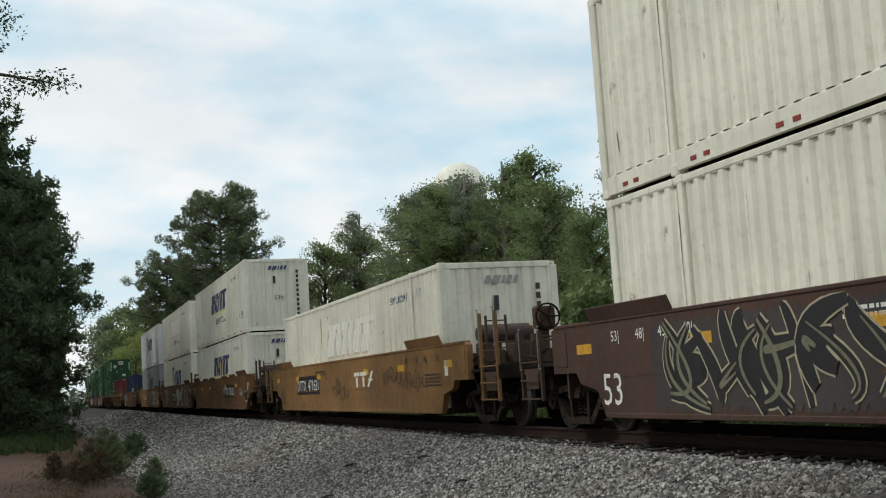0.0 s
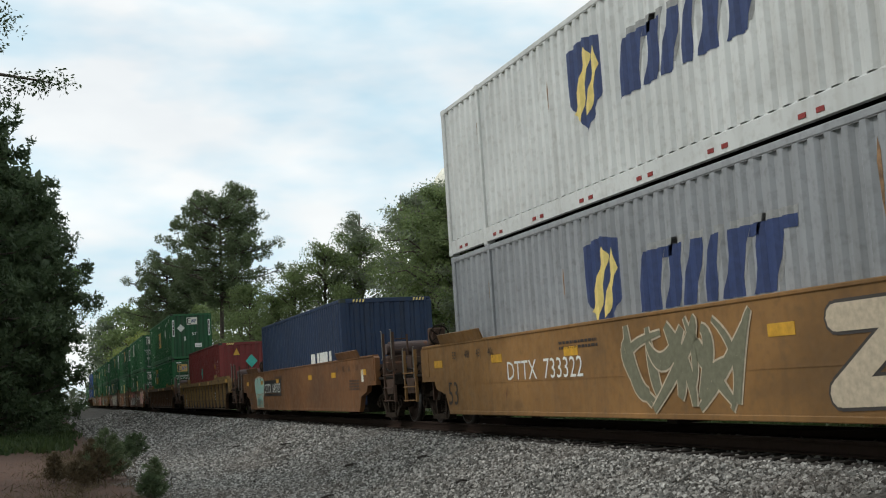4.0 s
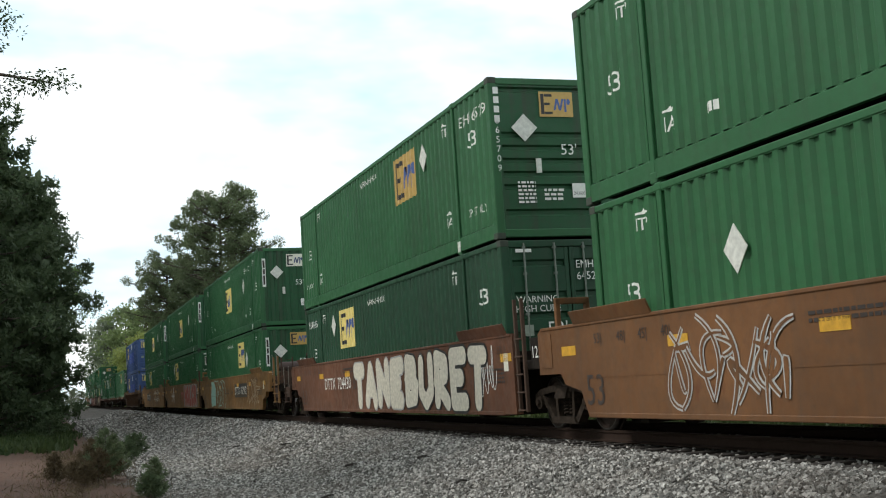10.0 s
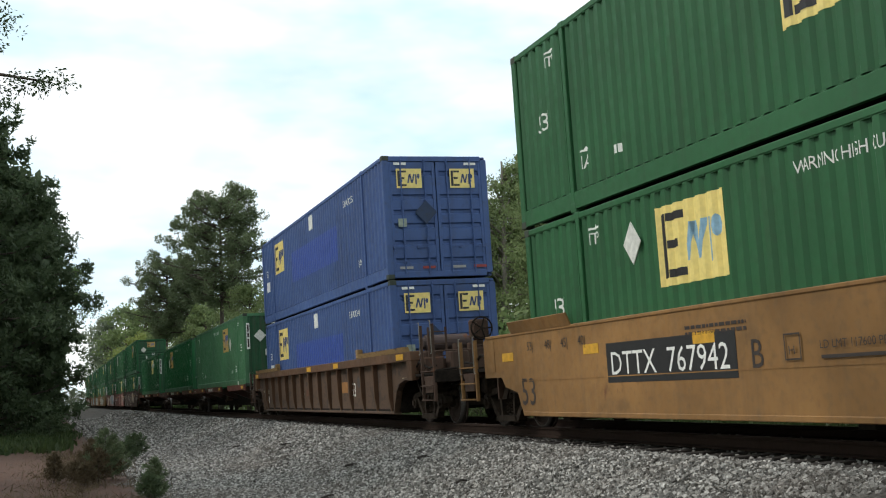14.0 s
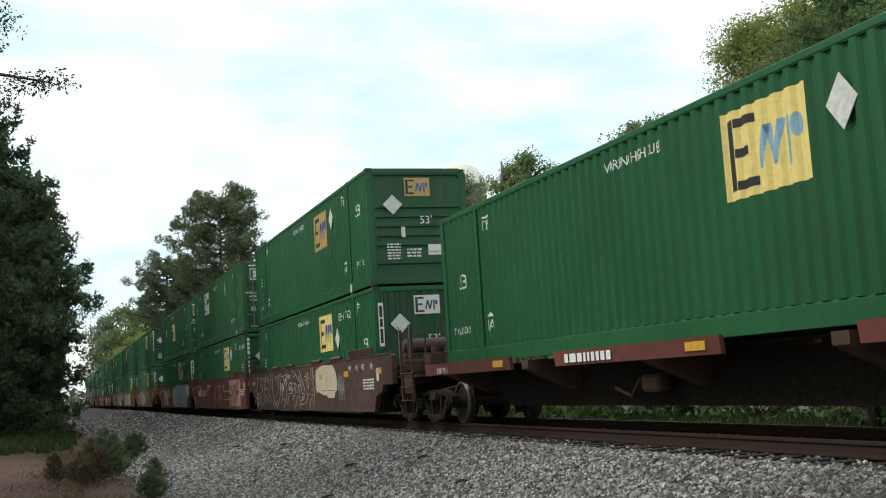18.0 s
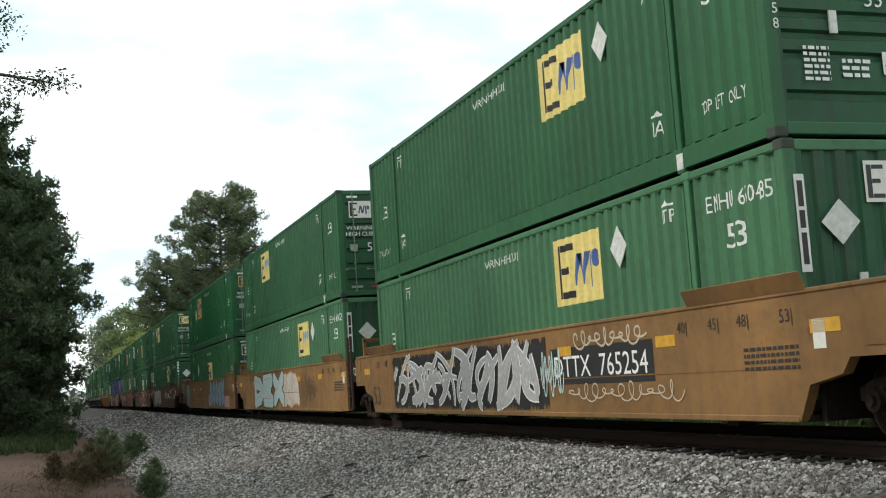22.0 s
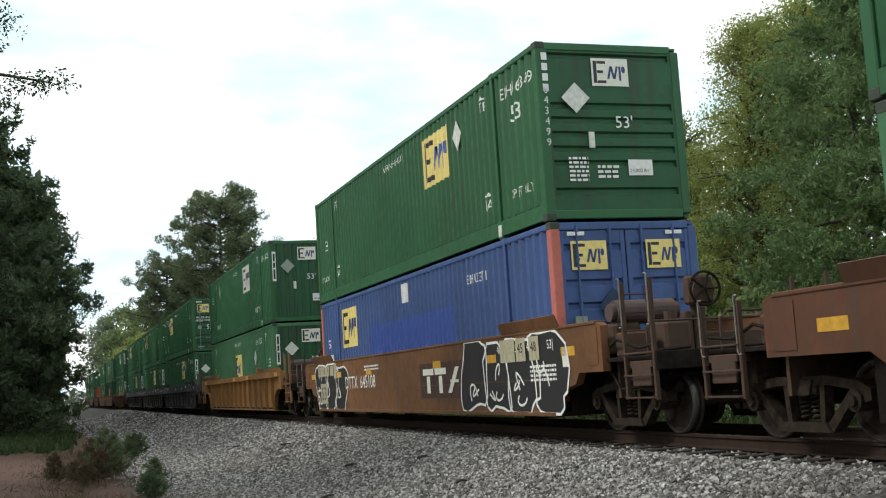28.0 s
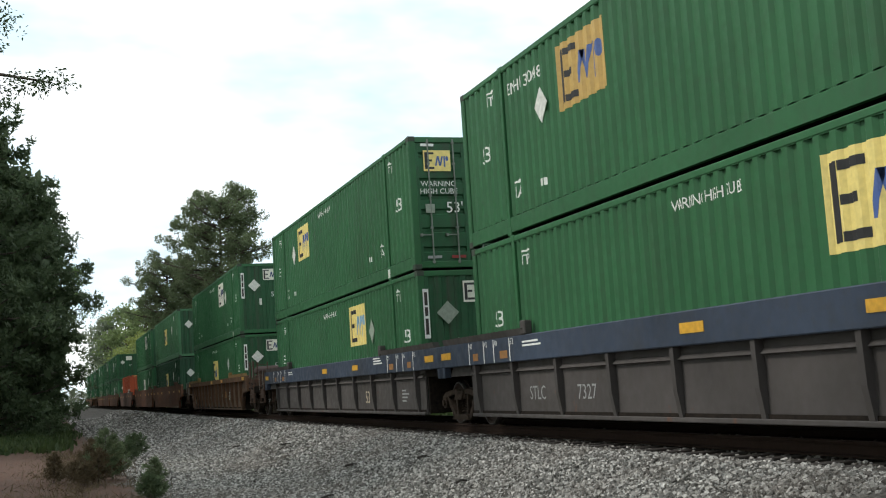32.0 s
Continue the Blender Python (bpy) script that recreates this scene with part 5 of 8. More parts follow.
def scribble(car, seed, y0, y1, line, z0=0.5, z1=1.3, thick=0.03, loops=9, x=SIDE):
    rng = random.Random(seed)
    w, h = abs(y0 - y1), z1 - z0
    pts, q = [], []
    for k in range(loops * 18 + 1):
        t = k / (loops * 18)
        a = t * loops * 2 * math.pi
        pts.append((w * t + 0.5 * w / loops * math.cos(a) * (0.9 + 0.3 * math.sin(t * 23 + seed * 2)), h / 2 + h * 0.45 * math.sin(a) * (0.6 + 0.4 * math.sin(t * 17 + seed))))
    for a, b in zip(pts[:-1], pts[1:]):
        d = Vector((b[0] - a[0], b[1] - a[1])).normalized()
        n = Vector((-d.y, d.x)) * thick / 2
        q.append([(a[0] - n.x, a[1] - n.y), (b[0] - n.x, b[1] - n.y), (b[0] + n.x, b[1] + n.y), (a[0] + n.x, a[1] + n.y)])
    decal(car, "sprayed_tag", 0, layered(q), line, y0, z0, x, "thin sprayed scribble", 0.006)


def well_base(name, label, skin):
    car = tagged(new(name), label, "rail car", "cars of the train")
    part("well_floor", once("well_floor", lambda: Geo().box(-SIDE + 0.1, SIDE - 0.1, -8.3, 8.3, 0.24, 0.31)), BLACK_STEEL, car)
    for k in range(0, 5, 2):
        part("cross_member", once("cross_member", lambda: Geo().box(-SIDE + 0.1, SIDE - 0.1, -0.12, 0.12, 0.18, 0.25)), BLACK_STEEL, car, m=Matrix.Translation((0, -6.8 + 3.4 * k, 0)))
    return car


def smooth_well(spec):
    """A well car with plain sheet sides."""
    skin = spec["skin"]
    car = well_base("well_car", spec["label"], skin)
    turn = pose(0, 0, 0, 0, 0, 180)
    for m in (Matrix(), turn):
        near_side = m is not turn
        cut = not spec["front"]
        wall = part("side_wall", wall_smooth(spec.get("long", False), cut and near_side), skin, car, "weathered steel side sheet", m=m)
        for y in (-7.35, 7.35) if near_side else ():
            part("guide_flap", flap(), skin, wall, m=Matrix.Translation((0, y, 0)))
        for y in spec.get("rolls", ()):
            part("guide_roll", short_flap(), skin, wall, m=Matrix.Translation((0, y, 0)))
        for y in (-8.4 if cut else -8.75, -5.6, -2.6, 2.6, 5.6, 8.75) if near_side else ():
            part("reflector", once("reflector", lambda: Geo().box(-SIDE - 0.006, -SIDE, -0.24, 0.24, 1.14, 1.28)), YELLOW, wall, "yellow reflective strip", m=Matrix.Translation((0, y, 0)))
        for y in ((9.55,) if cut else (-9.55, 9.55)) if near_side else ():
            part("end_plate", once("end_plate", lambda: Geo().box(-SIDE - 0.01, -SIDE, -0.2, 0.2, 0.98, 1.5)), skin, wall, m=Matrix.Translation((0, y, 0)))
    if spec.get("long"):
        part("inner_web", once("inner_web", lambda: Geo().prism([(8.3, 0.26), (8.3, 1.4), (-8.3, 1.4), (-8.3, 0.26)], "x", -SIDE + 0.13, -SIDE + 0.15)), BLACK_STEEL, car, "grimy inner side sheet")
    for s in (-1, 1):
        add_end(car, s, skin, spec["front"] if s < 0 else spec["back"], s < 0, spec.get("near", True))
    if spec.get("truck_front", True):
        add_truck(car, -TRUCK_AT, spec.get("near", True))
    if spec["back"]:
        add_truck(car, TRUCK_AT, spec.get("near", True))
    dark = spec.get("ink", DARK_MARK)
    if not spec.get("near", True):
        return car
    decal(car, "side_number", 0, letters("53", 0.62), dark, 7.1 if spec.get("long") else 8.25, 0.42)
    for y, t in ((7.9, "53"), (7.2, "48"), (6.6, "45"), (6.0, "40"), (-5.9, "40"), (-6.6, "45"), (-7.2, "48"), (-8.0, "53")):
        decal(car, "size_mark", 0, letters(t + "|", 0.2), dark, y, 1.28)
    decal(car, "load_print", 0, once("ldp", lambda: bars(4, 1.0, 0.07)), dark, -7.3, 1.0)
    decal(car, "load_print", 0, once("ldp2", lambda: bars(2, 1.3, 0.075)), dark, 3.0, 1.32)
    decal(car, "label_plate", 0, once("lbl", lambda: flat_poly([rect(0, 0, 0.20, 0.30)])), LOGO_WHITE, -8.30 if not spec["front"] else -8.55, 0.98)
    if spec.get("frame_mark"):
        w = 0.03
        decal(car, "label_frame", 0, once("lblf", lambda: flat_poly([rect(0, 0, 0.62, w), rect(0, 0.42 - w, 0.62, 0.42), rect(0, w, w, 0.42 - w), rect(0.62 - w, w, 0.62, 0.42 - w), rect(0.27, w, 0.27 + w, 0.42 - w)])), MARK_WHITE, spec["frame_mark"] - 8.077, 0.55, SIDE, "white stencilled frame")
        decal(car, "label_frame", 0, once("lblf2", lambda: flat_poly([rect(0.04, 0.04, 0.26, 0.38), rect(0.31, 0.04, 0.58, 0.38)])), BLACK_STEEL, spec["frame_mark"] - 8.077, 0.55, SIDE, "", 0.009)
    if spec.get("plate"):
        num, off, boxed = spec["plate"]
        off -= 8.077
        ink = MARK_WHITE if boxed != 2 else dark
        if boxed == 1:
            decal(car, "number_board", 0, once("nb", lambda: flat_poly([rect(-0.14, -0.11, 3.05, 0.43)])), BLACK, off, 0.83, SIDE, "black number panel", 0.004)
        if skin in (OXIDE, DARK_BROWN):
            decal(car, "number_prefix", 0, once("npre", lambda: flat_poly([rect(0.27 * k, 0, 0.27 * k + 0.19, 0.30) for k in range(4)])), ink, off, 0.84, SIDE, "", 0.008)
            decal(car, "car_number", 0, fitted(num, 1.75, 0.30), ink, off - 1.2, 0.84, SIDE, "", 0.008)
        else:
            decal(car, "car_number", 0, fitted("DTTX  " + num, 2.9, 0.31), ink, off, 0.83, SIDE, "", 0.008)
    if spec.get("letter"):
        decal(car, "unit_letter", 0, letters(spec["letter"][0], 0.46), dark, spec["letter"][1] - 8.077, 0.82)
    for fn in spec.get("art", ()):
        fn(car)
    return car


def chord_marks(car, xs, wide):
    """White load lines, sizes and small plates along a blue top chord."""
    xc = SIDE + 0.02

    def patch(name, a, b, z0, z1, mat, label, x=xc):
        decal(car, name, 0, flat_poly([rect(0, z0, a - b, z1)]).mesh(name), mat, a - 8.077, 0.0, x, label)
    for side in (0, 1):
        for off, text in ((2.02, "53"), (1.29, "48"), (0.81, "45"), (0.06, "40")):
            a = 16.154 - off + 0.02 if side else off
            patch("load_line", a + 0.018, a - 0.018, 1.14, 1.53, MARK_WHITE, "white line across the chord")
            decal(car, "size_mark", 0, fitted(text, 0.13, 0.10), MARK_WHITE, a - 0.04 - 8.077, 1.42, xc)
        for off, w, mat in ((1.72, 0.17, RIB_ORANGE), (0.36, 0.13, RIB_ORANGE)):
            a = 16.154 - off if side else off
            patch("plate", a + w, a - w, 1.20, 1.33, mat, "small orange plate")
    for k, (a, n) in enumerate(((3.2, 3), (13.6, 2))):
        decal(car, "print", 0, flat_poly([rect(0, 0.06 * j, 0.75 - 0.1 * j, 0.06 * j + 0.03) for j in range(n)]).mesh("print"), MARK_WHITE, a - 8.077, 1.36, xc, "small white lettering")
    decal(car, "side_number", 0, letters("53", 0.42), CREAM, 6.15 - 8.077 if wide else 4.6 - 8.077, 0.45, xs)
    decal(car, "print", 0, flat_poly([rect(0, 0.075 * j, 0.3 + 0.1 * (j % 3), 0.075 * j + 0.035) for j in range(4)]).mesh("print"), GREY_MARK, 1.45 - 8.077, 0.48, xs, "small pale lettering")


def rib_plates(car, xs, tag):
    """Worn plates and stencils on the end bays of an old ribbed car."""
    def plate(a, b, z0, z1, mat, label, lift=0.005):
        decal(car, "data_plate", 0, flat_poly([rect(0, z0, a - b, z1)]).mesh("plate"), mat, a - 8.077, 0.0, xs, label, lift)

    def rows(a, b, z0, z1, n, mat, lift=0.008):
        step = (z1 - z0) / n
        decal(car, "print", 0, flat_poly([rect(0, z0 + step * k, (a - b) * (0.75 + 0.25 * ((k * 3) % 2)), z0 + step * (k + 0.45)) for k in range(n)]).mesh("print"), mat, a - 8.077, 0.0, xs, "small worn lettering", lift)
    plate(17.3, 16.75, 0.84, 0.91, STRAW, "pale strip over the truck")
    if tag == "plates":
        plate(17.5, 17.1, 0.94, 1.2, RIB_ORANGE, "orange patch over the truck")
        for a, text in ((16.13, "53"), (15.58, "48")):
            plate(a, a - 0.18, 1.03, 1.2, STRAW, "pale size plate")
            decal(car, "size_mark", 0, fitted(text, 0.14, 0.12), DARK_MARK, a - 8.077 - 0.02, 1.05, xs, "", 0.008)
        decal(car, "painted_frame", 0, flat_poly([rect(0, 0.8, 0.2, 0.83), rect(0, 0.98, 0.2, 1.01), rect(0, 0.83, 0.03, 0.98), rect(0.17, 0.83, 0.2, 0.98)]).mesh("frame"), STRAW, 16.0 - 8.077, 0.0, xs, "pale painted frame")
        scribble(car, 77, 15.66 - 8.077, 15.44 - 8.077, STRAW, 0.83, 1.0, 0.03, 2, xs)
        plate(16.1, 15.87, 0.45, 0.7, MARK_WHITE, "white plate")
        plate(15.8, 15.34, 0.43, 0.66, STRAW, "pale plate with small print")
        rows(15.76, 15.38, 0.46, 0.64, 3, RIB_ORANGE)
        plate(16.11, 15.47, 0.22, 0.40, STRAW, "pale plate with small print")
        rows(16.07, 15.51, 0.25, 0.39, 3, RIB_ORANGE)
    else:
        plate(15.95, 15.83, 0.78, 0.94, STRAW, "pale size plate")
        plate(16.02, 15.8, 0.47, 0.69, MARK_WHITE, "white plate")
        if tag == "script":
            scribble(car, 78, 15.84 - 8.077, 15.32 - 8.077, GREY_MARK, 0.6, 1.15, 0.016, 4, xs)
    plate(4.95, 4.3, 0.72, 1.0, RIB_ORANGE, "faded orange maker's panel")
    plate(1.72, 1.42, 0.78, 1.05, STRAW if tag == "plates" else GREY_BROWN, "pale worn plate")
    plate(0.32, 0.26, 0.6, 0.92, MARK_WHITE, "white streak of paint")
    plate(-0.7, -1.05, 0.93, 1.0, STRAW, "pale strip over the truck")
    scribble(car, 79, 10.2 - 8.077, 9.85 - 8.077, SILVER, 0.6, 0.95, 0.018, 5, xs)


def ribbed_well(spec):
    """A well car with inset side sheets between upright ribs under a heavy top chord."""
    skin, chord = spec["skin"], spec.get("chord", spec["skin"])
    old = skin is RIB_BROWN and "yellow" in spec["label"]
    sheet = RIB_PANEL if skin is RIB_BROWN else skin
    chord = RIB_CHORD if old else chord
    car = well_base("well_car", spec["label"], skin)
    deep = spec.get("deep", 0.20)
    turn = pose(0, 0, 0, 0, 0, 180)
    for m in (Matrix(), turn):
        wall = part("side_wall", wall_ribbed(spec.get("square", False)), sheet, car, "inset steel side sheet", m=m)
        part("top_chord", once(("top_chord", deep), lambda: Geo().box(-SIDE - 0.02, -SIDE + 0.2, -9.90, 9.90, 1.55 - deep, 1.55, 0.015)), chord, car, m=m)
        n = spec.get("ribs", 14)
        for k in range(n):
            y = -7.9 + 15.8 * k / (n - 1)
            part("rib", once("rib", lambda: Geo().prism([(-SIDE + 0.0, 1.38), (-SIDE + 0.13, 1.38), (-SIDE + 0.13, 0.22), (-SIDE + 0.08, 0.22), (-SIDE + 0.02, 0.6)], "y", -0.045, 0.045)), chord if old else skin, wall, m=Matrix.Translation((0, y, 0)))
        for y in (-9.72, 9.72):
            part("end_post", once("end_post", lambda: Geo().box(-SIDE - 0.01, -SIDE + 0.14, -0.17, 0.17, 0.93, 1.52, 0.015)), chord, wall, m=Matrix.Translation((0, y, 0)))
        for y in (-7.45, 7.45):
            part("guide_plate", once("guide_plate", lambda: Geo().prism([(-SIDE - 0.02, 1.55), (-SIDE - 0.05, 1.66), (-SIDE + 0.08, 1.66), (-SIDE + 0.12, 1.55)], "y", -2.0, 2.0).box(-SIDE - 0.04, -SIDE + 0.1, 1.9, 2.1, 1.55, 1.78, 0.02)), RIB_CHORD if skin is RIB_BROWN else skin, wall, m=Matrix.Translation((0, y, 0)) @ (Matrix() if y < 0 else pose(0, 0, 0, 0, 0, 0) @ Matrix.Diagonal((1, -1, 1, 1))))
        for y in (-9.1, -3.1, 0.3, 9.35) if m is not turn else ():
            part("reflector", once(("reflector_c", deep), lambda: Geo().box(-SIDE - 0.028, -SIDE - 0.02, -0.27, 0.27, 1.55 - deep / 2 - 0.065, 1.55 - deep / 2 + 0.065)), YELLOW, wall, "yellow reflective strip", m=Matrix.Translation((0, y, 0)))
    for s in (-1, 1):
        add_end(car, s, skin, spec["front"] if s < 0 else spec["back"], s < 0, spec.get("near", True))
    if spec.get("truck_front", True):
        add_truck(car, -TRUCK_AT, spec.get("near", True))
    if spec["back"]:
        add_truck(car, TRUCK_AT, spec.get("near", True))
    ink = spec.get("ink", MARK_WHITE)
    if not spec.get("near", True):
        return car
    xs = SIDE - 0.12
    if chord is DULL_BLUE:
        chord_marks(car, xs, spec["front"])
    else:
        decal(car, "side_number", 0, letters("53", 0.5), ink, -4.15, 0.62, xs)
    rng = random.Random(spec.get("seed", 1))
    for k in range(spec.get("patches", 6)):
        w, h = rng.uniform(0.3, 0.8), rng.uniform(0.15, 0.4)
        y = -7.9 + 15.8 * (rng.randrange(13) + 0.12) / 13 + w
        decal(car, "overpaint_patch", 0, flat_poly([rect(0, 0, w, h)]).mesh("patch"), rng.choice((GREY_BROWN, RIB_ORANGE, RUST_BROWN)), y, rng.uniform(0.5, 0.9), xs, "overpainted patch", 0.004)
        if k % 2:
            scribble(car, 40 + k + spec.get("seed", 1), y, y - w, rng.choice((SILVER, STRAW)), 0.5, 1.1, 0.016, 4, xs)
    if skin is RIB_BROWN:
        rib_plates(car, xs, spec.get("tag"))
    if spec.get("plate"):
        num, off, boxed = spec["plate"]
        if chord is DULL_BLUE:
            decal(car, "number_prefix", 0, fitted("STLC", 0.62, 0.22), GREY_MARK, off, 0.5, xs, "", 0.008)
            decal(car, "car_number", 0, fitted(num, 0.62, 0.22), GREY_MARK, off - 1.8, 0.5, xs, "", 0.008)
        else:
            decal(car, "car_number", 0, fitted("DTTX " + num, 1.7, 0.24), ink, off, 0.78, xs, "", 0.008)
    for fn in spec.get("art", ()):
        fn(car)
    return car


def spine_car(spec):
    """A skeleton car: one deep centre beam, cross arms and shallow container saddles."""
    skin = spec["skin"]
    car = tagged(new("spine_car"), spec["label"], "rail car", "cars of the train")
    h = spec["half"]
    # Beam coloured near black: the shade under the container is put into its colour.
    part("centre_beam", once(("centre_beam", h), lambda: Geo().prism([(-h, 0.8), (-h, 1.05), (h, 1.05), (h, 0.8), (h - 1.7, 0.8), (h - 2.6, 0.34), (-h + 2.6, 0.34), (-h + 1.7, 0.8)], "x", -0.42, 0.42)), BLACK_STEEL, car)
    for k in range(5):
        y = -h + 1.6 + (2 * h - 3.2) * k / 4
        part("cross_arm", once("cross_arm", lambda: Geo().prism([(-1.35, 1.0), (-1.35, 1.14), (1.35, 1.14), (1.35, 1.0), (0.5, 0.62), (-0.5, 0.62)], "y", -0.14, 0.14)), DARK_BROWN, car, m=Matrix.Translation((0, y, 0)))
    for sx in (-1, 1):
        for y0, y1 in ((-h + 0.6, -h + 5.2), (-2.0, 2.6), (h - 5.2, h - 0.6)):
            pl = part("side_plate", once(("side_plate", round(y1 - y0, 2)), lambda: Geo().prism([(-1.44, 1.0), (-1.46, 1.22), (-1.40, 1.22), (-1.38, 1.0)], "y", 0.0, y1 - y0)), skin, car, m=pose(0, y0, 0) if sx < 0 else pose(0, y1, 0, 0, 0, 180))
            part("reflector", once("reflector_s", lambda: Geo().box(-1.466, -1.455, 0.3, 0.75, 1.06, 1.17)), YELLOW, pl, "yellow reflective strip")
    part("brake_valve", once("spine_valve", lambda: Geo().box(-0.75, -0.5, -0.25, 0.25, 0.55, 0.8, 0.04).tube([(-0.7, 0.3, 0.75), (-0.72, 0.6, 0.5), (-0.7, 1.1, 0.62)], 0.03, 6)), RUSTY, car, "grimy brake valve", m=Matrix.Translation((0, 1.0, 0)))
    if spec.get("truck_front", True):
        add_truck(car, -h)
    if spec["back"]:
        add_truck(car, h)
    for s, c in ((-1, spec["front"]), (1, spec["back"])):
        if c:
            R = Matrix() if s < 0 else pose(0, 0, 0, 0, 0, 180)
            part("coupler", once(("coupler_s", h), lambda: Geo().box(-0.2, 0.2, -h - 1.5, -h, 0.74, 0.98, 0.03).box(-0.24, 0.2, -h - 1.75, -h - 1.4, 0.70, 1.0, 0.05)), TRUCK_STEEL, car, "knuckle coupler", m=R)
            part("platform", once(("platform_s", h), lambda: Geo().box(-1.36, 1.36, -h - 1.2, -h - 0.3, 1.0, 1.06)), DARK_BROWN, car, m=R)
    decal(car, "car_number", 0, once("sp_n", lambda: bars(1, 1.5, 0.14, 0.1)), MARK_WHITE, 2.2, 1.04, 1.462)
    decal(car, "load_text", 0, letters("2-28' OR 1", 0.15), MARK_WHITE, h - 1.4, 1.03, 1.462)
    return car


# ---- the track ----
BED = pose(TRACK_X, 0, 0, 0, -LEAN, 0)
CURVE_FROM, RADIUS = 240.0, 1400.0
SINK = math.sin(math.radians(LEAN))


def along(d):
    """Sideways and forward place and heading of the line at a distance down the track, which bends away far off."""
    a = max(0.0, d - CURVE_FROM) / RADIUS
    return RADIUS * (1 - math.cos(a)), (d if a == 0 else CURVE_FROM + RADIUS * math.sin(a)), a


def bend(y):
    return along(y)[0]


def on_line(d, z):
    x, y, a = along(d)
    return pose(TRACK_X + x, y, 0, 0, 0, -math.degrees(a)) @ pose(0, 0, 0, 0, -LEAN, 0) @ Matrix.Translation((0, 0, z))


def build_track():
    bed = tagged(new("track"), "rusty rails on dark wooden ties in grey ballast", "track", kind="structure")
    bed.matrix_basis = BED
    prof = [(-0.075, -0.17), (0.075, -0.17), (0.075, -0.155), (0.012, -0.135), (0.012, -0.045), (0.037, -0.035), (0.037, -0.006), (0.028, 0.0), (-0.028, 0.0), (-0.037, -0.006), (-0.037, -0.035), (-0.012, -0.045), (-0.012, -0.135), (-0.075, -0.155)]
    for x in (-0.755, 0.755):
        r = part("rail", once("rail", lambda: Geo().loft([[(px + bend(d), along(d)[1], pz - SINK * bend(d)) for px, pz in prof] for d in [-40] + [240 + 25 * k for k in range(28)]])), RAIL_RUST, bed, "rusty steel rail", m=Matrix.Translation((x, 0, 0)))
        part("rail_head", once("rail_head", lambda: Geo().loft([[(px + bend(d), along(d)[1], pz - SINK * bend(d)) for px, pz in ((-0.026, 0.0005), (0.026, 0.0005), (0.026, 0.003), (-0.026, 0.003))] for d in [-40] + [240 + 25 * k for k in range(28)]])), RAIL_HEAD, r, "worn running surface")
    rng = random.Random(3)
    for k in range(170):
        tie = part("tie", once(("tie", k % 5), lambda: Geo().box(-1.40 - 0.04 * (k % 3), 1.30, -0.112, 0.112, -0.37, -0.175 - 0.006 * (k % 2), 0.012)), TIE, bed, m=pose(rng.uniform(-0.04, 0.04), -4 + 0.52 * k, rng.uniform(-0.008, 0.004), 0, 0, rng.uniform(-1, 1)))
        if k < 24:
            for x in (-0.755, 0.755):
                part("tie_plate", once("tie_plate", lambda: Geo().box(-0.17, 0.17, -0.09, 0.09, -0.178, -0.160, 0.004).box(-0.10, -0.08, -0.05, -0.02, -0.165, -0.125).box(0.08, 0.10, 0.02, 0.05, -0.165, -0.125)), RAIL_RUST, tie, m=Matrix.Translation((x, 0, 0)))
    far = Geo()
    for k in range(170, 900):
        y = -4 + 0.52 * k
        far.box(-1.42 + bend(y), 1.3 + bend(y), y - 0.11, y + 0.11, -0.37 - SINK * bend(y), -0.18 - SINK * bend(y))
    tagged(part("ties", far.mesh("ties"), TIE, bed), kind="stuff")


PROFILE = [(-600, -1.0), (-120, -1.1), (-40, -1.12), (-14, -1.14), (-6, -1.16), (-3, -1.17), (-1, -1.19), (0.6, -1.21), (2.1, -1.19), (3.2, -1.17), (4.2, -1.13), (4.9, -1.06), (5.5, -0.84), (6.1, -0.58), (6.7, -0.37), (7.05, -0.275),
           (7.45, -0.262), (8.2, -0.235), (8.9, -0.18), (9.6, -0.15), (10.2, -0.13), (10.5, -0.17), (11.2, -0.5), (12.0, -0.86), (13.5, -0.94), (17, -0.88), (22, -0.72), (30, -0.55), (60, -0.4), (150, -0.2), (700, 0.0)]


def height(x, y):
    x = x - bend(y)
    z = float(np.interp(x, [p[0] for p in PROFILE], [p[1] for p in PROFILE]))
    k = 0.0 if 6.7 < x < 10.6 else 1.0
    return z + k * (0.022 * noise.noise((x * 0.5, y * 0.35, 1.7)) + 0.02 * noise.noise((x * 2.1, y * 2.1, 0.4)))


def build_ground():
    xs = []
    for a, b in zip(PROFILE[:-1], PROFILE[1:]):
        n = 1 if b[0] - a[0] > 20 or a[0] > 60 else max(1, math.ceil((b[0] - a[0]) / 0.7))
        xs += [a[0] + (b[0] - a[0]) * i / n for i in range(n)]
    xs.append(PROFILE[-1][0])
    ys = [-60, -30, -12] + [-4 + 0.7 * i for i in range(90)] + [59 + 2.5 * i for i in range(1, 40)] + [170, 200, 240] + [270 + 30 * i for i in range(22)]
    vs = [(x + bend(y), y, height(x + bend(y), y)) for y in ys for x in xs]
    n = len(xs)
    fs = [(j * n + i, j * n + i + 1, (j + 1) * n + i + 1, (j + 1) * n + i) for j in range(len(ys) - 1) for i in range(n - 1)]
    g = Geo()
    g.v, g.f = vs, fs
    ob = part("ground", g.mesh("ground", True), GROUND, None)
    tagged(ob, "grey ballast bank, red dirt and grass beside the track", "ground", kind="structure")


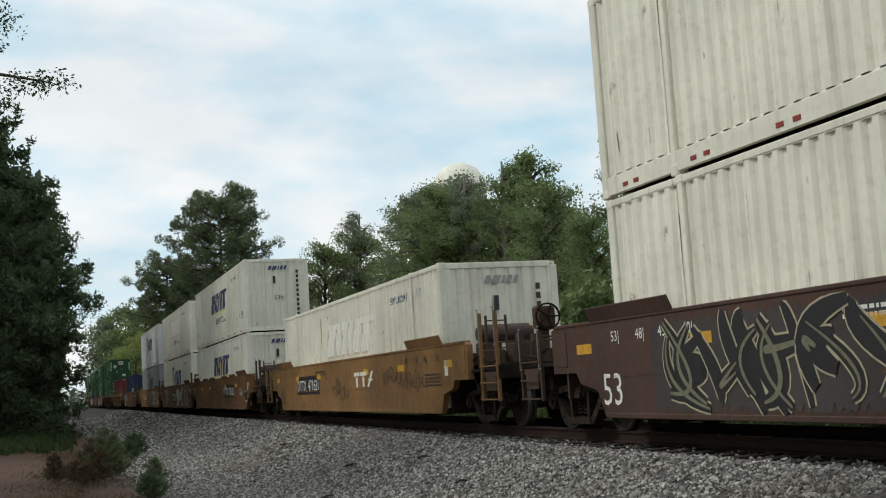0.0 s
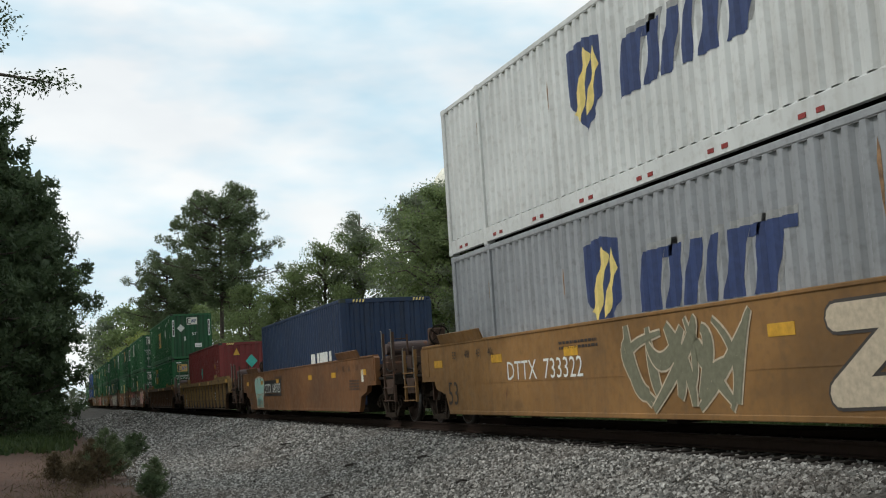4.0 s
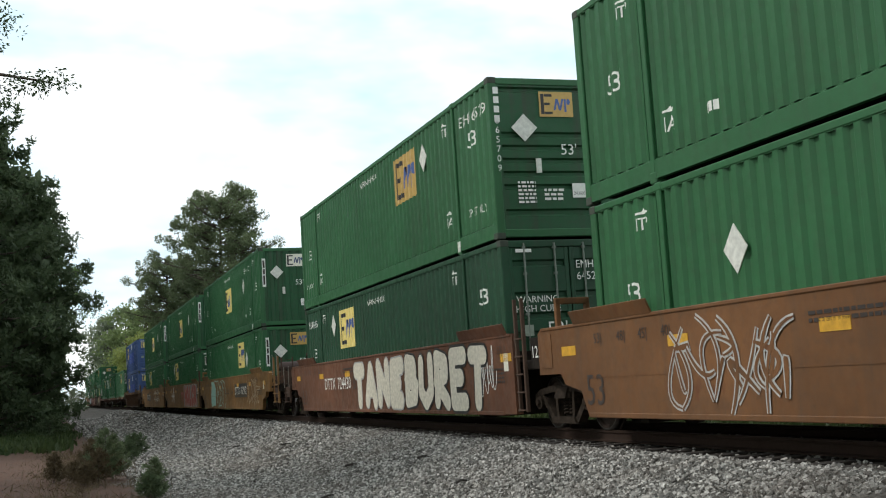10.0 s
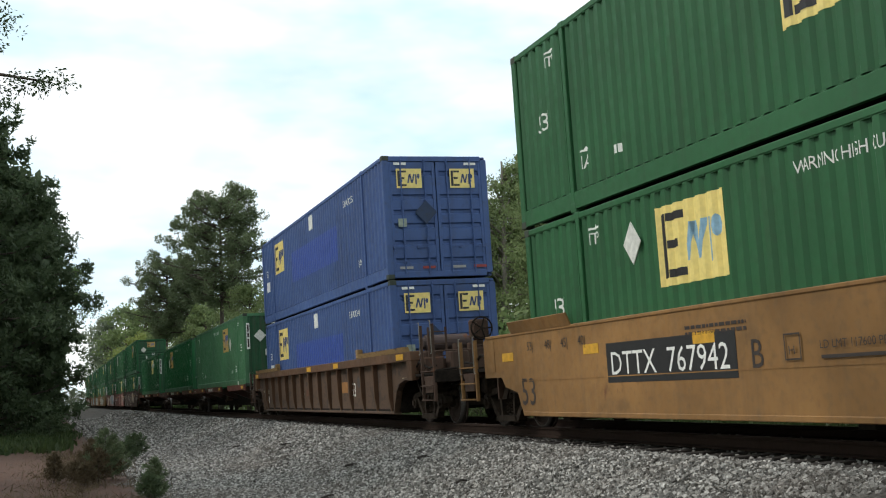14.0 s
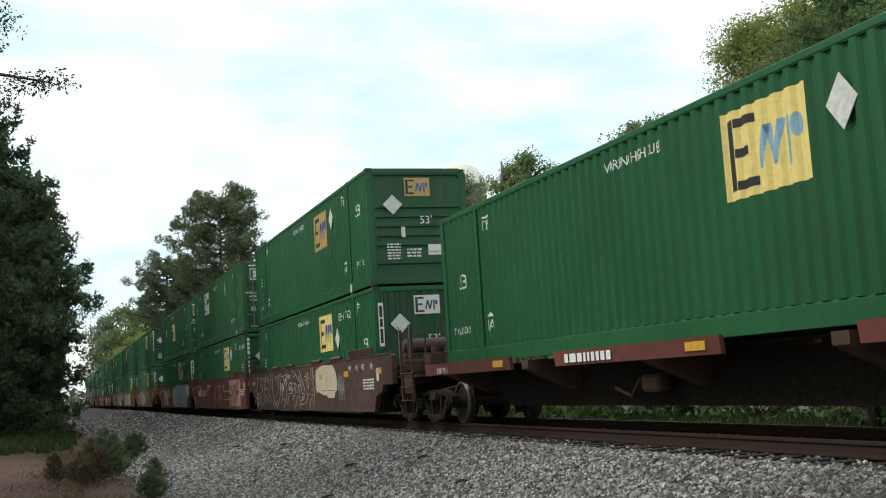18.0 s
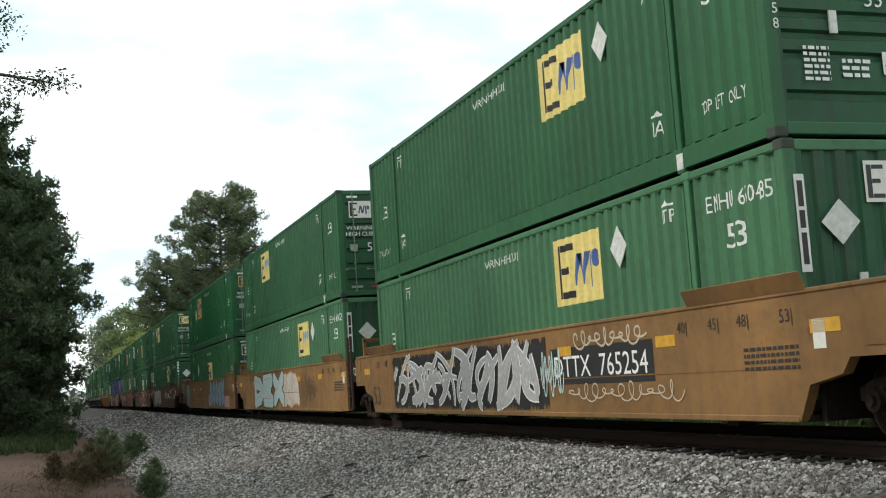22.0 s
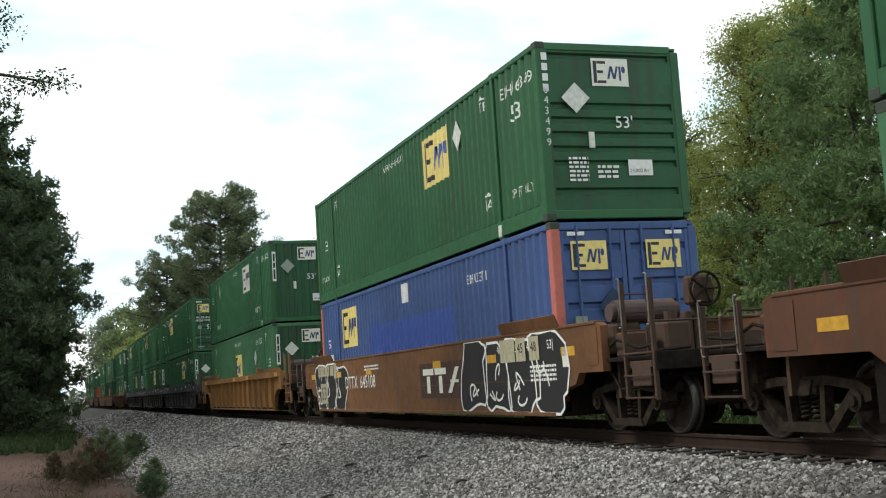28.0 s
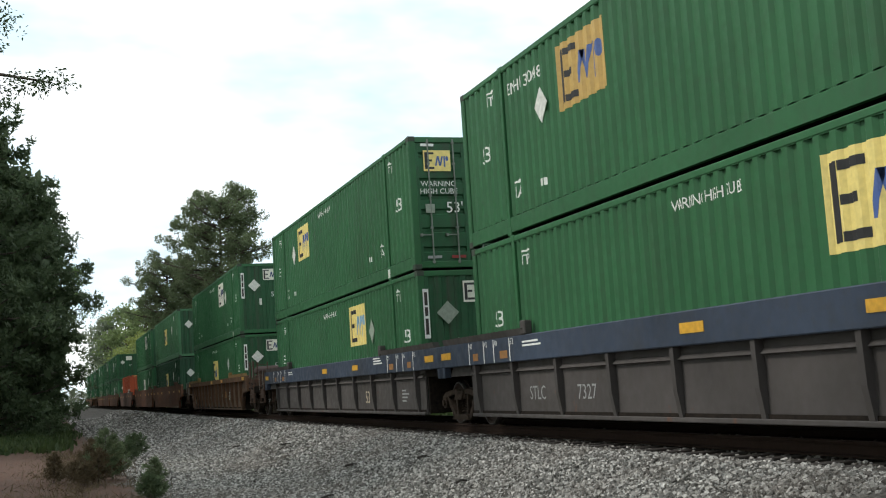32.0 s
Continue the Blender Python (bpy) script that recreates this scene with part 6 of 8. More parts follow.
def build_stones():
    """Loose crushed stone over the near bank."""
    rng = np.random.default_rng(5)
    ico = np.array([(x, y, z) for z in (-1, 1) for y in (-1, 1) for x in (-1, 1)]) * 0.62
    tri = np.array([(0, 2, 3), (0, 3, 1), (4, 5, 7), (4, 7, 6), (0, 1, 5), (0, 5, 4), (2, 6, 7), (2, 7, 3), (0, 4, 6), (0, 6, 2), (1, 3, 7), (1, 7, 5)])
    px, py, size = [], [], []
    for y0, y1, per, s in ((6, 16, 900, 0.0235), (16, 26, 620, 0.0245), (26, 42, 240, 0.032), (42, 70, 75, 0.045), (70, 130, 18, 0.07)):
        x0, x1 = 1.7, 7.36
        n = int((x1 - x0) * (y1 - y0) * per)
        x, y = rng.uniform(x0, x1, n), rng.uniform(y0, y1, n)
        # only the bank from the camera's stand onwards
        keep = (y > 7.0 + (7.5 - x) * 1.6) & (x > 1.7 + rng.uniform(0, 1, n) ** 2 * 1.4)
        px.append(x[keep]); py.append(y[keep]); size.append(rng.uniform(0.7, 1.45, keep.sum()) * s)
    # between the ties and behind the far rail
    n = 9000
    px.append(rng.uniform(7.4, 10.2, n)); py.append(rng.uniform(6, 50, n)); size.append(rng.uniform(0.7, 1.3, n) * 0.03)
    px, py, size = np.concatenate(px), np.concatenate(py), np.concatenate(size)
    n = len(px)
    zz = np.interp(px, [p[0] for p in PROFILE], [p[1] for p in PROFILE])
    bump = np.array([0.0 if 6.7 < a < 10.6 else 0.022 * noise.noise((a * 0.5, b * 0.35, 1.7)) + 0.02 * noise.noise((a * 2.1, b * 2.1, 0.4)) for a, b in zip(px, py)])
    pz = zz + bump + size * rng.uniform(0.0, 0.55, n)
    q = rng.normal(size=(n, 4))
    q /= np.linalg.norm(q, axis=1)[:, None]
    w, x, y, z = q.T
    R = np.stack([np.stack([1 - 2 * (y * y + z * z), 2 * (x * y - z * w), 2 * (x * z + y * w)], -1), np.stack([2 * (x * y + z * w), 1 - 2 * (x * x + z * z), 2 * (y * z - x * w)], -1), np.stack([2 * (x * z - y * w), 2 * (y * z + x * w), 1 - 2 * (x * x + y * y)], -1)], 1)
    shape = ico[None] * rng.uniform(0.6, 1.3, (n, 8, 3)) * rng.uniform(0.65, 1.3, (n, 1, 3))
    v = np.einsum("nij,nkj->nki", R, shape) * size[:, None, None] + np.stack([px, py, pz], -1)[:, None]
    f = tri[None] + 8 * np.arange(n)[:, None, None]
    me = bpy.data.meshes.new("ballast_stones")
    me.vertices.add(8 * n)
    me.vertices.foreach_set("co", v.astype(np.float32).ravel())
    me.loops.add(36 * n)
    me.loops.foreach_set("vertex_index", f.astype(np.int32).ravel())
    me.polygons.add(12 * n)
    me.polygons.foreach_set("loop_start", np.arange(0, 36 * n, 3, dtype=np.int32))
    me.polygons.foreach_set("loop_total", np.full(12 * n, 3, dtype=np.int32))
    me.update(calc_edges=True)
    me.shade_flat()
    tagged(part("ballast_stones", me, STONE, None), "loose grey crushed stone ballast on the bank", "ballast", kind="stuff")


# ---- trees ----
def leaf_cloud(name, pts, dirs, size, rng, long=1.0, wide=0.42):
    """Many small leaf blades: pts are their places, dirs the way each clump points."""
    n = len(pts)
    a = rng.normal(size=(n, 3)) + dirs * 0.8
    a /= np.linalg.norm(a, axis=1)[:, None]
    b = np.cross(a, rng.normal(size=(n, 3)))
    b /= np.linalg.norm(b, axis=1)[:, None] + 1e-9
    s = (size * rng.uniform(0.6, 1.4, n))[:, None]
    v = np.stack([pts - a * s * long * 0.5, pts + b * s * wide, pts + a * s * long * 0.6, pts - b * s * wide], 1)
    me = bpy.data.meshes.new(name)
    me.vertices.add(4 * n)
    me.vertices.foreach_set("co", v.astype(np.float32).ravel())
    me.loops.add(4 * n)
    me.loops.foreach_set("vertex_index", np.arange(4 * n, dtype=np.int32))
    me.polygons.add(n)
    me.polygons.foreach_set("loop_start", np.arange(0, 4 * n, 4, dtype=np.int32))
    me.polygons.foreach_set("loop_total", np.full(n, 4, dtype=np.int32))
    me.update(calc_edges=True)
    return me


def broadleaf(seed, h, spread, base=0.25, leaves=16000, leaf=0.16, lumps=46, filled=True, fill=28, tight=1.0, inner_size=0.085):
    """Meshes of a broadleaf tree: trunk, limbs and crown."""
    rng = np.random.default_rng(seed)
    wood, limbs = Geo(), Geo()
    top = Vector((rng.uniform(-0.4, 0.4), rng.uniform(-0.4, 0.4), h * 0.9))
    trunk = [Vector((0, 0, -0.3)).lerp(top, t) + Vector((0.25 * math.sin(3 * t + seed), 0.25 * math.cos(2.3 * t + seed), 0)) * t for t in np.linspace(0, 1, 9)]
    wood.tube(trunk, h * 0.017, 8, h * 0.003)
    cl_p, cl_d = [], []
    for k in range(lumps):
        t = base + (0.97 - base) * (k + rng.uniform(0, 1)) / lumps
        a = rng.uniform(0, 2 * math.pi)
        wide = spread * (math.sin(math.pi * min(1, (t - base) / (1 - base) * 0.86 + 0.12)) ** 0.7) * rng.uniform(0.45, 1.08)
        o = trunk[0].lerp(top, t)
        e = o + Vector((math.cos(a) * wide, math.sin(a) * wide, rng.uniform(0.0, 0.25) * wide + 0.2))
        mid = o.lerp(e, 0.55) + Vector((0, 0, 0.12 * wide))
        limbs.tube([o - Vector((0, 0, 0.2 * wide)), mid, e], h * 0.0055, 5, h * 0.0012)
        n = max(40, int(leaves / lumps * rng.uniform(0.6, 1.4)))
        r = tight * spread * rng.uniform(0.16, 0.34)
        along = (rng.uniform(0.2, 1.0, n) ** 0.6 * 1.1)[:, None]
        c = np.array(o)[None] * (1 - along) + np.array(e)[None] * along
        d = rng.normal(size=(n, 3)) * np.array((1, 1, 0.7))
        d /= np.linalg.norm(d, axis=1)[:, None]
        cl_p.append(c + d * r * rng.uniform(0.25, 1.05, n)[:, None] ** 0.8)
        cl_d.append(d + np.array((0, 0, -0.5)))
    p, q = np.concatenate(cl_p), np.concatenate(cl_d)
    sub = rng.choice(len(p), len(p) // fill, replace=False)
    axis = np.zeros((len(sub), 3))
    axis[:, 2] = p[sub][:, 2]
    inner = axis + (p[sub] - axis) * rng.uniform(0.25, 0.8, len(sub))[:, None]
    if not filled:
        return wood.mesh("trunk", True), limbs.mesh("limb", True), leaf_cloud("crown", p, q, leaf, rng, 1.2, 0.34)
    return wood.mesh("trunk", True), limbs.mesh("limb", True), joined(leaf_cloud("crown", p, q, leaf, rng), leaf_cloud("inner", inner, q[sub], spread * inner_size, rng))


def pine(seed, h, spread, base=0.45, tufts=420, leaf=0.30, blades=26, wide=0.42, fan=1.5, core=900, inner_size=0.10):
    """Meshes of a pine: a tall trunk, whorled limbs, tufts of needles on the outer half of each limb, a sparse inner crown."""
    rng = np.random.default_rng(seed)
    wood, limbs = Geo(), Geo()
    top = Vector((rng.uniform(-0.3, 0.3), rng.uniform(-0.3, 0.3), h))
    wood.tube([Vector((0, 0, -0.3)).lerp(top, t) for t in np.linspace(0, 1, 8)], h * 0.0135, 8, h * 0.002)
    ps, ds, cs = [], [], []
    n_l = int(40 + h)
    for k in range(n_l):
        t = base + (0.985 - base) * (k + rng.uniform(0, 1)) / n_l
        u = (t - base) / (1 - base)
        wide_l = spread * (0.5 + 0.6 * math.sin(math.pi * min(1.0, u * 0.85 + 0.12))) * rng.uniform(0.6, 1.08) * (1.0 - 0.55 * u ** 2.2)
        a = k * 2.4 + rng.uniform(-0.5, 0.5)
        o = Vector((0, 0, 0)).lerp(top, t)
        e = o + Vector((math.cos(a) * wide_l, math.sin(a) * wide_l, wide_l * rng.uniform(-0.05, 0.38)))
        mid = o.lerp(e, 0.5) - Vector((0, 0, 0.07 * wide_l))
        limbs.tube([o, mid, e], h * 0.004, 5, h * 0.0009)
        for _ in range(max(4, int(tufts / n_l * (0.4 + wide_l / spread)))):
            f = rng.uniform(0.25, 1.0) ** 0.5 * 1.05
            c = np.array(o.lerp(e, f)) + rng.normal(size=3) * np.array((0.32, 0.32, 0.2)) * spread * 0.30
            d = rng.normal(size=(blades, 3)) + np.array((0, 0, 0.35))
            d /= np.linalg.norm(d, axis=1)[:, None]
            ps.append(c + d * leaf * rng.uniform(0.3, fan, blades)[:, None])
            ds.append(d * 2)
        m = core // n_l
        if m:
            f = rng.uniform(0.1, 0.8, m)[:, None]
            cs.append(np.array(o) * (1 - f) + np.array(e) * f + rng.normal(size=(m, 3)) * spread * 0.08)
    out = leaf_cloud("crown", np.concatenate(ps), np.concatenate(ds), leaf, rng, 1.6, wide)
    if cs:
        inner = np.concatenate(cs)
        out = joined(out, leaf_cloud("inner", inner, rng.normal(size=inner.shape), spread * inner_size, rng, 1.2))
    return wood.mesh("trunk", True), limbs.mesh("limb", True), out


def crown_pine(seed, h, spread):
    """Meshes of an old pine: a bare trunk under a wide domed crown of separate needle clumps on forking limbs."""
    rng = np.random.default_rng(seed)
    wood, limbs = Geo(), Geo()
    wood.tube([Vector((0.15 * math.sin(4 * t), 0.1 * math.cos(3 * t), -0.3 + h * 0.96 * t)) for t in np.linspace(0, 1, 9)], h * 0.013, 8, h * 0.004)
    ps, ds = [], []
    for k in range(58):
        u = (k + rng.uniform(0, 1)) / 58
        t = 0.50 + 0.47 * u
        r = spread * (0.55 if u < 0.16 else 1.0) * (1.02 - 0.50 * max(0.0, (u - 0.25) / 0.75) ** 2.4) * rng.uniform(0.5, 1.04)
        a = k * 2.4 + rng.uniform(-0.4, 0.4)
        o = Vector((0, 0, h * t * 0.96))
        e = o + Vector((math.cos(a) * r, math.sin(a) * r, (0.10 + 0.25 * u) * r))
        mid = o.lerp(e, 0.55) + Vector((0, 0, -0.06 * r))
        limbs.tube([o, mid, e], h * 0.0050, 5, h * 0.0012)
        for q in range(rng.integers(5, 10)):
            f = 1.0 if q == 0 else rng.uniform(0.35, 1.0)
            c = np.array(o.lerp(mid, f / 0.55) if f < 0.55 else mid.lerp(e, (f - 0.55) / 0.45)) + rng.normal(size=3) * np.array((0.6, 0.6, 0.55)) * (0 if q == 0 else 1) * spread * 0.17
            limbs.tube([tuple(o.lerp(e, max(0.2, f - 0.15))), tuple(c)], h * 0.0018, 4, h * 0.0008)
            size = rng.uniform(0.42, 0.78)
            n = int(215 * size)
            d = rng.normal(size=(n, 3))
            d /= np.linalg.norm(d, axis=1)[:, None]
            d[:, 2] = d[:, 2] * 0.85 + 0.1
            ps.append(c + d * size * rng.uniform(0.2, 1.0, n)[:, None] ** 0.6)
            ds.append(d * 2.5)
    return wood.mesh("trunk", True), limbs.mesh("limb", True), leaf_cloud("crown", np.concatenate(ps), np.concatenate(ds), 0.19, rng, 1.35, 0.22)


def joined(a, b):
    """Two leaf meshes as one crown."""
    bm = bmesh.new()
    bm.from_mesh(a)
    bm.from_mesh(b)
    bm.to_mesh(a)
    bm.free()
    return a


def plant(meshes, bark, leaf, x, y, turn, scale, name, label, category="tree", group="trees along the line"):
    t = tagged(new(name), label, category, group)
    x += bend(y) if x > TRACK_X else 0.0
    t.matrix_basis = pose(x, y, height(x, y), 0, 0, turn) @ Matrix.Diagonal((scale, scale, scale, 1))
    for n, me, mat in zip(("trunk", "limb", "crown"), meshes, (bark, bark, leaf)):
        part(n, me, mat, t)
    return t


def build_trees():
    near_a = broadleaf(11, 16.4, 3.5, 0.10, 80000, 0.075, 130, True, 6, 0.8, 0.030)
    sprig = broadleaf(44, 18, 1.5, 0.5, 7000, 0.11, 30, False, 28, 0.9)
    bough = broadleaf(41, 13.5, 2.6, 0.43, 36000, 0.062, 70, False, 28, 0.6)
    clump = broadleaf(42, 15, 2.4, 0.50, 9000, 0.13, 26, False)
    slim = broadleaf(43, 14, 2.3, 0.06, 20000, 0.115, 70, True, 12, 1.0, 0.06)
    near_b = broadleaf(12, 15.5, 2.7, 0.22, 17000, 0.11, 34)
    mid_a = broadleaf(13, 16, 4.0, 0.10, 26000, 0.135, 84, True, 40, 0.78)
    mid_b = broadleaf(16, 16, 4.4, 0.10, 26000, 0.135, 78, True, 40, 0.78)
    airy = broadleaf(14, 19, 3.6, 0.20, 17000, 0.13, 60, False, 70, 0.7)
    far_a = broadleaf(17, 16, 5.0, 0.08, 6500, 0.33, 40)
    shrub = broadleaf(15, 4.5, 2.6, 0.03, 2800, 0.19, 30)
    tall = crown_pine(21, 22, 5.6)
    edge_p = pine(22, 12, 2.5, 0.05, 640, 0.11, 26, 0.36, 2.6, 1400)
    edge_w = pine(24, 12, 3.5, 0.05, 1000, 0.11, 26, 0.36, 2.6, 2400)
    edge_q = pine(23, 13, 2.7, 0.05, 640, 0.11, 26, 0.36, 2.6, 1400)
    back_p = pine(26, 13, 2.9, 0.05, 200, 0.26, 20, 0.42, 1.6, 800)
    dark_p = pine(25, 12.5, 3.3, 0.04, 1500, 0.08, 28, 0.28, 2.8, 6000, 0.036)
    B, P = BARK, BARK_PALE
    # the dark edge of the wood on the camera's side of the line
    # These four stand out of view, added to shade the left ground.
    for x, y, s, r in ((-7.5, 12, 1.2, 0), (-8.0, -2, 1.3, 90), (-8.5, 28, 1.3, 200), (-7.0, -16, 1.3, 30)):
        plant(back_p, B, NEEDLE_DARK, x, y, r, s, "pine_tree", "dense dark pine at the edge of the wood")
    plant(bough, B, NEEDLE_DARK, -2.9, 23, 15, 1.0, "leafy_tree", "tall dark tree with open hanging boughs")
    # The tall back_p pines beyond 110 m, mostly hidden, add shade on the train.
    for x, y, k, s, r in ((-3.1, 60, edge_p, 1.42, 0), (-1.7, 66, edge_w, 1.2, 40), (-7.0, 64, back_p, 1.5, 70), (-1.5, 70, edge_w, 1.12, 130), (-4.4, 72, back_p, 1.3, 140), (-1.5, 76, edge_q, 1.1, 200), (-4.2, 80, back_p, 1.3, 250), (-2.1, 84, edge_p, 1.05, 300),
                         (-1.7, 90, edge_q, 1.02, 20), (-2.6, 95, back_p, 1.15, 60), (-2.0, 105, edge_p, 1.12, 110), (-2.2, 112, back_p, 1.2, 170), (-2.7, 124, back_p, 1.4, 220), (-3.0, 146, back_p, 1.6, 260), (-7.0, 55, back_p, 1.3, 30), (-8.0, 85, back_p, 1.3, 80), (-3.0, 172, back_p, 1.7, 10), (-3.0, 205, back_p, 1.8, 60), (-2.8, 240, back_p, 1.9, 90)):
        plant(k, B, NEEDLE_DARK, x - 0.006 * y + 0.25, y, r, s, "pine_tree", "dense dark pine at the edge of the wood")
    # the far side of the line, and hidden shade trees on the camera's side
    for x, y, s, r in ((16.0, 115.7, 1.05, 0), (14.0, 151, 0.93, 60), (18.0, 154.6, 0.88, 120)):
        plant(tall, B, NEEDLE_OLD, x, y, r, s, "pine_tree", "tall pine with a rounded, gappy crown")
    leafy = "broad leafy tree with an uneven crown"
    for x, y, k, m, s, r in ((24.7, 35.6, near_a, LEAF_YELLOW, 1.0, 0), (31.5, 58.0, sprig, LEAF_GREY, 1.01, 0), (33.6, 84.0, sprig, LEAF_GREY, 1.14, 90), (34.2, 81.0, sprig, LEAF_GREY, 1.05, 200), (27.5, 36.6, near_a, LEAF_YELLOW, 1.10, 120), (26.0, 42.0, near_a, LEAF, 0.78, 240), (26.0, 46.8, near_b, LEAF, 0.98, 130),
                            (28.7, 95.8, airy, LEAF_GREY, 1.09, 33), (29.5, 90.3, mid_b, LEAF, 1.26, 12), (30.4, 84.7, mid_a, LEAF_GREY, 1.24, 200), (31.4, 73.6, slim, LEAF, 1.42, 45), (32.1, 67.8, slim, LEAF_GREY, 1.02, 150), (26.4, 101.6, mid_a, LEAF, 1.12, 77), (27.0, 101.5, airy, LEAF_GREY, 1.05, 210), (28.0, 87.4, airy, LEAF_GREY, 1.02, 290), (29.0, 72.4, airy, LEAF, 0.99, 20), (28.0, 62.7, mid_a, LEAF, 0.96, 60), (26.0, 52.3, mid_b, LEAF, 0.70, 100), (24.0, 102.6, mid_a, LEAF, 1.05, 140),
                            (21.0, 103.5, mid_b, LEAF, 0.90, 180), (27.0, 75.2, mid_b, LEAF, 0.98, 220), (30.5, 80.0, mid_a, LEAF, 1.05, 15), (32.0, 92.0, mid_b, LEAF_GREY, 1.1, 75), (31.0, 66.0, mid_a, LEAF, 0.9, 135), (18.0, 110.7, mid_a, LEAF, 0.86, 260), (19.0, 104.1, mid_b, LEAF, 0.75, 300),
                            (12.4, 279, far_a, LEAF_GREY, 1.55, 0), (12.6, 187.5, far_a, LEAF_YELLOW, 0.84, 40), (12.0, 389, far_a, LEAF_GREY, 1.5, 80), (14.0, 233, far_a, LEAF, 1.4, 120), (15.0, 196, far_a, LEAF, 1.17, 160), (16.0, 170, far_a, LEAF, 0.98, 200), (17.5, 138, far_a, LEAF, 0.86, 240), (20.0, 128, far_a, LEAF, 0.95, 280), (13.0, 330, far_a, LEAF_GREY, 1.5, 320),
                            # Tall NEEDLE_DARK trees: added behind the near wood, unseen, to shade the far train.
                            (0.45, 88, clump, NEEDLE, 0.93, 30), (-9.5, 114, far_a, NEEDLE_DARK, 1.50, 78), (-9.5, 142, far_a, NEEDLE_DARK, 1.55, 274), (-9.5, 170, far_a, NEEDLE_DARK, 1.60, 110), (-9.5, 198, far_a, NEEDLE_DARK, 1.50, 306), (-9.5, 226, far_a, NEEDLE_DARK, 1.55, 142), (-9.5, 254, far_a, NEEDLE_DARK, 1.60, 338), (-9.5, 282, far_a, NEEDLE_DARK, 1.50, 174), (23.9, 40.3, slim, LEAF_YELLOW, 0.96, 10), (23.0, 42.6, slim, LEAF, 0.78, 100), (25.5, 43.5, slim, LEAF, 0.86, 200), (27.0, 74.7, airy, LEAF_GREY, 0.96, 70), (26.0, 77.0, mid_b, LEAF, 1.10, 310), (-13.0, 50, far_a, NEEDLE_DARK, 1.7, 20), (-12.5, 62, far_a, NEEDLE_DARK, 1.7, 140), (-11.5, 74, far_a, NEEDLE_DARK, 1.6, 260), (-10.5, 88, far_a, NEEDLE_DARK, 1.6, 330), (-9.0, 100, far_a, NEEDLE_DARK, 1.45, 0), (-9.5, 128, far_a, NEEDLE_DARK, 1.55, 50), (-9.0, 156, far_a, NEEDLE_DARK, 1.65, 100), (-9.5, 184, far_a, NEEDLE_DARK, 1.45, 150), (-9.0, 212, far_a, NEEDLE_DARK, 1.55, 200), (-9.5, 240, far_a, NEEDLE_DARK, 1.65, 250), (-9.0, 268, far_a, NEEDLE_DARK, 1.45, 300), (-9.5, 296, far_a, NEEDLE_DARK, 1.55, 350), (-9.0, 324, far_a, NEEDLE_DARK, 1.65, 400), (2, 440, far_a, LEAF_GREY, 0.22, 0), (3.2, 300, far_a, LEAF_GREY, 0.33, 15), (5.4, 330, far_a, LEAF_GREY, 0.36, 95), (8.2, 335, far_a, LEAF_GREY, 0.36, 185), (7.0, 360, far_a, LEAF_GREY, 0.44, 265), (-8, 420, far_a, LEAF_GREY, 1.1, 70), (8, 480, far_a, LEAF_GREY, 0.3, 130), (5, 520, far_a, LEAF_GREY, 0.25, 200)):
        plant(k, P if k in (near_b, airy) else B, m, x, y, r, s, "leafy_tree", leafy)
    for x, y, s, r in ((20.0, 24.6, 1.0, 0), (21.0, 23.0, 1.08, 80), (19.0, 19.5, 0.95, 200), (24.5, 29.5, 1.25, 160)):
        plant(dark_p, B, NEEDLE, x, y, r, s, "pine_tree", "dense green pine behind the track")
    rng = random.Random(8)
    for k in range(34):
        y = 17 + k * 4.4
        x = 21.5 + rng.uniform(-0.5, 4.0) - max(0, (y - 80) * 0.095)
        plant(shrub, B, rng.choice((LEAF, LEAF, LEAF_GREY, NEEDLE)), x, y, rng.uniform(0, 360), rng.uniform(0.8, 1.45), "shrub", "tangled green undergrowth behind the track", "shrub", "undergrowth")
    for k in range(26):
        y = 58 + 3.6 * k
        off = rng.uniform(0.3, 3.8)
        x = 0.0115 * y - off
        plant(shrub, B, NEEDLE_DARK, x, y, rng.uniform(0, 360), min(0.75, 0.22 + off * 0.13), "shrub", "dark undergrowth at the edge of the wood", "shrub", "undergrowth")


def seedling(seed, h, wide, needles, long=0.13):
    """A young pine: a stem, rising side shoots and brushes of thin needles."""
    rng = np.random.default_rng(seed)
    g, twigs = Geo(), Geo()
    g.tube([(0, 0, -0.05), (0.02, 0.01, h * 0.5), (0, 0, h)], 0.014, 6, 0.005)
    ps, ds = [], []
    n_s = 16
    for k in range(n_s + 1):
        t = 0.03 + 0.89 * k / n_s
        a = k * 2.4
        r = wide * (1.05 - 0.75 * t) * rng.uniform(0.7, 1.15)
        o = np.array((0, 0, h * t))
        e = o + np.array((math.cos(a) * r, math.sin(a) * r, 0.55 * r + 0.03)) if k < n_s else np.array((0, 0, h * 1.03))
        twigs.tube([tuple(o), tuple(e)], 0.006, 4, 0.003)
        n = needles // n_s
        f = rng.uniform(0.15, 1.0, n)[:, None]
        d = rng.normal(size=(n, 3)) * 0.8 + (e - o) / (np.linalg.norm(e - o) + 1e-6) * 1.1
        d /= np.linalg.norm(d, axis=1)[:, None]
        ps.append(o * (1 - f) + e * f + d * long * 0.45)
        ds.append(d * 4)
    return g.mesh("trunk"), twigs.mesh("limb"), leaf_cloud("crown", np.concatenate(ps), np.concatenate(ds), long, rng, 1.0, 0.055)


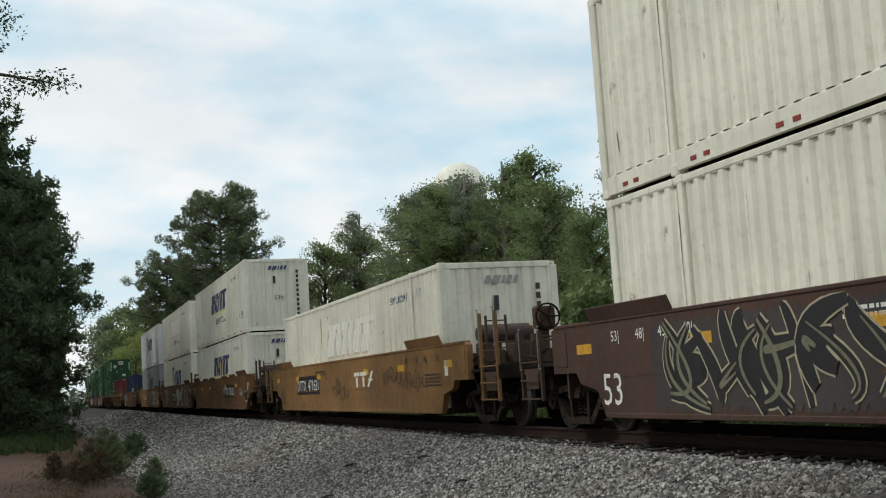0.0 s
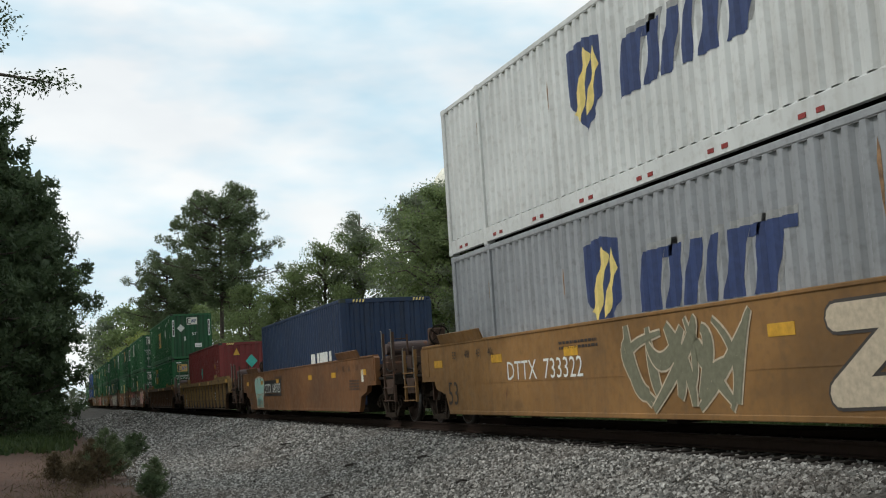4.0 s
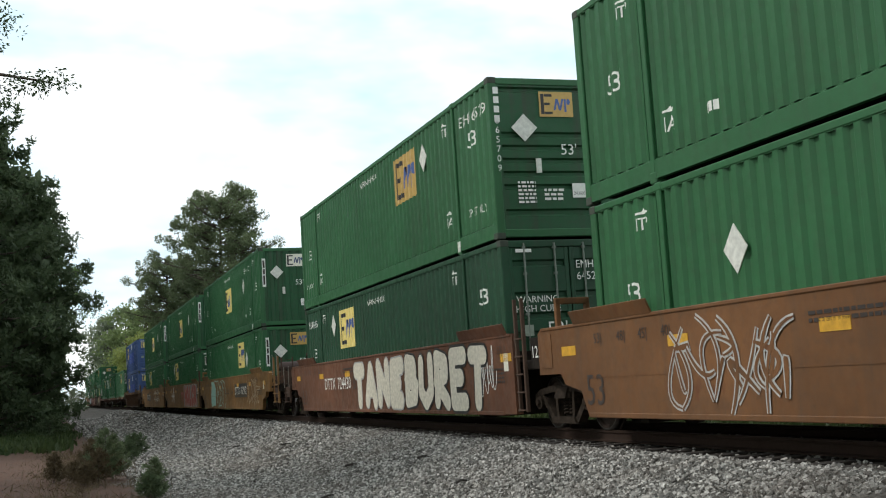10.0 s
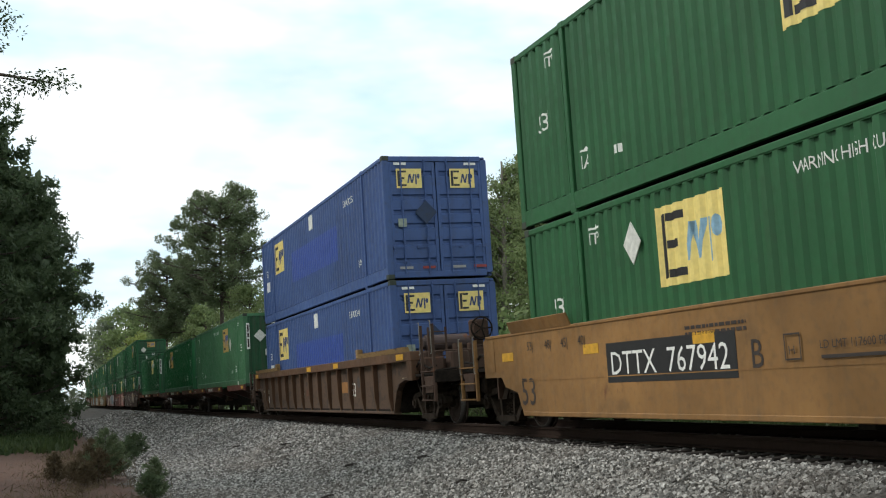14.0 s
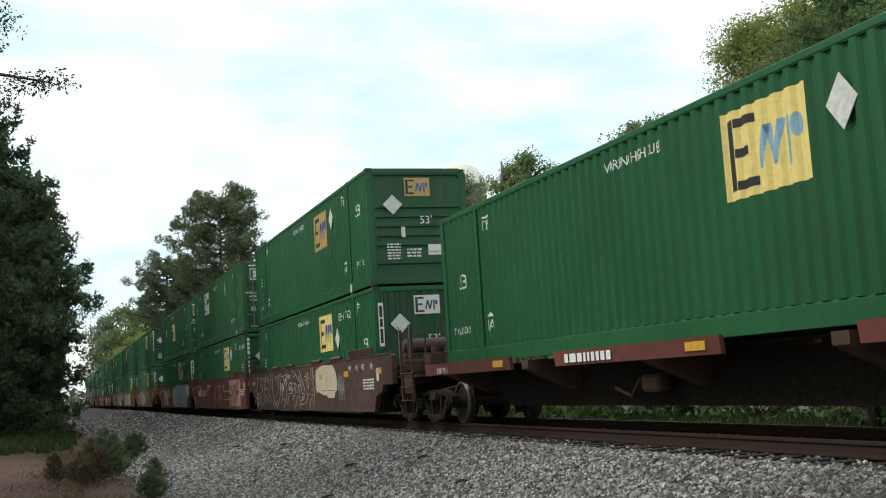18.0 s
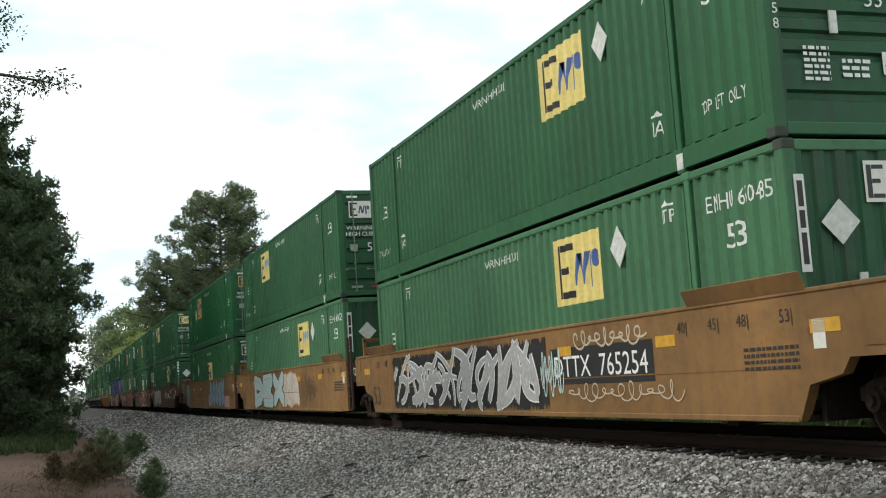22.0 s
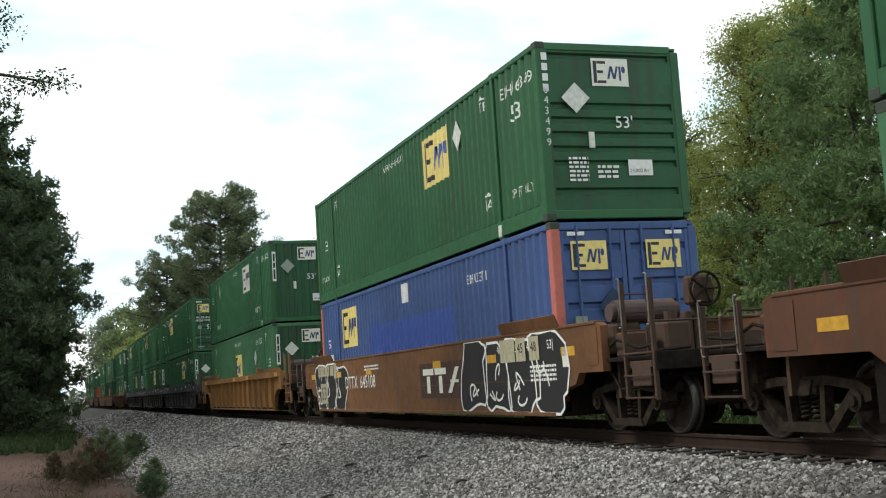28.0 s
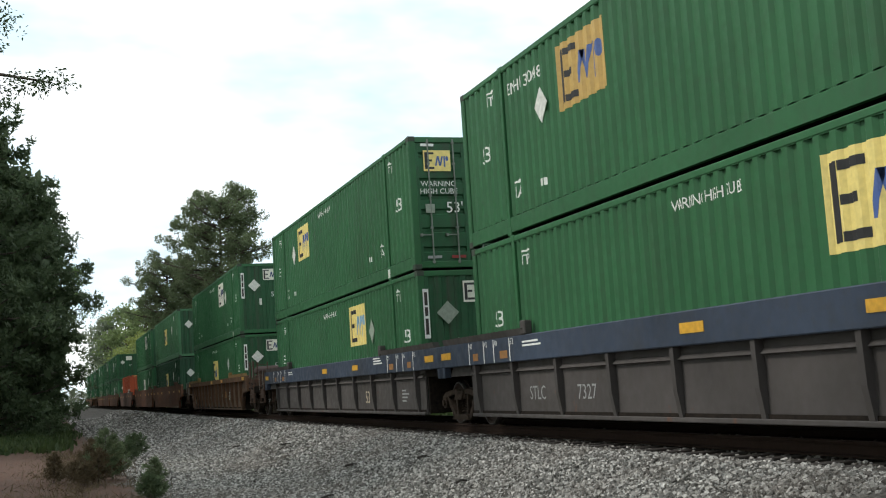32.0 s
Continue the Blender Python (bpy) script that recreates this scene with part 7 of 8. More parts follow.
def build_weeds():
    a, b, c = seedling(31, 1.05, 0.48, 2600), seedling(32, 0.75, 0.30, 1500), seedling(33, 0.55, 0.42, 1700)
    for x, y, k, m, s in ((1.21, 27.4, a, NEEDLE_OLD, 1.05), (0.92, 28.3, b, DRY, 1.15), (1.05, 27.0, b, DRY, 0.95), (2.45, 36.7, c, NEEDLE_DARK, 1.25), (2.15, 35.5, c, NEEDLE_DARK, 1.0), (0.11, 27.8, b, DRY, 0.85), (1.83, 21.9, b, NEEDLE_OLD, 0.9), (1.70, 21.2, c, NEEDLE_DARK, 0.8),
                          (1.55, 29.6, a, NEEDLE_OLD, 0.8), (0.55, 27.4, c, DRY, 0.8), (0.75, 26.6, c, DRY, 0.8), (1.4, 28.0, c, DRY, 0.9), (0.2, 28.6, c, DRY, 0.6)):
        plant(k, BARK, m, x, y, x * 177 % 360, s, "young_pine" if m is not DRY else "dry_weed", "dark green pine seedling on the dirt" if m is not DRY else "dry brown weed on the dirt", "weed", "weeds by the ballast")
    rng = np.random.default_rng(6)
    n = 26000
    y = np.concatenate([rng.triangular(43, 66, 100, n // 2), rng.uniform(8, 90, n // 2)])
    x = np.concatenate([0.0115 * y[:n // 2] - 0.4 - rng.exponential(1.6, n // 2) + rng.normal(0, 0.45, n // 2), rng.uniform(12.5, 26, n // 2)])
    z = np.interp(x, [p[0] for p in PROFILE], [p[1] for p in PROFILE])
    p = np.stack([x, y, z + 0.12], -1)
    me = leaf_cloud("grass", p, np.tile(np.array((0, 0, 3.0)), (n, 1)), 0.16, rng, 2.4)
    tagged(part("grass", me, GRASS, None), "long green grass beside the line", "grass", kind="stuff")


def build_litter():
    """Dry stalks and dead grass on the dirt."""
    rng = np.random.default_rng(9)
    n = 5200
    y = rng.uniform(20, 44, n)
    x = rng.normal(0.7, 0.75, n) + (y - 28) * 0.02
    clump = np.array([noise.noise((a * 1.3, b * 0.8, 5.0)) for a, b in zip(x, y)]) > -0.05
    x, y = x[clump], y[clump]
    z = np.interp(x, [p[0] for p in PROFILE], [p[1] for p in PROFILE])
    p = np.stack([x, y, z + rng.uniform(0.0, 0.16, len(x)) ** 1.2], -1)
    me = leaf_cloud("dry_grass", p, np.tile(np.array((0, 0, 1.3)), (len(x), 1)), 0.15, rng, 1.5, 0.045)
    tagged(part("dry_grass", me, DRY, None), "dry brown stalks and dead grass on red dirt", "grass", kind="stuff")


def build_sticks():
    """Dark weathered sticks and scraps of tie lying on the ballast."""
    for k, (x, y, r, n) in enumerate(((5.6, 22.0, 35, 0.5), (5.2, 26.5, 70, 0.35), (5.9, 30.0, 20, 0.45), (4.4, 19.0, 55, 0.6), (4.9, 16.5, 60, 0.5), (5.7, 16.0, 40, 0.35), (4.0, 24.0, 80, 0.4), (5.4, 35.0, 30, 0.5), (3.4, 18.0, 50, 0.5), (6.2, 19.4, 25, 0.3))):
        g = Geo().tube([(-n / 2, 0, 0.03), (-n * 0.1, 0.02 * (k % 3 - 1), 0.055), (n / 2, 0, 0.035)], 0.022, 6, 0.012)
        ob = part("stick", g.mesh("stick"), TIE, None, m=pose(x, y, height(x, y) + 0.015, 0, 0, r))
        tagged(ob, "dark weathered stick lying on the ballast", "stick", "sticks on the ballast")


def build_tank():
    """A pale water tower far beyond the trees."""
    t = tagged(new("water_tower"), "pale water tower rising behind the trees", "water tower")
    t.matrix_basis = pose(71.0, 196.7, -1) @ Matrix.Diagonal((0.78, 0.78, 1.01, 1))
    n = 32
    prof = [(1.6, 30.5), (3.2, 32.0), (5.4, 34.5), (6.4, 37.0), (6.5, 38.6), (5.9, 40.6), (4.2, 42.4), (2.0, 43.3), (0.4, 43.5)]
    g = Geo().loft([[(r * math.cos(2 * math.pi * i / n), r * math.sin(2 * math.pi * i / n), z) for i in range(n)] for r, z in prof])
    part("tank", g.mesh("tank", True), WHITE, t)
    part("pedestal", Geo().cyl("z", (0, 0), 2.4, 0, 31, 24, 1.6).mesh("pedestal", True), WHITE, t)


# ---- the train ----
def GB(front="v", logo_at=8.1, col="Y", fl="W", skin=None, fid="", ident="", **kw):
    """A green container's particulars."""
    skin = skin or GREEN
    tone = {GREEN: "green", GREEN_DARK: "dark green", GREEN_FADED: "faded light green", GREEN_BRIGHT: "bright green"}[skin]
    end = {"v": "corrugated end", "h": "ribbed end", "d": "double doors"}[front]
    d = dict(name="container", label=tone + " corrugated steel container with " + end, skin=skin, front=front, logo=(logo_at, col), flogo=fl, fid=fid, id=ident)
    d.update(kw)
    return d


def WB(lg="blue", skin=None, ident="", **kw):
    skin = skin or WHITE
    d = dict(name="container", label={WHITE: "off-white", WHITE_COOL: "pale grey-white", GREY_BOX: "grey"}[skin] + " corrugated container with rust stains", skin=skin, front="v", style="white", logo=lg, id=ident)
    d.update(kw)
    return d


def BB(fid="", col="D", post=None):
    return dict(name="container", label="blue corrugated container with yellow panels on its doors", skin=BLUE, frame=post or BLUE, front="d", style="blue", logo=(13.1, col, 1.75), flogo=col, fid=fid, rods=BLUE)


def art_fill(seed, a, b, fill, line, n, **kw):
    return lambda car: graffiti(car, seed, a - 8.077, b - 8.077, fill, line, n, **kw)


def art_wild(seed, a, b, wash, fill, line, n, **kw):
    return lambda car: wildstyle(car, seed, a - 8.077, b - 8.077, wash, fill, line, n, **kw)


def art_word(text, a, b, fill, line, **kw):
    return lambda car: sprayed(car, text, a - 8.077, b - 8.077, fill, line, **kw)


def art_maker(a, b, z0, z1, back, front):
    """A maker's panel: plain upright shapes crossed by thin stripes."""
    def draw(car):
        w, h = a - b, z1 - z0
        if back:
            decal(car, "maker_panel", 0, flat_poly([rect(0, 0, w, h)]).mesh("panel"), back, a - 8.077, z0, SIDE, "painted maker's panel", 0.004)
        shapes = [rect(w * (0.08 + 0.29 * k), h * 0.66, w * (0.34 + 0.29 * k), h * 0.84) for k in range(2)] + [rect(w * (0.17 + 0.29 * k), h * 0.14, w * (0.25 + 0.29 * k), h * 0.62) for k in range(2)]
        shapes += [[(w * 0.66, h * 0.14), (w * 0.74, h * 0.14), (w * 0.92, h * 0.84), (w * 0.84, h * 0.84)], rect(w * 0.72, h * 0.42, w * 0.90, h * 0.50)]
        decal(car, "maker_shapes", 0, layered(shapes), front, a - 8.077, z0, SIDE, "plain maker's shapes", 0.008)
    return draw


def art_eye(a, b, pale, dark):
    """A sprayed eye: a pale oval with a dark rim and a dark iris."""
    def draw(car):
        w = a - b
        oval = [(w * 0.5 + w * 0.5 * math.cos(k * 0.2618), 0.62 + 0.62 * math.sin(k * 0.2618)) for k in range(24)]
        rim = decal(car, "spray_outline", 0, flat_poly([oval]).mesh("rim"), dark, a - 8.077, 0.28, SIDE, "sprayed dark oval", 0.006)
        part("spray_shape", flat_poly([[(w * 0.5 + (p - w * 0.5) * 0.88, 0.62 + (q - 0.62) * 0.92) for p, q in oval]]).mesh("eye"), pale, rim, "sprayed pale oval", m=Matrix.Translation((0, 0, 0.004)))
        part("spray_glint", flat_poly([[(w * 0.95, 0.30), (w * 0.95, 0.92), (w * 0.80, 1.02), (w * 0.70, 0.80), (w * 0.52, 1.02), (w * 0.34, 0.70), (w * 0.38, 0.34), (w * 0.66, 0.18)]]).mesh("iris"), dark, rim, "sprayed dark iris", m=Matrix.Translation((0, 0, 0.008)))
    return draw


def art_flames(a, b, pale, dark):
    """Sprayed wavy tongues running forward from the eye."""
    def draw(car):
        w = a - b
        for k in range(6):
            n = w * (0.72 + 0.28 * ((k * 2) % 3) / 2)
            path = [(n * t, 0.16 + 0.20 * k + 0.075 * math.sin(t * 8 + k * 1.3) + 0.06 * (k - 2) * t * t) for t in [j / 14 for j in range(15)]]
            hold = decal(car, "spray_outline", 0, layered(banded([path], 0.085)), pale, a - 8.077, 0.30, SIDE, "sprayed pale wave", 0.005 + 0.002 * (k % 2))
            part("spray_shape", layered(banded([path[:-1]], 0.042)), dark, hold, "sprayed dark wave", m=Matrix.Translation((0, 0, 0.005)))
    return draw


def art_tag(seed, a, b, line, **kw):
    return lambda car: scribble(car, seed, a - 8.077, b - 8.077, line, **kw)


def art_arrow(a, mat):
    shape = [(0.0, 0.50), (0.42, 1.05), (0.20, 1.02), (0.16, 1.48), (-0.10, 1.46), (-0.14, 1.03), (-0.36, 1.03)]
    return lambda car: decal(car, "painted_arrow", 0, flat_poly([shape]).mesh("arrow"), mat, a - 8.077, 0.0, SIDE, "white painted arrow", 0.006)


def art_rect(a, b, z0, z1, mat, label, lift=0.004):
    return lambda car: decal(car, "painted_patch", 0, flat_poly([rect(0, z0, a - b, z1)]).mesh("patch"), mat, a - 8.077, 0.0, SIDE, label, lift)


def art_frame(a, b, z0, z1, mat):
    w, e = a - b, 0.018
    return lambda car: decal(car, "label_frame", 0, flat_poly([rect(0, z0, w, z0 + e), rect(0, z1 - e, w, z1), rect(0, z0 + e, e, z1 - e), rect(w - e, z0 + e, w, z1 - e)]).mesh("frame"), mat, a - 8.077, 0.0, SIDE, "stencilled frame", 0.02)


def art_text(text, a, b, z, high, mat, lift=0.024):
    return lambda car: decal(car, "size_mark", 0, fitted(text, a - b, high), mat, a - 8.077, z, SIDE, "", lift)


def SW(skin, front, back, label, **kw):
    return dict(make=smooth_well, skin=skin, front=front, back=back, label=label, **kw)


def RW(skin, front, back, label, **kw):
    return dict(make=ribbed_well, skin=skin, front=front, back=back, label=label, **kw)


ORANGE_L, BROWN_L = "weathered orange-brown smooth-sided well car", "rust-brown smooth-sided well car"
TAN_L, OX_L = "tan-orange smooth-sided well car", "oxide-red smooth-sided well car with spray paint"
RIB_L, BLUE_L = "dusty brown ribbed well car", "grey ribbed well car with a dull blue top chord"
ROLLS = (-4.6, -2.2, 1.8, 4.2)

# middle of the car at the clip's start along the track, the car, lower and upper container
TRAIN = [
    (6.28, SW(DARK_BROWN, True, True, "dark brown well car covered in pale spray paint", ink=MARK_WHITE, art=(art_wild(1, 14.6, 1.2, GREY_BROWN, BLACK, STRAW, 14, glint=OLIVE, bold=1.2), art_tag(2, 1.6, 0.2, STRAW, loops=3))), WB("faded"), WB("faded")),
    (29.82, SW(TAN_ORANGE, True, True, TAN_L, plate=("471631", 13.66, 1), art=(art_tag(3, 9.0, 7.4, DARK_MARK, z0=0.5, z1=1.15, thick=0.03, loops=4), art_maker(6.8, 4.6, 0.78, 1.3, None, LOGO_WHITE), art_tag(4, 4.0, 2.6, DARK_MARK, z0=0.85, z1=1.3, loops=4), art_tag(84, 2.6, 0.8, DARK_MARK, z0=0.65, z1=1.2, thick=0.02, loops=8))), WB("faded", ident="100967"), None),
    (53.65, SW(ORANGE_BROWN, True, False, ORANGE_L, plate=("733322", 6.0, 1), letter=("B", 6.95), frame_mark=0.25, rolls=ROLLS, art=(art_tag(5, 11.0, 7.4, RUST_BROWN, loops=6, thick=0.04), art_tag(6, 1.65, 0.75, MARK_WHITE, z0=0.72, z1=1.12, thick=0.02, loops=5))), WB("blue", ident="948186"), WB("blue", ident="949418")),
    (73.03, SW(ORANGE_BROWN, False, False, ORANGE_L, art=(art_word("TY", 13.9, 11.9, GREY_MARK, GREY_BROWN, seed=7, fat=0.15), art_maker(9.45, 7.05, 0.55, 1.2, DARK_BROWN, CREAM_PALE), art_fill(8, 6.85, 5.5, CREAM_PALE, DARK_MARK, 2), art_fill(9, 5.4, 4.45, CREAM, DARK_MARK, 1, z0=0.6, z1=1.35), art_eye(4.45, 2.75, CREAM, BLACK), art_flames(2.85, 0.25, CREAM, BLACK))), WB("shield", WHITE, ident="974573"), WB("faded", ident="101701")),
    (92.60, SW(TAN_ORANGE, False, True, TAN_L, plate=("733322", 13.2, 0), art=(art_wild(86, 9.3, 6.0, None, OLIVE, CREAM, 3, bold=0.9), art_word("ZEAL", 4.8, -0.6, CREAM, GREY_BROWN, fat=0.14))), WB("shield", GREY_BOX), WB("shield", WHITE_COOL)),
    (115.90, SW(ORANGE_BROWN, True, True, ORANGE_L, plate=("645923", 13.1, 1), art=(art_fill(12, 15.0, 13.4, MINT, CREAM, 1, z0=0.3, z1=1.5), art_fill(57, 14.7, 13.5, MINT, CREAM, 1, z0=0.28, z1=0.8))), dict(name="container", label="dark blue corrugated sea container in a well", skin=NAVY, L=12.192, style="sea", sticker=0), None),
    (139.45, RW(RIB_BROWN, True, True, "brown ribbed well car with yellow reflectors", seed=4, patches=3, tag="plates"), dict(name="container", label="maroon corrugated sea container with teal stickers", skin=MAROON, L=12.192, style="sea"), None),
    (163.06, RW(RIB_BROWN, True, True, RIB_L, seed=6, patches=3, tag="script", plate=("645011", 5.6, 0)), GB("d", 11.1, "O", "O", GREEN_BRIGHT, "300811", diamond=12.6), GB("v", 8.05, "O", "W", GREEN, "", "237078", diamond=4.6)),
    (186.68, SW(RUST_BROWN, True, False, BROWN_L, plate=("724430", 6.15, 0), art=(art_word("LYKAS", 14.4, 8.8, SILVER, DARK_MARK, z0=0.30, z1=1.54, fat=0.20, edge=0.04, top=REDDISH, glint=MARK_WHITE), art_wild(87, 8.7, 6.7, None, RUST_BROWN, CREAM_PALE, 4, bold=0.25), art_word("PUMZ", 3.8, 2.5, None, CREAM_PALE, z0=0.30, z1=0.82, edge=0.02), art_fill(15, 2.8, -0.1, PINKISH, CREAM, 3, z0=0.5, z1=1.52))), GB("d", 8.1, "Y", "W", GREEN, "261551", diamond=12.3), GB("d", 11.4, "W", "W", GREEN, "645091", diamond=5.6, placard=0)),
    (206.08, SW(ORANGE_BROWN, False, False, ORANGE_L, art=(art_wild(79, 14.1, 11.4, None, ORANGE_BROWN, SILVER, 4, bold=0.3), art_maker(9.7, 7.2, 0.5, 1.25, TAN_ORANGE, REDDISH), art_tag(88, 9.4, 7.2, SILVER, z0=0.3, z1=0.5, loops=9, thick=0.02), art_fill(17, 5.75, 3.2, None, MARK_WHITE, 4))), GB("d", 8.0, "Y", "O", GREEN, diamond=12.5), GB("v", 5.2, "O", "W", GREEN, diamond=3.9)),
    (225.73, SW(RUST_BROWN, False, True, BROWN_L, plate=("724430", 13.25, 0), letter=("B", 10.1), art=(art_word("TANE", 10.0, 5.7, CREAM_PALE, GREY_MARK, z0=0.28, z1=1.5, fat=0.19, seed=4), art_word("BURET", 5.65, 0.6, CREAM_PALE, BLACK, z0=0.26, z1=1.56, fat=0.17, edge=0.05, seed=5), art_tag(62, 1.0, 0.2, MARK_WHITE, z0=0.5, z1=1.5, loops=6, thick=0.02))), GB("d", 10.6, "Y", "", GREEN_DARK, "645267", diamond=12.2), GB("h", 5.2, "O", "O", GREEN, "665709", "", diamond=3.9)),
    (249.40, SW(TAN_ORANGE, True, False, TAN_L, plate=("767942", 6.2, 1), letter=("A", 7.15), art=(art_fill(63, 13.6, 12.3, MINT, MINT, 1), art_fill(64, 12.5, 9.0, None, MINT, 4, z0=0.28, z1=1.54), art_text("LD LMT 117600 PER UNIT", 9.2, 7.75, 0.98, 0.085, DARK_MARK), art_rect(9.2, 7.9, 0.88, 0.915, DARK_MARK, "line of small dark lettering", 0.02), art_text("H", 7.34, 7.24, 0.94, 0.09, DARK_MARK), art_frame(7.42, 7.14, 0.88, 1.16, DARK_MARK), art_wild(89, 3.0, 0.1, None, TAN_ORANGE, CREAM, 3, bold=0.35))), GB("v", 5.2, "Y", "O", GREEN, "", "", diamond=3.9), GB("v", 8.1, "Y", "W", GREEN, "261802", diamond=4.6)),
    (268.78, SW(TAN_ORANGE, False, False, TAN_L, letter=("C", 9.75), art=(art_arrow(12.0, MARK_WHITE), art_tag(64, 13.5, 12.4, MARK_WHITE, loops=5, z0=0.55, z1=1.4), art_maker(7.8, 5.95, 0.5, 1.25, None, REDDISH), art_word("HOLCR", 5.9, 0.3, SALMON, CREAM_PALE, z0=0.26, z1=1.56, fat=0.20, edge=0.05, seed=9), art_rect(6.3, 0.0, 0.30, 1.50, GREY_MARK, "hazy grey spray paint background"))), GB("d", 10.6, "Y", "W", GREEN, diamond=12.4), GB("v", 8.1, "Y", "W", GREEN, diamond=4.6)),
    (288.20, SW(TAN_ORANGE, False, True, TAN_L, plate=("767942", 13.06, 1), letter=("B", 9.75), art=(art_text("H", 9.02, 8.92, 0.94, 0.09, DARK_MARK), art_frame(9.1, 8.82, 0.88, 1.16, DARK_MARK), art_text("LD LMT 117600 PER UNIT", 8.5, 7.1, 0.98, 0.085, DARK_MARK), art_rect(8.5, 7.3, 0.88, 0.915, DARK_MARK, "line of small dark lettering", 0.02), art_tag(21, 7.0, 2.9, MARK_WHITE, z0=1.10, z1=1.48, loops=17, thick=0.03), art_tag(22, 6.9, 2.9, MARK_WHITE, z0=0.62, z1=1.06, loops=16, thick=0.03))), GB("d", 11.2, "C", "C", GREEN, diamond=12.3), GB("v", 8.1, "Y", "W", GREEN, diamond=4.6)),
    (312.30, RW(RIB_BROWN, True, True, RIB_L, seed=9, patches=3), BB("203644"), BB("204257")),
    (333.35, dict(make=spine_car, skin=OXIDE, front=True, back=False, half=9.2, label="brown skeleton car carrying one container"), GB("v", 6.2, "O", "W", GREEN_FADED), None),
    (351.45, dict(make=spine_car, skin=OXIDE, front=False, back=False, half=9.2, label="brown skeleton car carrying one container"), GB("d", 11.4, "O", "O", GREEN_BRIGHT, diamond=12.9), None),
    (372.14, dict(make=spine_car, skin=OXIDE, front=False, back=True, half=9.6, label="brown skeleton car carrying one container"), GB("v", 5.9, "C", "Y", GREEN_BRIGHT, "", "648947", diamond=4.3), None),
    (393.48, SW(DARK_BROWN, True, False, "dark brown well car covered in pale spray paint", plate=("253259", 11.7, 0), letter=("B", 9.0), ink=MARK_WHITE, rolls=ROLLS, art=(art_wild(23, 16.6, 6.3, None, DARK_BROWN, CREAM_PALE, 10, bold=0.7), art_fill(24, 5.9, 3.7, CREAM, CREAM, 2, z0=0.62, z1=1.5), art_tag(66, 3.5, 2.7, GREY_MARK, thick=0.02))), GB("v", 5.15, "Y", "W", GREEN_BRIGHT, "", "276123", diamond=4.1), GB("h", 5.3, "O", "O", GREEN_BRIGHT, diamond=4.0)),
    (412.93, SW(OXIDE, False, False, OX_L, plate=("253259", 14.6, 0), ink=MARK_WHITE, letter=("C", 11.3), art=(art_wild(25, 9.0, 6.2, None, OXIDE, PINKISH, 3, bold=0.3), art_word("L", 5.8, 3.7, OXIDE, CREAM, z0=0.6, z1=1.3, fat=0.16, edge=0.03), art_wild(90, 3.7, 0.8, PINKISH, OXIDE, CREAM, 3, bold=0.5))), GB("h", 5.6, "C", "", GREEN, "646866", diamond=4.1, low53=True), GB("d", 11.5, "W", "W", GREEN, diamond=4.3)),
    (432.48, SW(OXIDE, False, True, OX_L, plate=("253259", 12.8, 0), ink=MARK_WHITE, letter=("A", 9.05), art=(art_wild(81, 14.2, 11.3, None, CREAM, CREAM_PALE, 3, bold=0.7), art_rect(8.2, 6.4, 0.35, 1.4, REDDISH, "red sprayed ground"), art_fill(68, 8.2, 6.5, CREAM_PALE, REDDISH, 2), art_rect(7.0, 0.5, 0.30, 1.50, REDDISH, "red sprayed ground"), art_word("STAN", 6.9, 0.6, TEAL, MARK_WHITE, z0=0.26, z1=1.58, fat=0.24, edge=0.05, top=STEEL_BLUE, glint=MARK_WHITE, seed=3), art_fill(91, 0.5, -0.6, MARK_WHITE, PINKISH, 1, z0=0.9, z1=1.5))), GB("v", 5.5, "O", "O", GREEN_BRIGHT, "", "301275", diamond=4.1), GB("d", 8.2, "Y", "Y", GREEN, diamond=12.2)),
    (456.71, SW(TAN_ORANGE, True, False, TAN_L, plate=("765254", 5.85, 1), art=(art_wild(28, 14.4, 6.3, BLACK, SILVER, MARK_WHITE, 8, bold=0.75), art_tag(74, 6.4, 5.6, MINT_PALE), art_tag(69, 5.1, 3.0, CREAM, z0=1.2, z1=1.5), art_tag(92, 5.4, 2.2, CREAM, z0=0.45, z1=0.75, thick=0.02, loops=12))), GB("v", 5.3, "Y", "W", GREEN_FADED, "", "650485", diamond=4.0), GB("h", 5.3, "Y", "Y", GREEN, "642558", diamond=4.0)),
    (476.26, SW(TAN_ORANGE, False, False, TAN_L, rolls=(), art=(art_word("DEX", 13.7, 7.9, MINT_PALE, BLACK, z0=0.26, z1=1.56, fat=0.24, edge=0.045, glint=PINKISH, seed=8), art_fill(75, 8.3, 5.6, CREAM_PALE, PINKISH, 3), art_tag(70, 4.5, 3.0, DARK_MARK, thick=0.02))), GB("v", 5.3, "C", "", GREEN_FADED, "", "650502", diamond=4.0), GB("d", 11.1, "C", "W", GREEN, bare=True)),
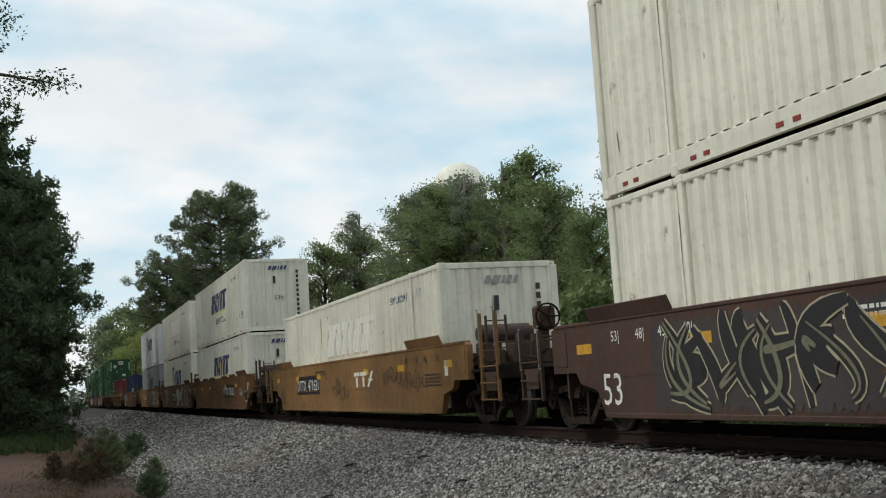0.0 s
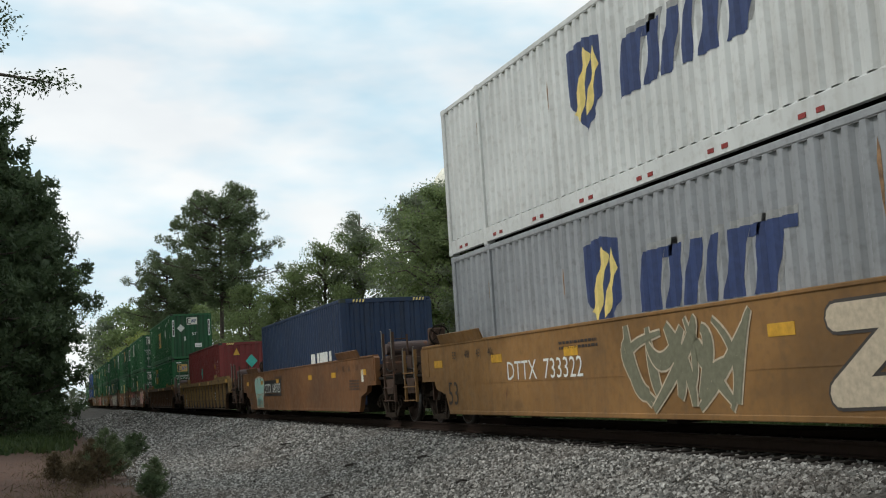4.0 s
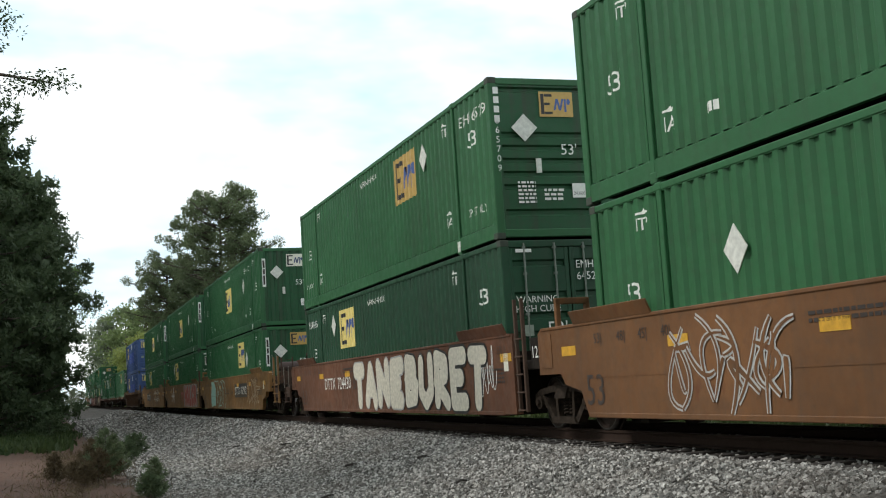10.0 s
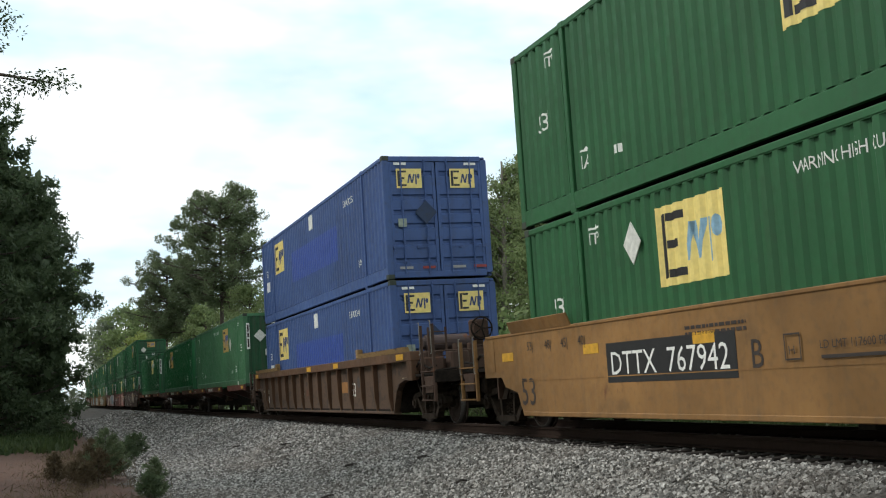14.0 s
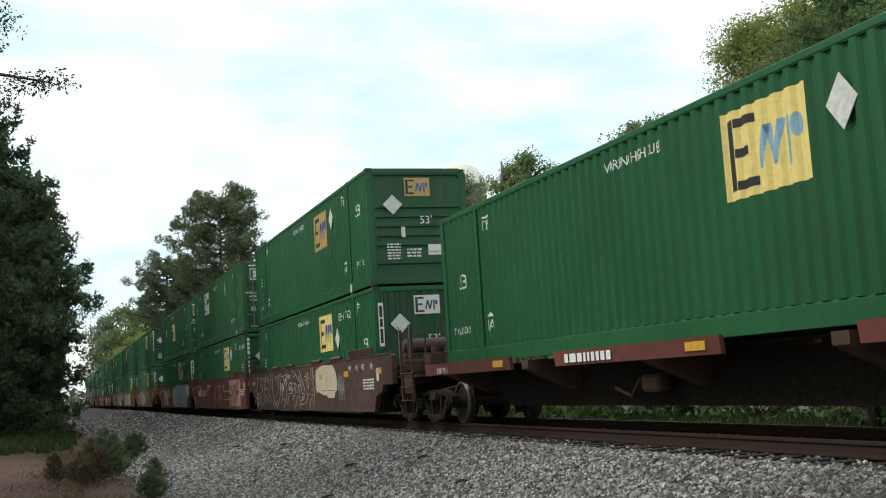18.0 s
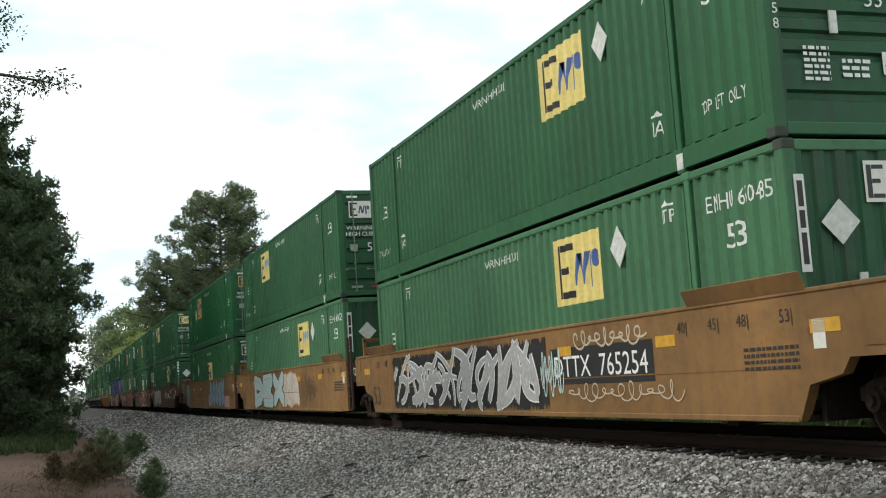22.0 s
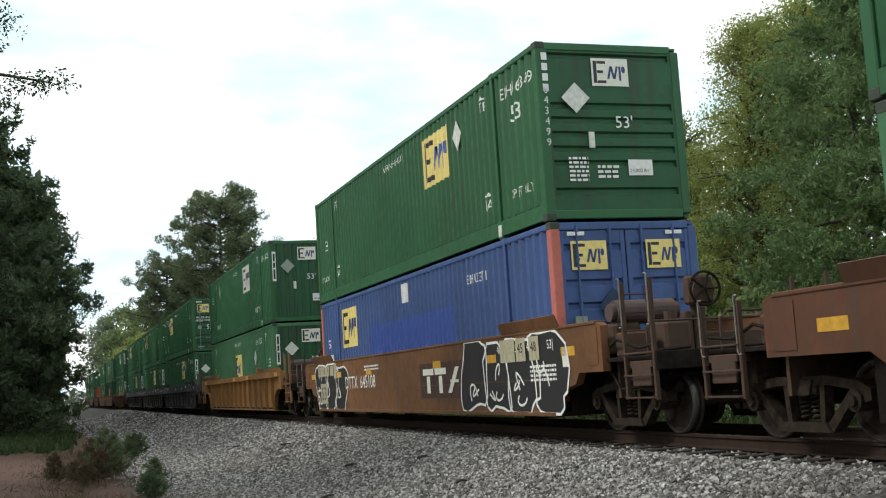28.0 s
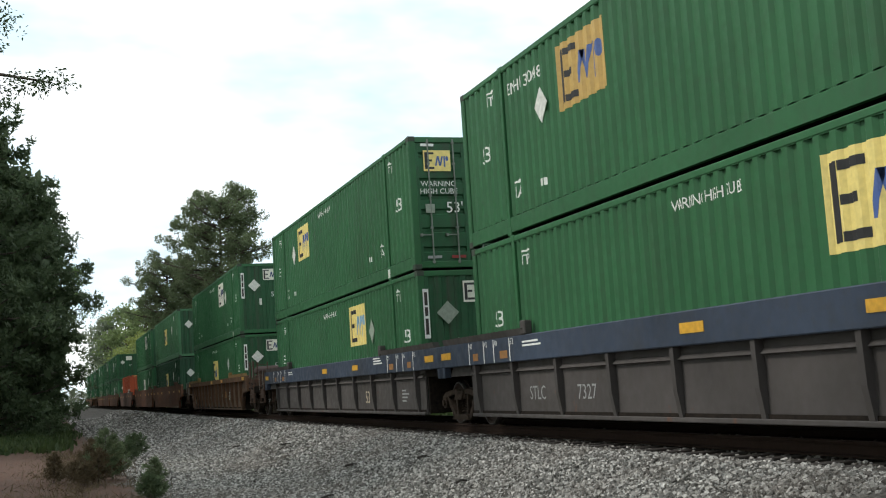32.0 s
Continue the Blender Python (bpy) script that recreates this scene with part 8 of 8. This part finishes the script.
    (495.58, SW(TAN_ORANGE, False, True, TAN_L, plate=("765254", 13.3, 2), letter=("B", 9.8), art=(art_rect(7.7, 6.9, 0.35, 0.9, PINKISH, "pink sprayed haze"), art_rect(2.5, 0.9, 0.32, 0.8, PINKISH, "pink sprayed haze"), art_word("BOOSK", 7.15, 2.2, STEEL_BLUE, DARK_MARK, z0=0.26, z1=1.58, fat=0.21, edge=0.04, glint=CREAM_PALE, seed=6), art_tag(71, 2.2, 0.8, BLACK, z0=0.7, z1=1.3, thick=0.02, loops=9), art_tag(93, 8.8, 7.3, BLACK, z0=0.5, z1=1.3, thick=0.025, loops=5), art_fill(72, 17.0, 15.7, TEAL, CREAM, 1))), GB("d", 8.8, "Y", "W", GREEN, diamond=12.4), GB("d", 12.0, "O", "O", GREEN_BRIGHT, diamond=13.4)),
    (519.48, SW(RUST_BROWN, True, False, BROWN_L, long=True, plate=("723475", 6.15, 0), letter=("B", 6.85), ink=MARK_WHITE, rolls=ROLLS, art=(art_fill(31, 14.1, 9.3, SILVER, DARK_MARK, 5), art_tag(73, 3.2, 1.8, CREAM, z0=1.1, z1=1.4, thick=0.02, loops=6), art_tag(94, 3.2, 1.6, CREAM, z0=0.75, z1=1.05, thick=0.02, loops=6))), GB("h", 5.0, "Y", "W", GREEN, "641444", "641444", diamond=3.8, low53=True), GB("d", 11.0, "Y", "Y", GREEN, "649631", diamond=12.4)),
    (538.78, SW(RUST_BROWN, False, False, BROWN_L, long=True, art=(art_fill(32, 15.5, 9.5, None, GREY_MARK, 5), art_rect(10.0, 8.6, 0.6, 1.1, ORANGE_BOX, "orange maker's panel"), art_fill(33, 8.2, 3.6, None, CREAM, 4))), GB("v", 8.6, "W", "W", GREEN, diamond=4.8), GB("d", 8.1, "O", "W", GREEN, diamond=12.2)),
    (558.65, SW(RUST_BROWN, False, True, BROWN_L, long=True, plate=("723475", 12.9, 1), letter=("A", 9.4), rolls=ROLLS, art=(art_tag(95, 10.6, 9.4, SILVER, z0=1.1, z1=1.5, thick=0.018, loops=6),)), GB("v", 5.3, "Y", "W", GREEN_FADED, diamond=4.0), GB("v", 8.8, "Y", "W", GREEN, diamond=4.6)),
    (582.30, SW(ORANGE_BROWN, True, True, ORANGE_L, plate=("645108", 13.0, 0), ink=MARK_WHITE, art=(art_maker(6.6, 3.95, 0.55, 1.25, DARK_BROWN, LOGO_WHITE), art_fill(34, 3.95, -0.5, BLACK, MARK_WHITE, 4, z0=0.28, z1=1.56), art_fill(35, 16.3, 12.9, BLACK, MARK_WHITE, 3, z0=0.28, z1=1.52),
        art_rect(16.1, 14.75, 1.20, 1.47, STRAW, "pale size plate", 0.02), art_rect(14.65, 14.25, 1.20, 1.47, STRAW, "pale size plate", 0.02), art_rect(14.2, 13.9, 1.12, 1.52, STRAW, "pale size plate", 0.02), art_rect(15.85, 15.1, 0.45, 1.0, STRAW, "pale plate with a number", 0.02),
        art_text("53", 15.72, 15.22, 0.55, 0.36, BLACK), art_text("53", 15.98, 15.78, 1.27, 0.15, BLACK), art_text("48", 15.42, 15.24, 1.27, 0.15, BLACK), art_text("45", 14.98, 14.82, 1.27, 0.15, BLACK),
        art_rect(2.0, 1.35, 1.12, 1.50, STRAW, "pale size plate", 0.02), art_rect(1.3, 0.9, 1.12, 1.50, STRAW, "pale size plate", 0.02), art_rect(0.75, 0.35, 1.12, 1.50, STRAW, "pale size plate", 0.02), art_text("45", 1.22, 1.0, 1.26, 0.16, BLACK), art_text("48", 0.67, 0.45, 1.26, 0.16, BLACK))), BB("230711", "D", PINK), GB("h", 5.2, "Y", "W", GREEN, "643499", "643499", diamond=3.9)),
    (606.03, RW(RIB_ORANGE, True, True, "faded orange ribbed well car", seed=12, patches=5, plate=("658206", 3.4, 0), ink=DARK_MARK), GB("v", 8.0, "Y", "W", GREEN_FADED, "", "272557", diamond=5.2), GB("v", 5.0, "W", "W", GREEN, "645805", diamond=12.4, placard=0)),
    (629.75, RW(GREY_BROWN, True, False, BLUE_L, chord=DULL_BLUE, deep=0.42, square=True, seed=14, patches=0, plate=("7327", 5.65, 0), ribs=10), GB("v", 5.2, "Y", "W", GREEN, "652027", "652027", diamond=4.1), GB("d", 11.1, "Y", "Y", GREEN, "651571", diamond=12.4)),
    (649.40, RW(GREY_BROWN, False, False, BLUE_L, chord=DULL_BLUE, deep=0.42, square=True, seed=15, patches=0, plate=("7327", 5.65, 0), ribs=10), GB("v", 5.3, "Y", "W", GREEN, "", "275161", bare=True), GB("d", 11.3, "O", "O", GREEN, "300048", diamond=12.5)),
    (668.92, RW(GREY_BROWN, False, True, BLUE_L, chord=DULL_BLUE, deep=0.42, square=True, seed=16, patches=0, ribs=10), GB("v", 5.25, "C", "W", GREEN, diamond=4.0, placard=0), GB("d", 11.2, "Y", "Y", GREEN, diamond=12.4)),
    (692.80, RW(RIB_BROWN, True, True, RIB_L, seed=17, patches=3), GB("v", 8.0, "Y", "W", GREEN, diamond=5.2), GB("v", 5.2, "W", "W", GREEN, diamond=4.4)),
    (716.60, SW(RUST_BROWN, True, False, BROWN_L), GB("v", 8.0, "Y", "W", GREEN_DARK), GB("v", 8.0, "Y", "W", GREEN_FADED)),
    (736.20, SW(RUST_BROWN, False, True, BROWN_L), GB("v", 8.0, "W", "W", GREEN), GB("v", 5.2, "W", "W", GREEN)),
    (760.00, SW(DARK_BROWN, True, True, BROWN_L), dict(name="container", label="orange corrugated container far down the train", skin=ORANGE_BOX, style="sea", sticker=0, L=12.192), None),
    (783.80, SW(RUST_BROWN, True, False, BROWN_L), GB("v", 8.0, "W", "W", GREEN_FADED), GB("v", 8.0, "W", "W", GREEN)),
    (803.40, SW(RUST_BROWN, False, False, BROWN_L), GB("d", 8.0, "W", "W", GREEN), GB("v", 5.2, "W", "W", GREEN)),
    (823.00, SW(RUST_BROWN, False, True, BROWN_L), GB("v", 8.0, "W", "W", GREEN), GB("d", 11.0, "W", "W", GREEN)),
    (846.80, RW(RIB_BROWN, True, True, RIB_L, seed=19, patches=2), GB("v", 8.0, "W", "W", GREEN), GB("v", 8.0, "W", "W", GREEN)),
    (870.60, SW(RUST_BROWN, True, False, BROWN_L), GB("v", 8.0, "W", "W", GREEN), GB("v", 8.0, "W", "W", GREEN)),
    (890.20, SW(RUST_BROWN, False, True, BROWN_L), GB("v", 8.0, "W", "W", GREEN), GB("v", 8.0, "W", "W", GREEN)),
]
# the makers' three layouts of markings, lower and upper container
LAYOUTS = {8: "AB", 10: "CC", 12: "CA", 13: "CA", 17: "C", 18: "AC", 19: "CB", 21: "CC", 22: "CC", 24: "CC", 27: "AC", 28: "AB", 29: "CC", 30: "CA"}
ROLLING = []
FLOOR_Z, GAP = 0.34, 0.03


def build_train():
    for i, (q, spec, low, high) in enumerate(TRAIN):
        spec["near"] = q < 705
        car = spec["make"](spec)
        ROLLING.append((car, q, 0.0))
        z = 1.16 if spec["make"] is spine_car else FLOOR_Z
        for k, box in enumerate((low, high)):
            if box:
                box["typ"] = LAYOUTS.get(i, "AA")[k]
                box["near"] = q < 705
                ROLLING.append((container(box), q - 0.08 if box is low else q, z))
                z += BOX_H + GAP


def motions():
    """The whole train rolls past at one steady speed."""
    for ob, q, z in ROLLING:
        walk(ob, [(t, on_line(q - SPEED * t, z)) for t in range(33)])


build_ground()
build_track()
build_tank()
build_trees()
build_weeds()
build_litter()
build_sticks()
build_train()
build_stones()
motions()
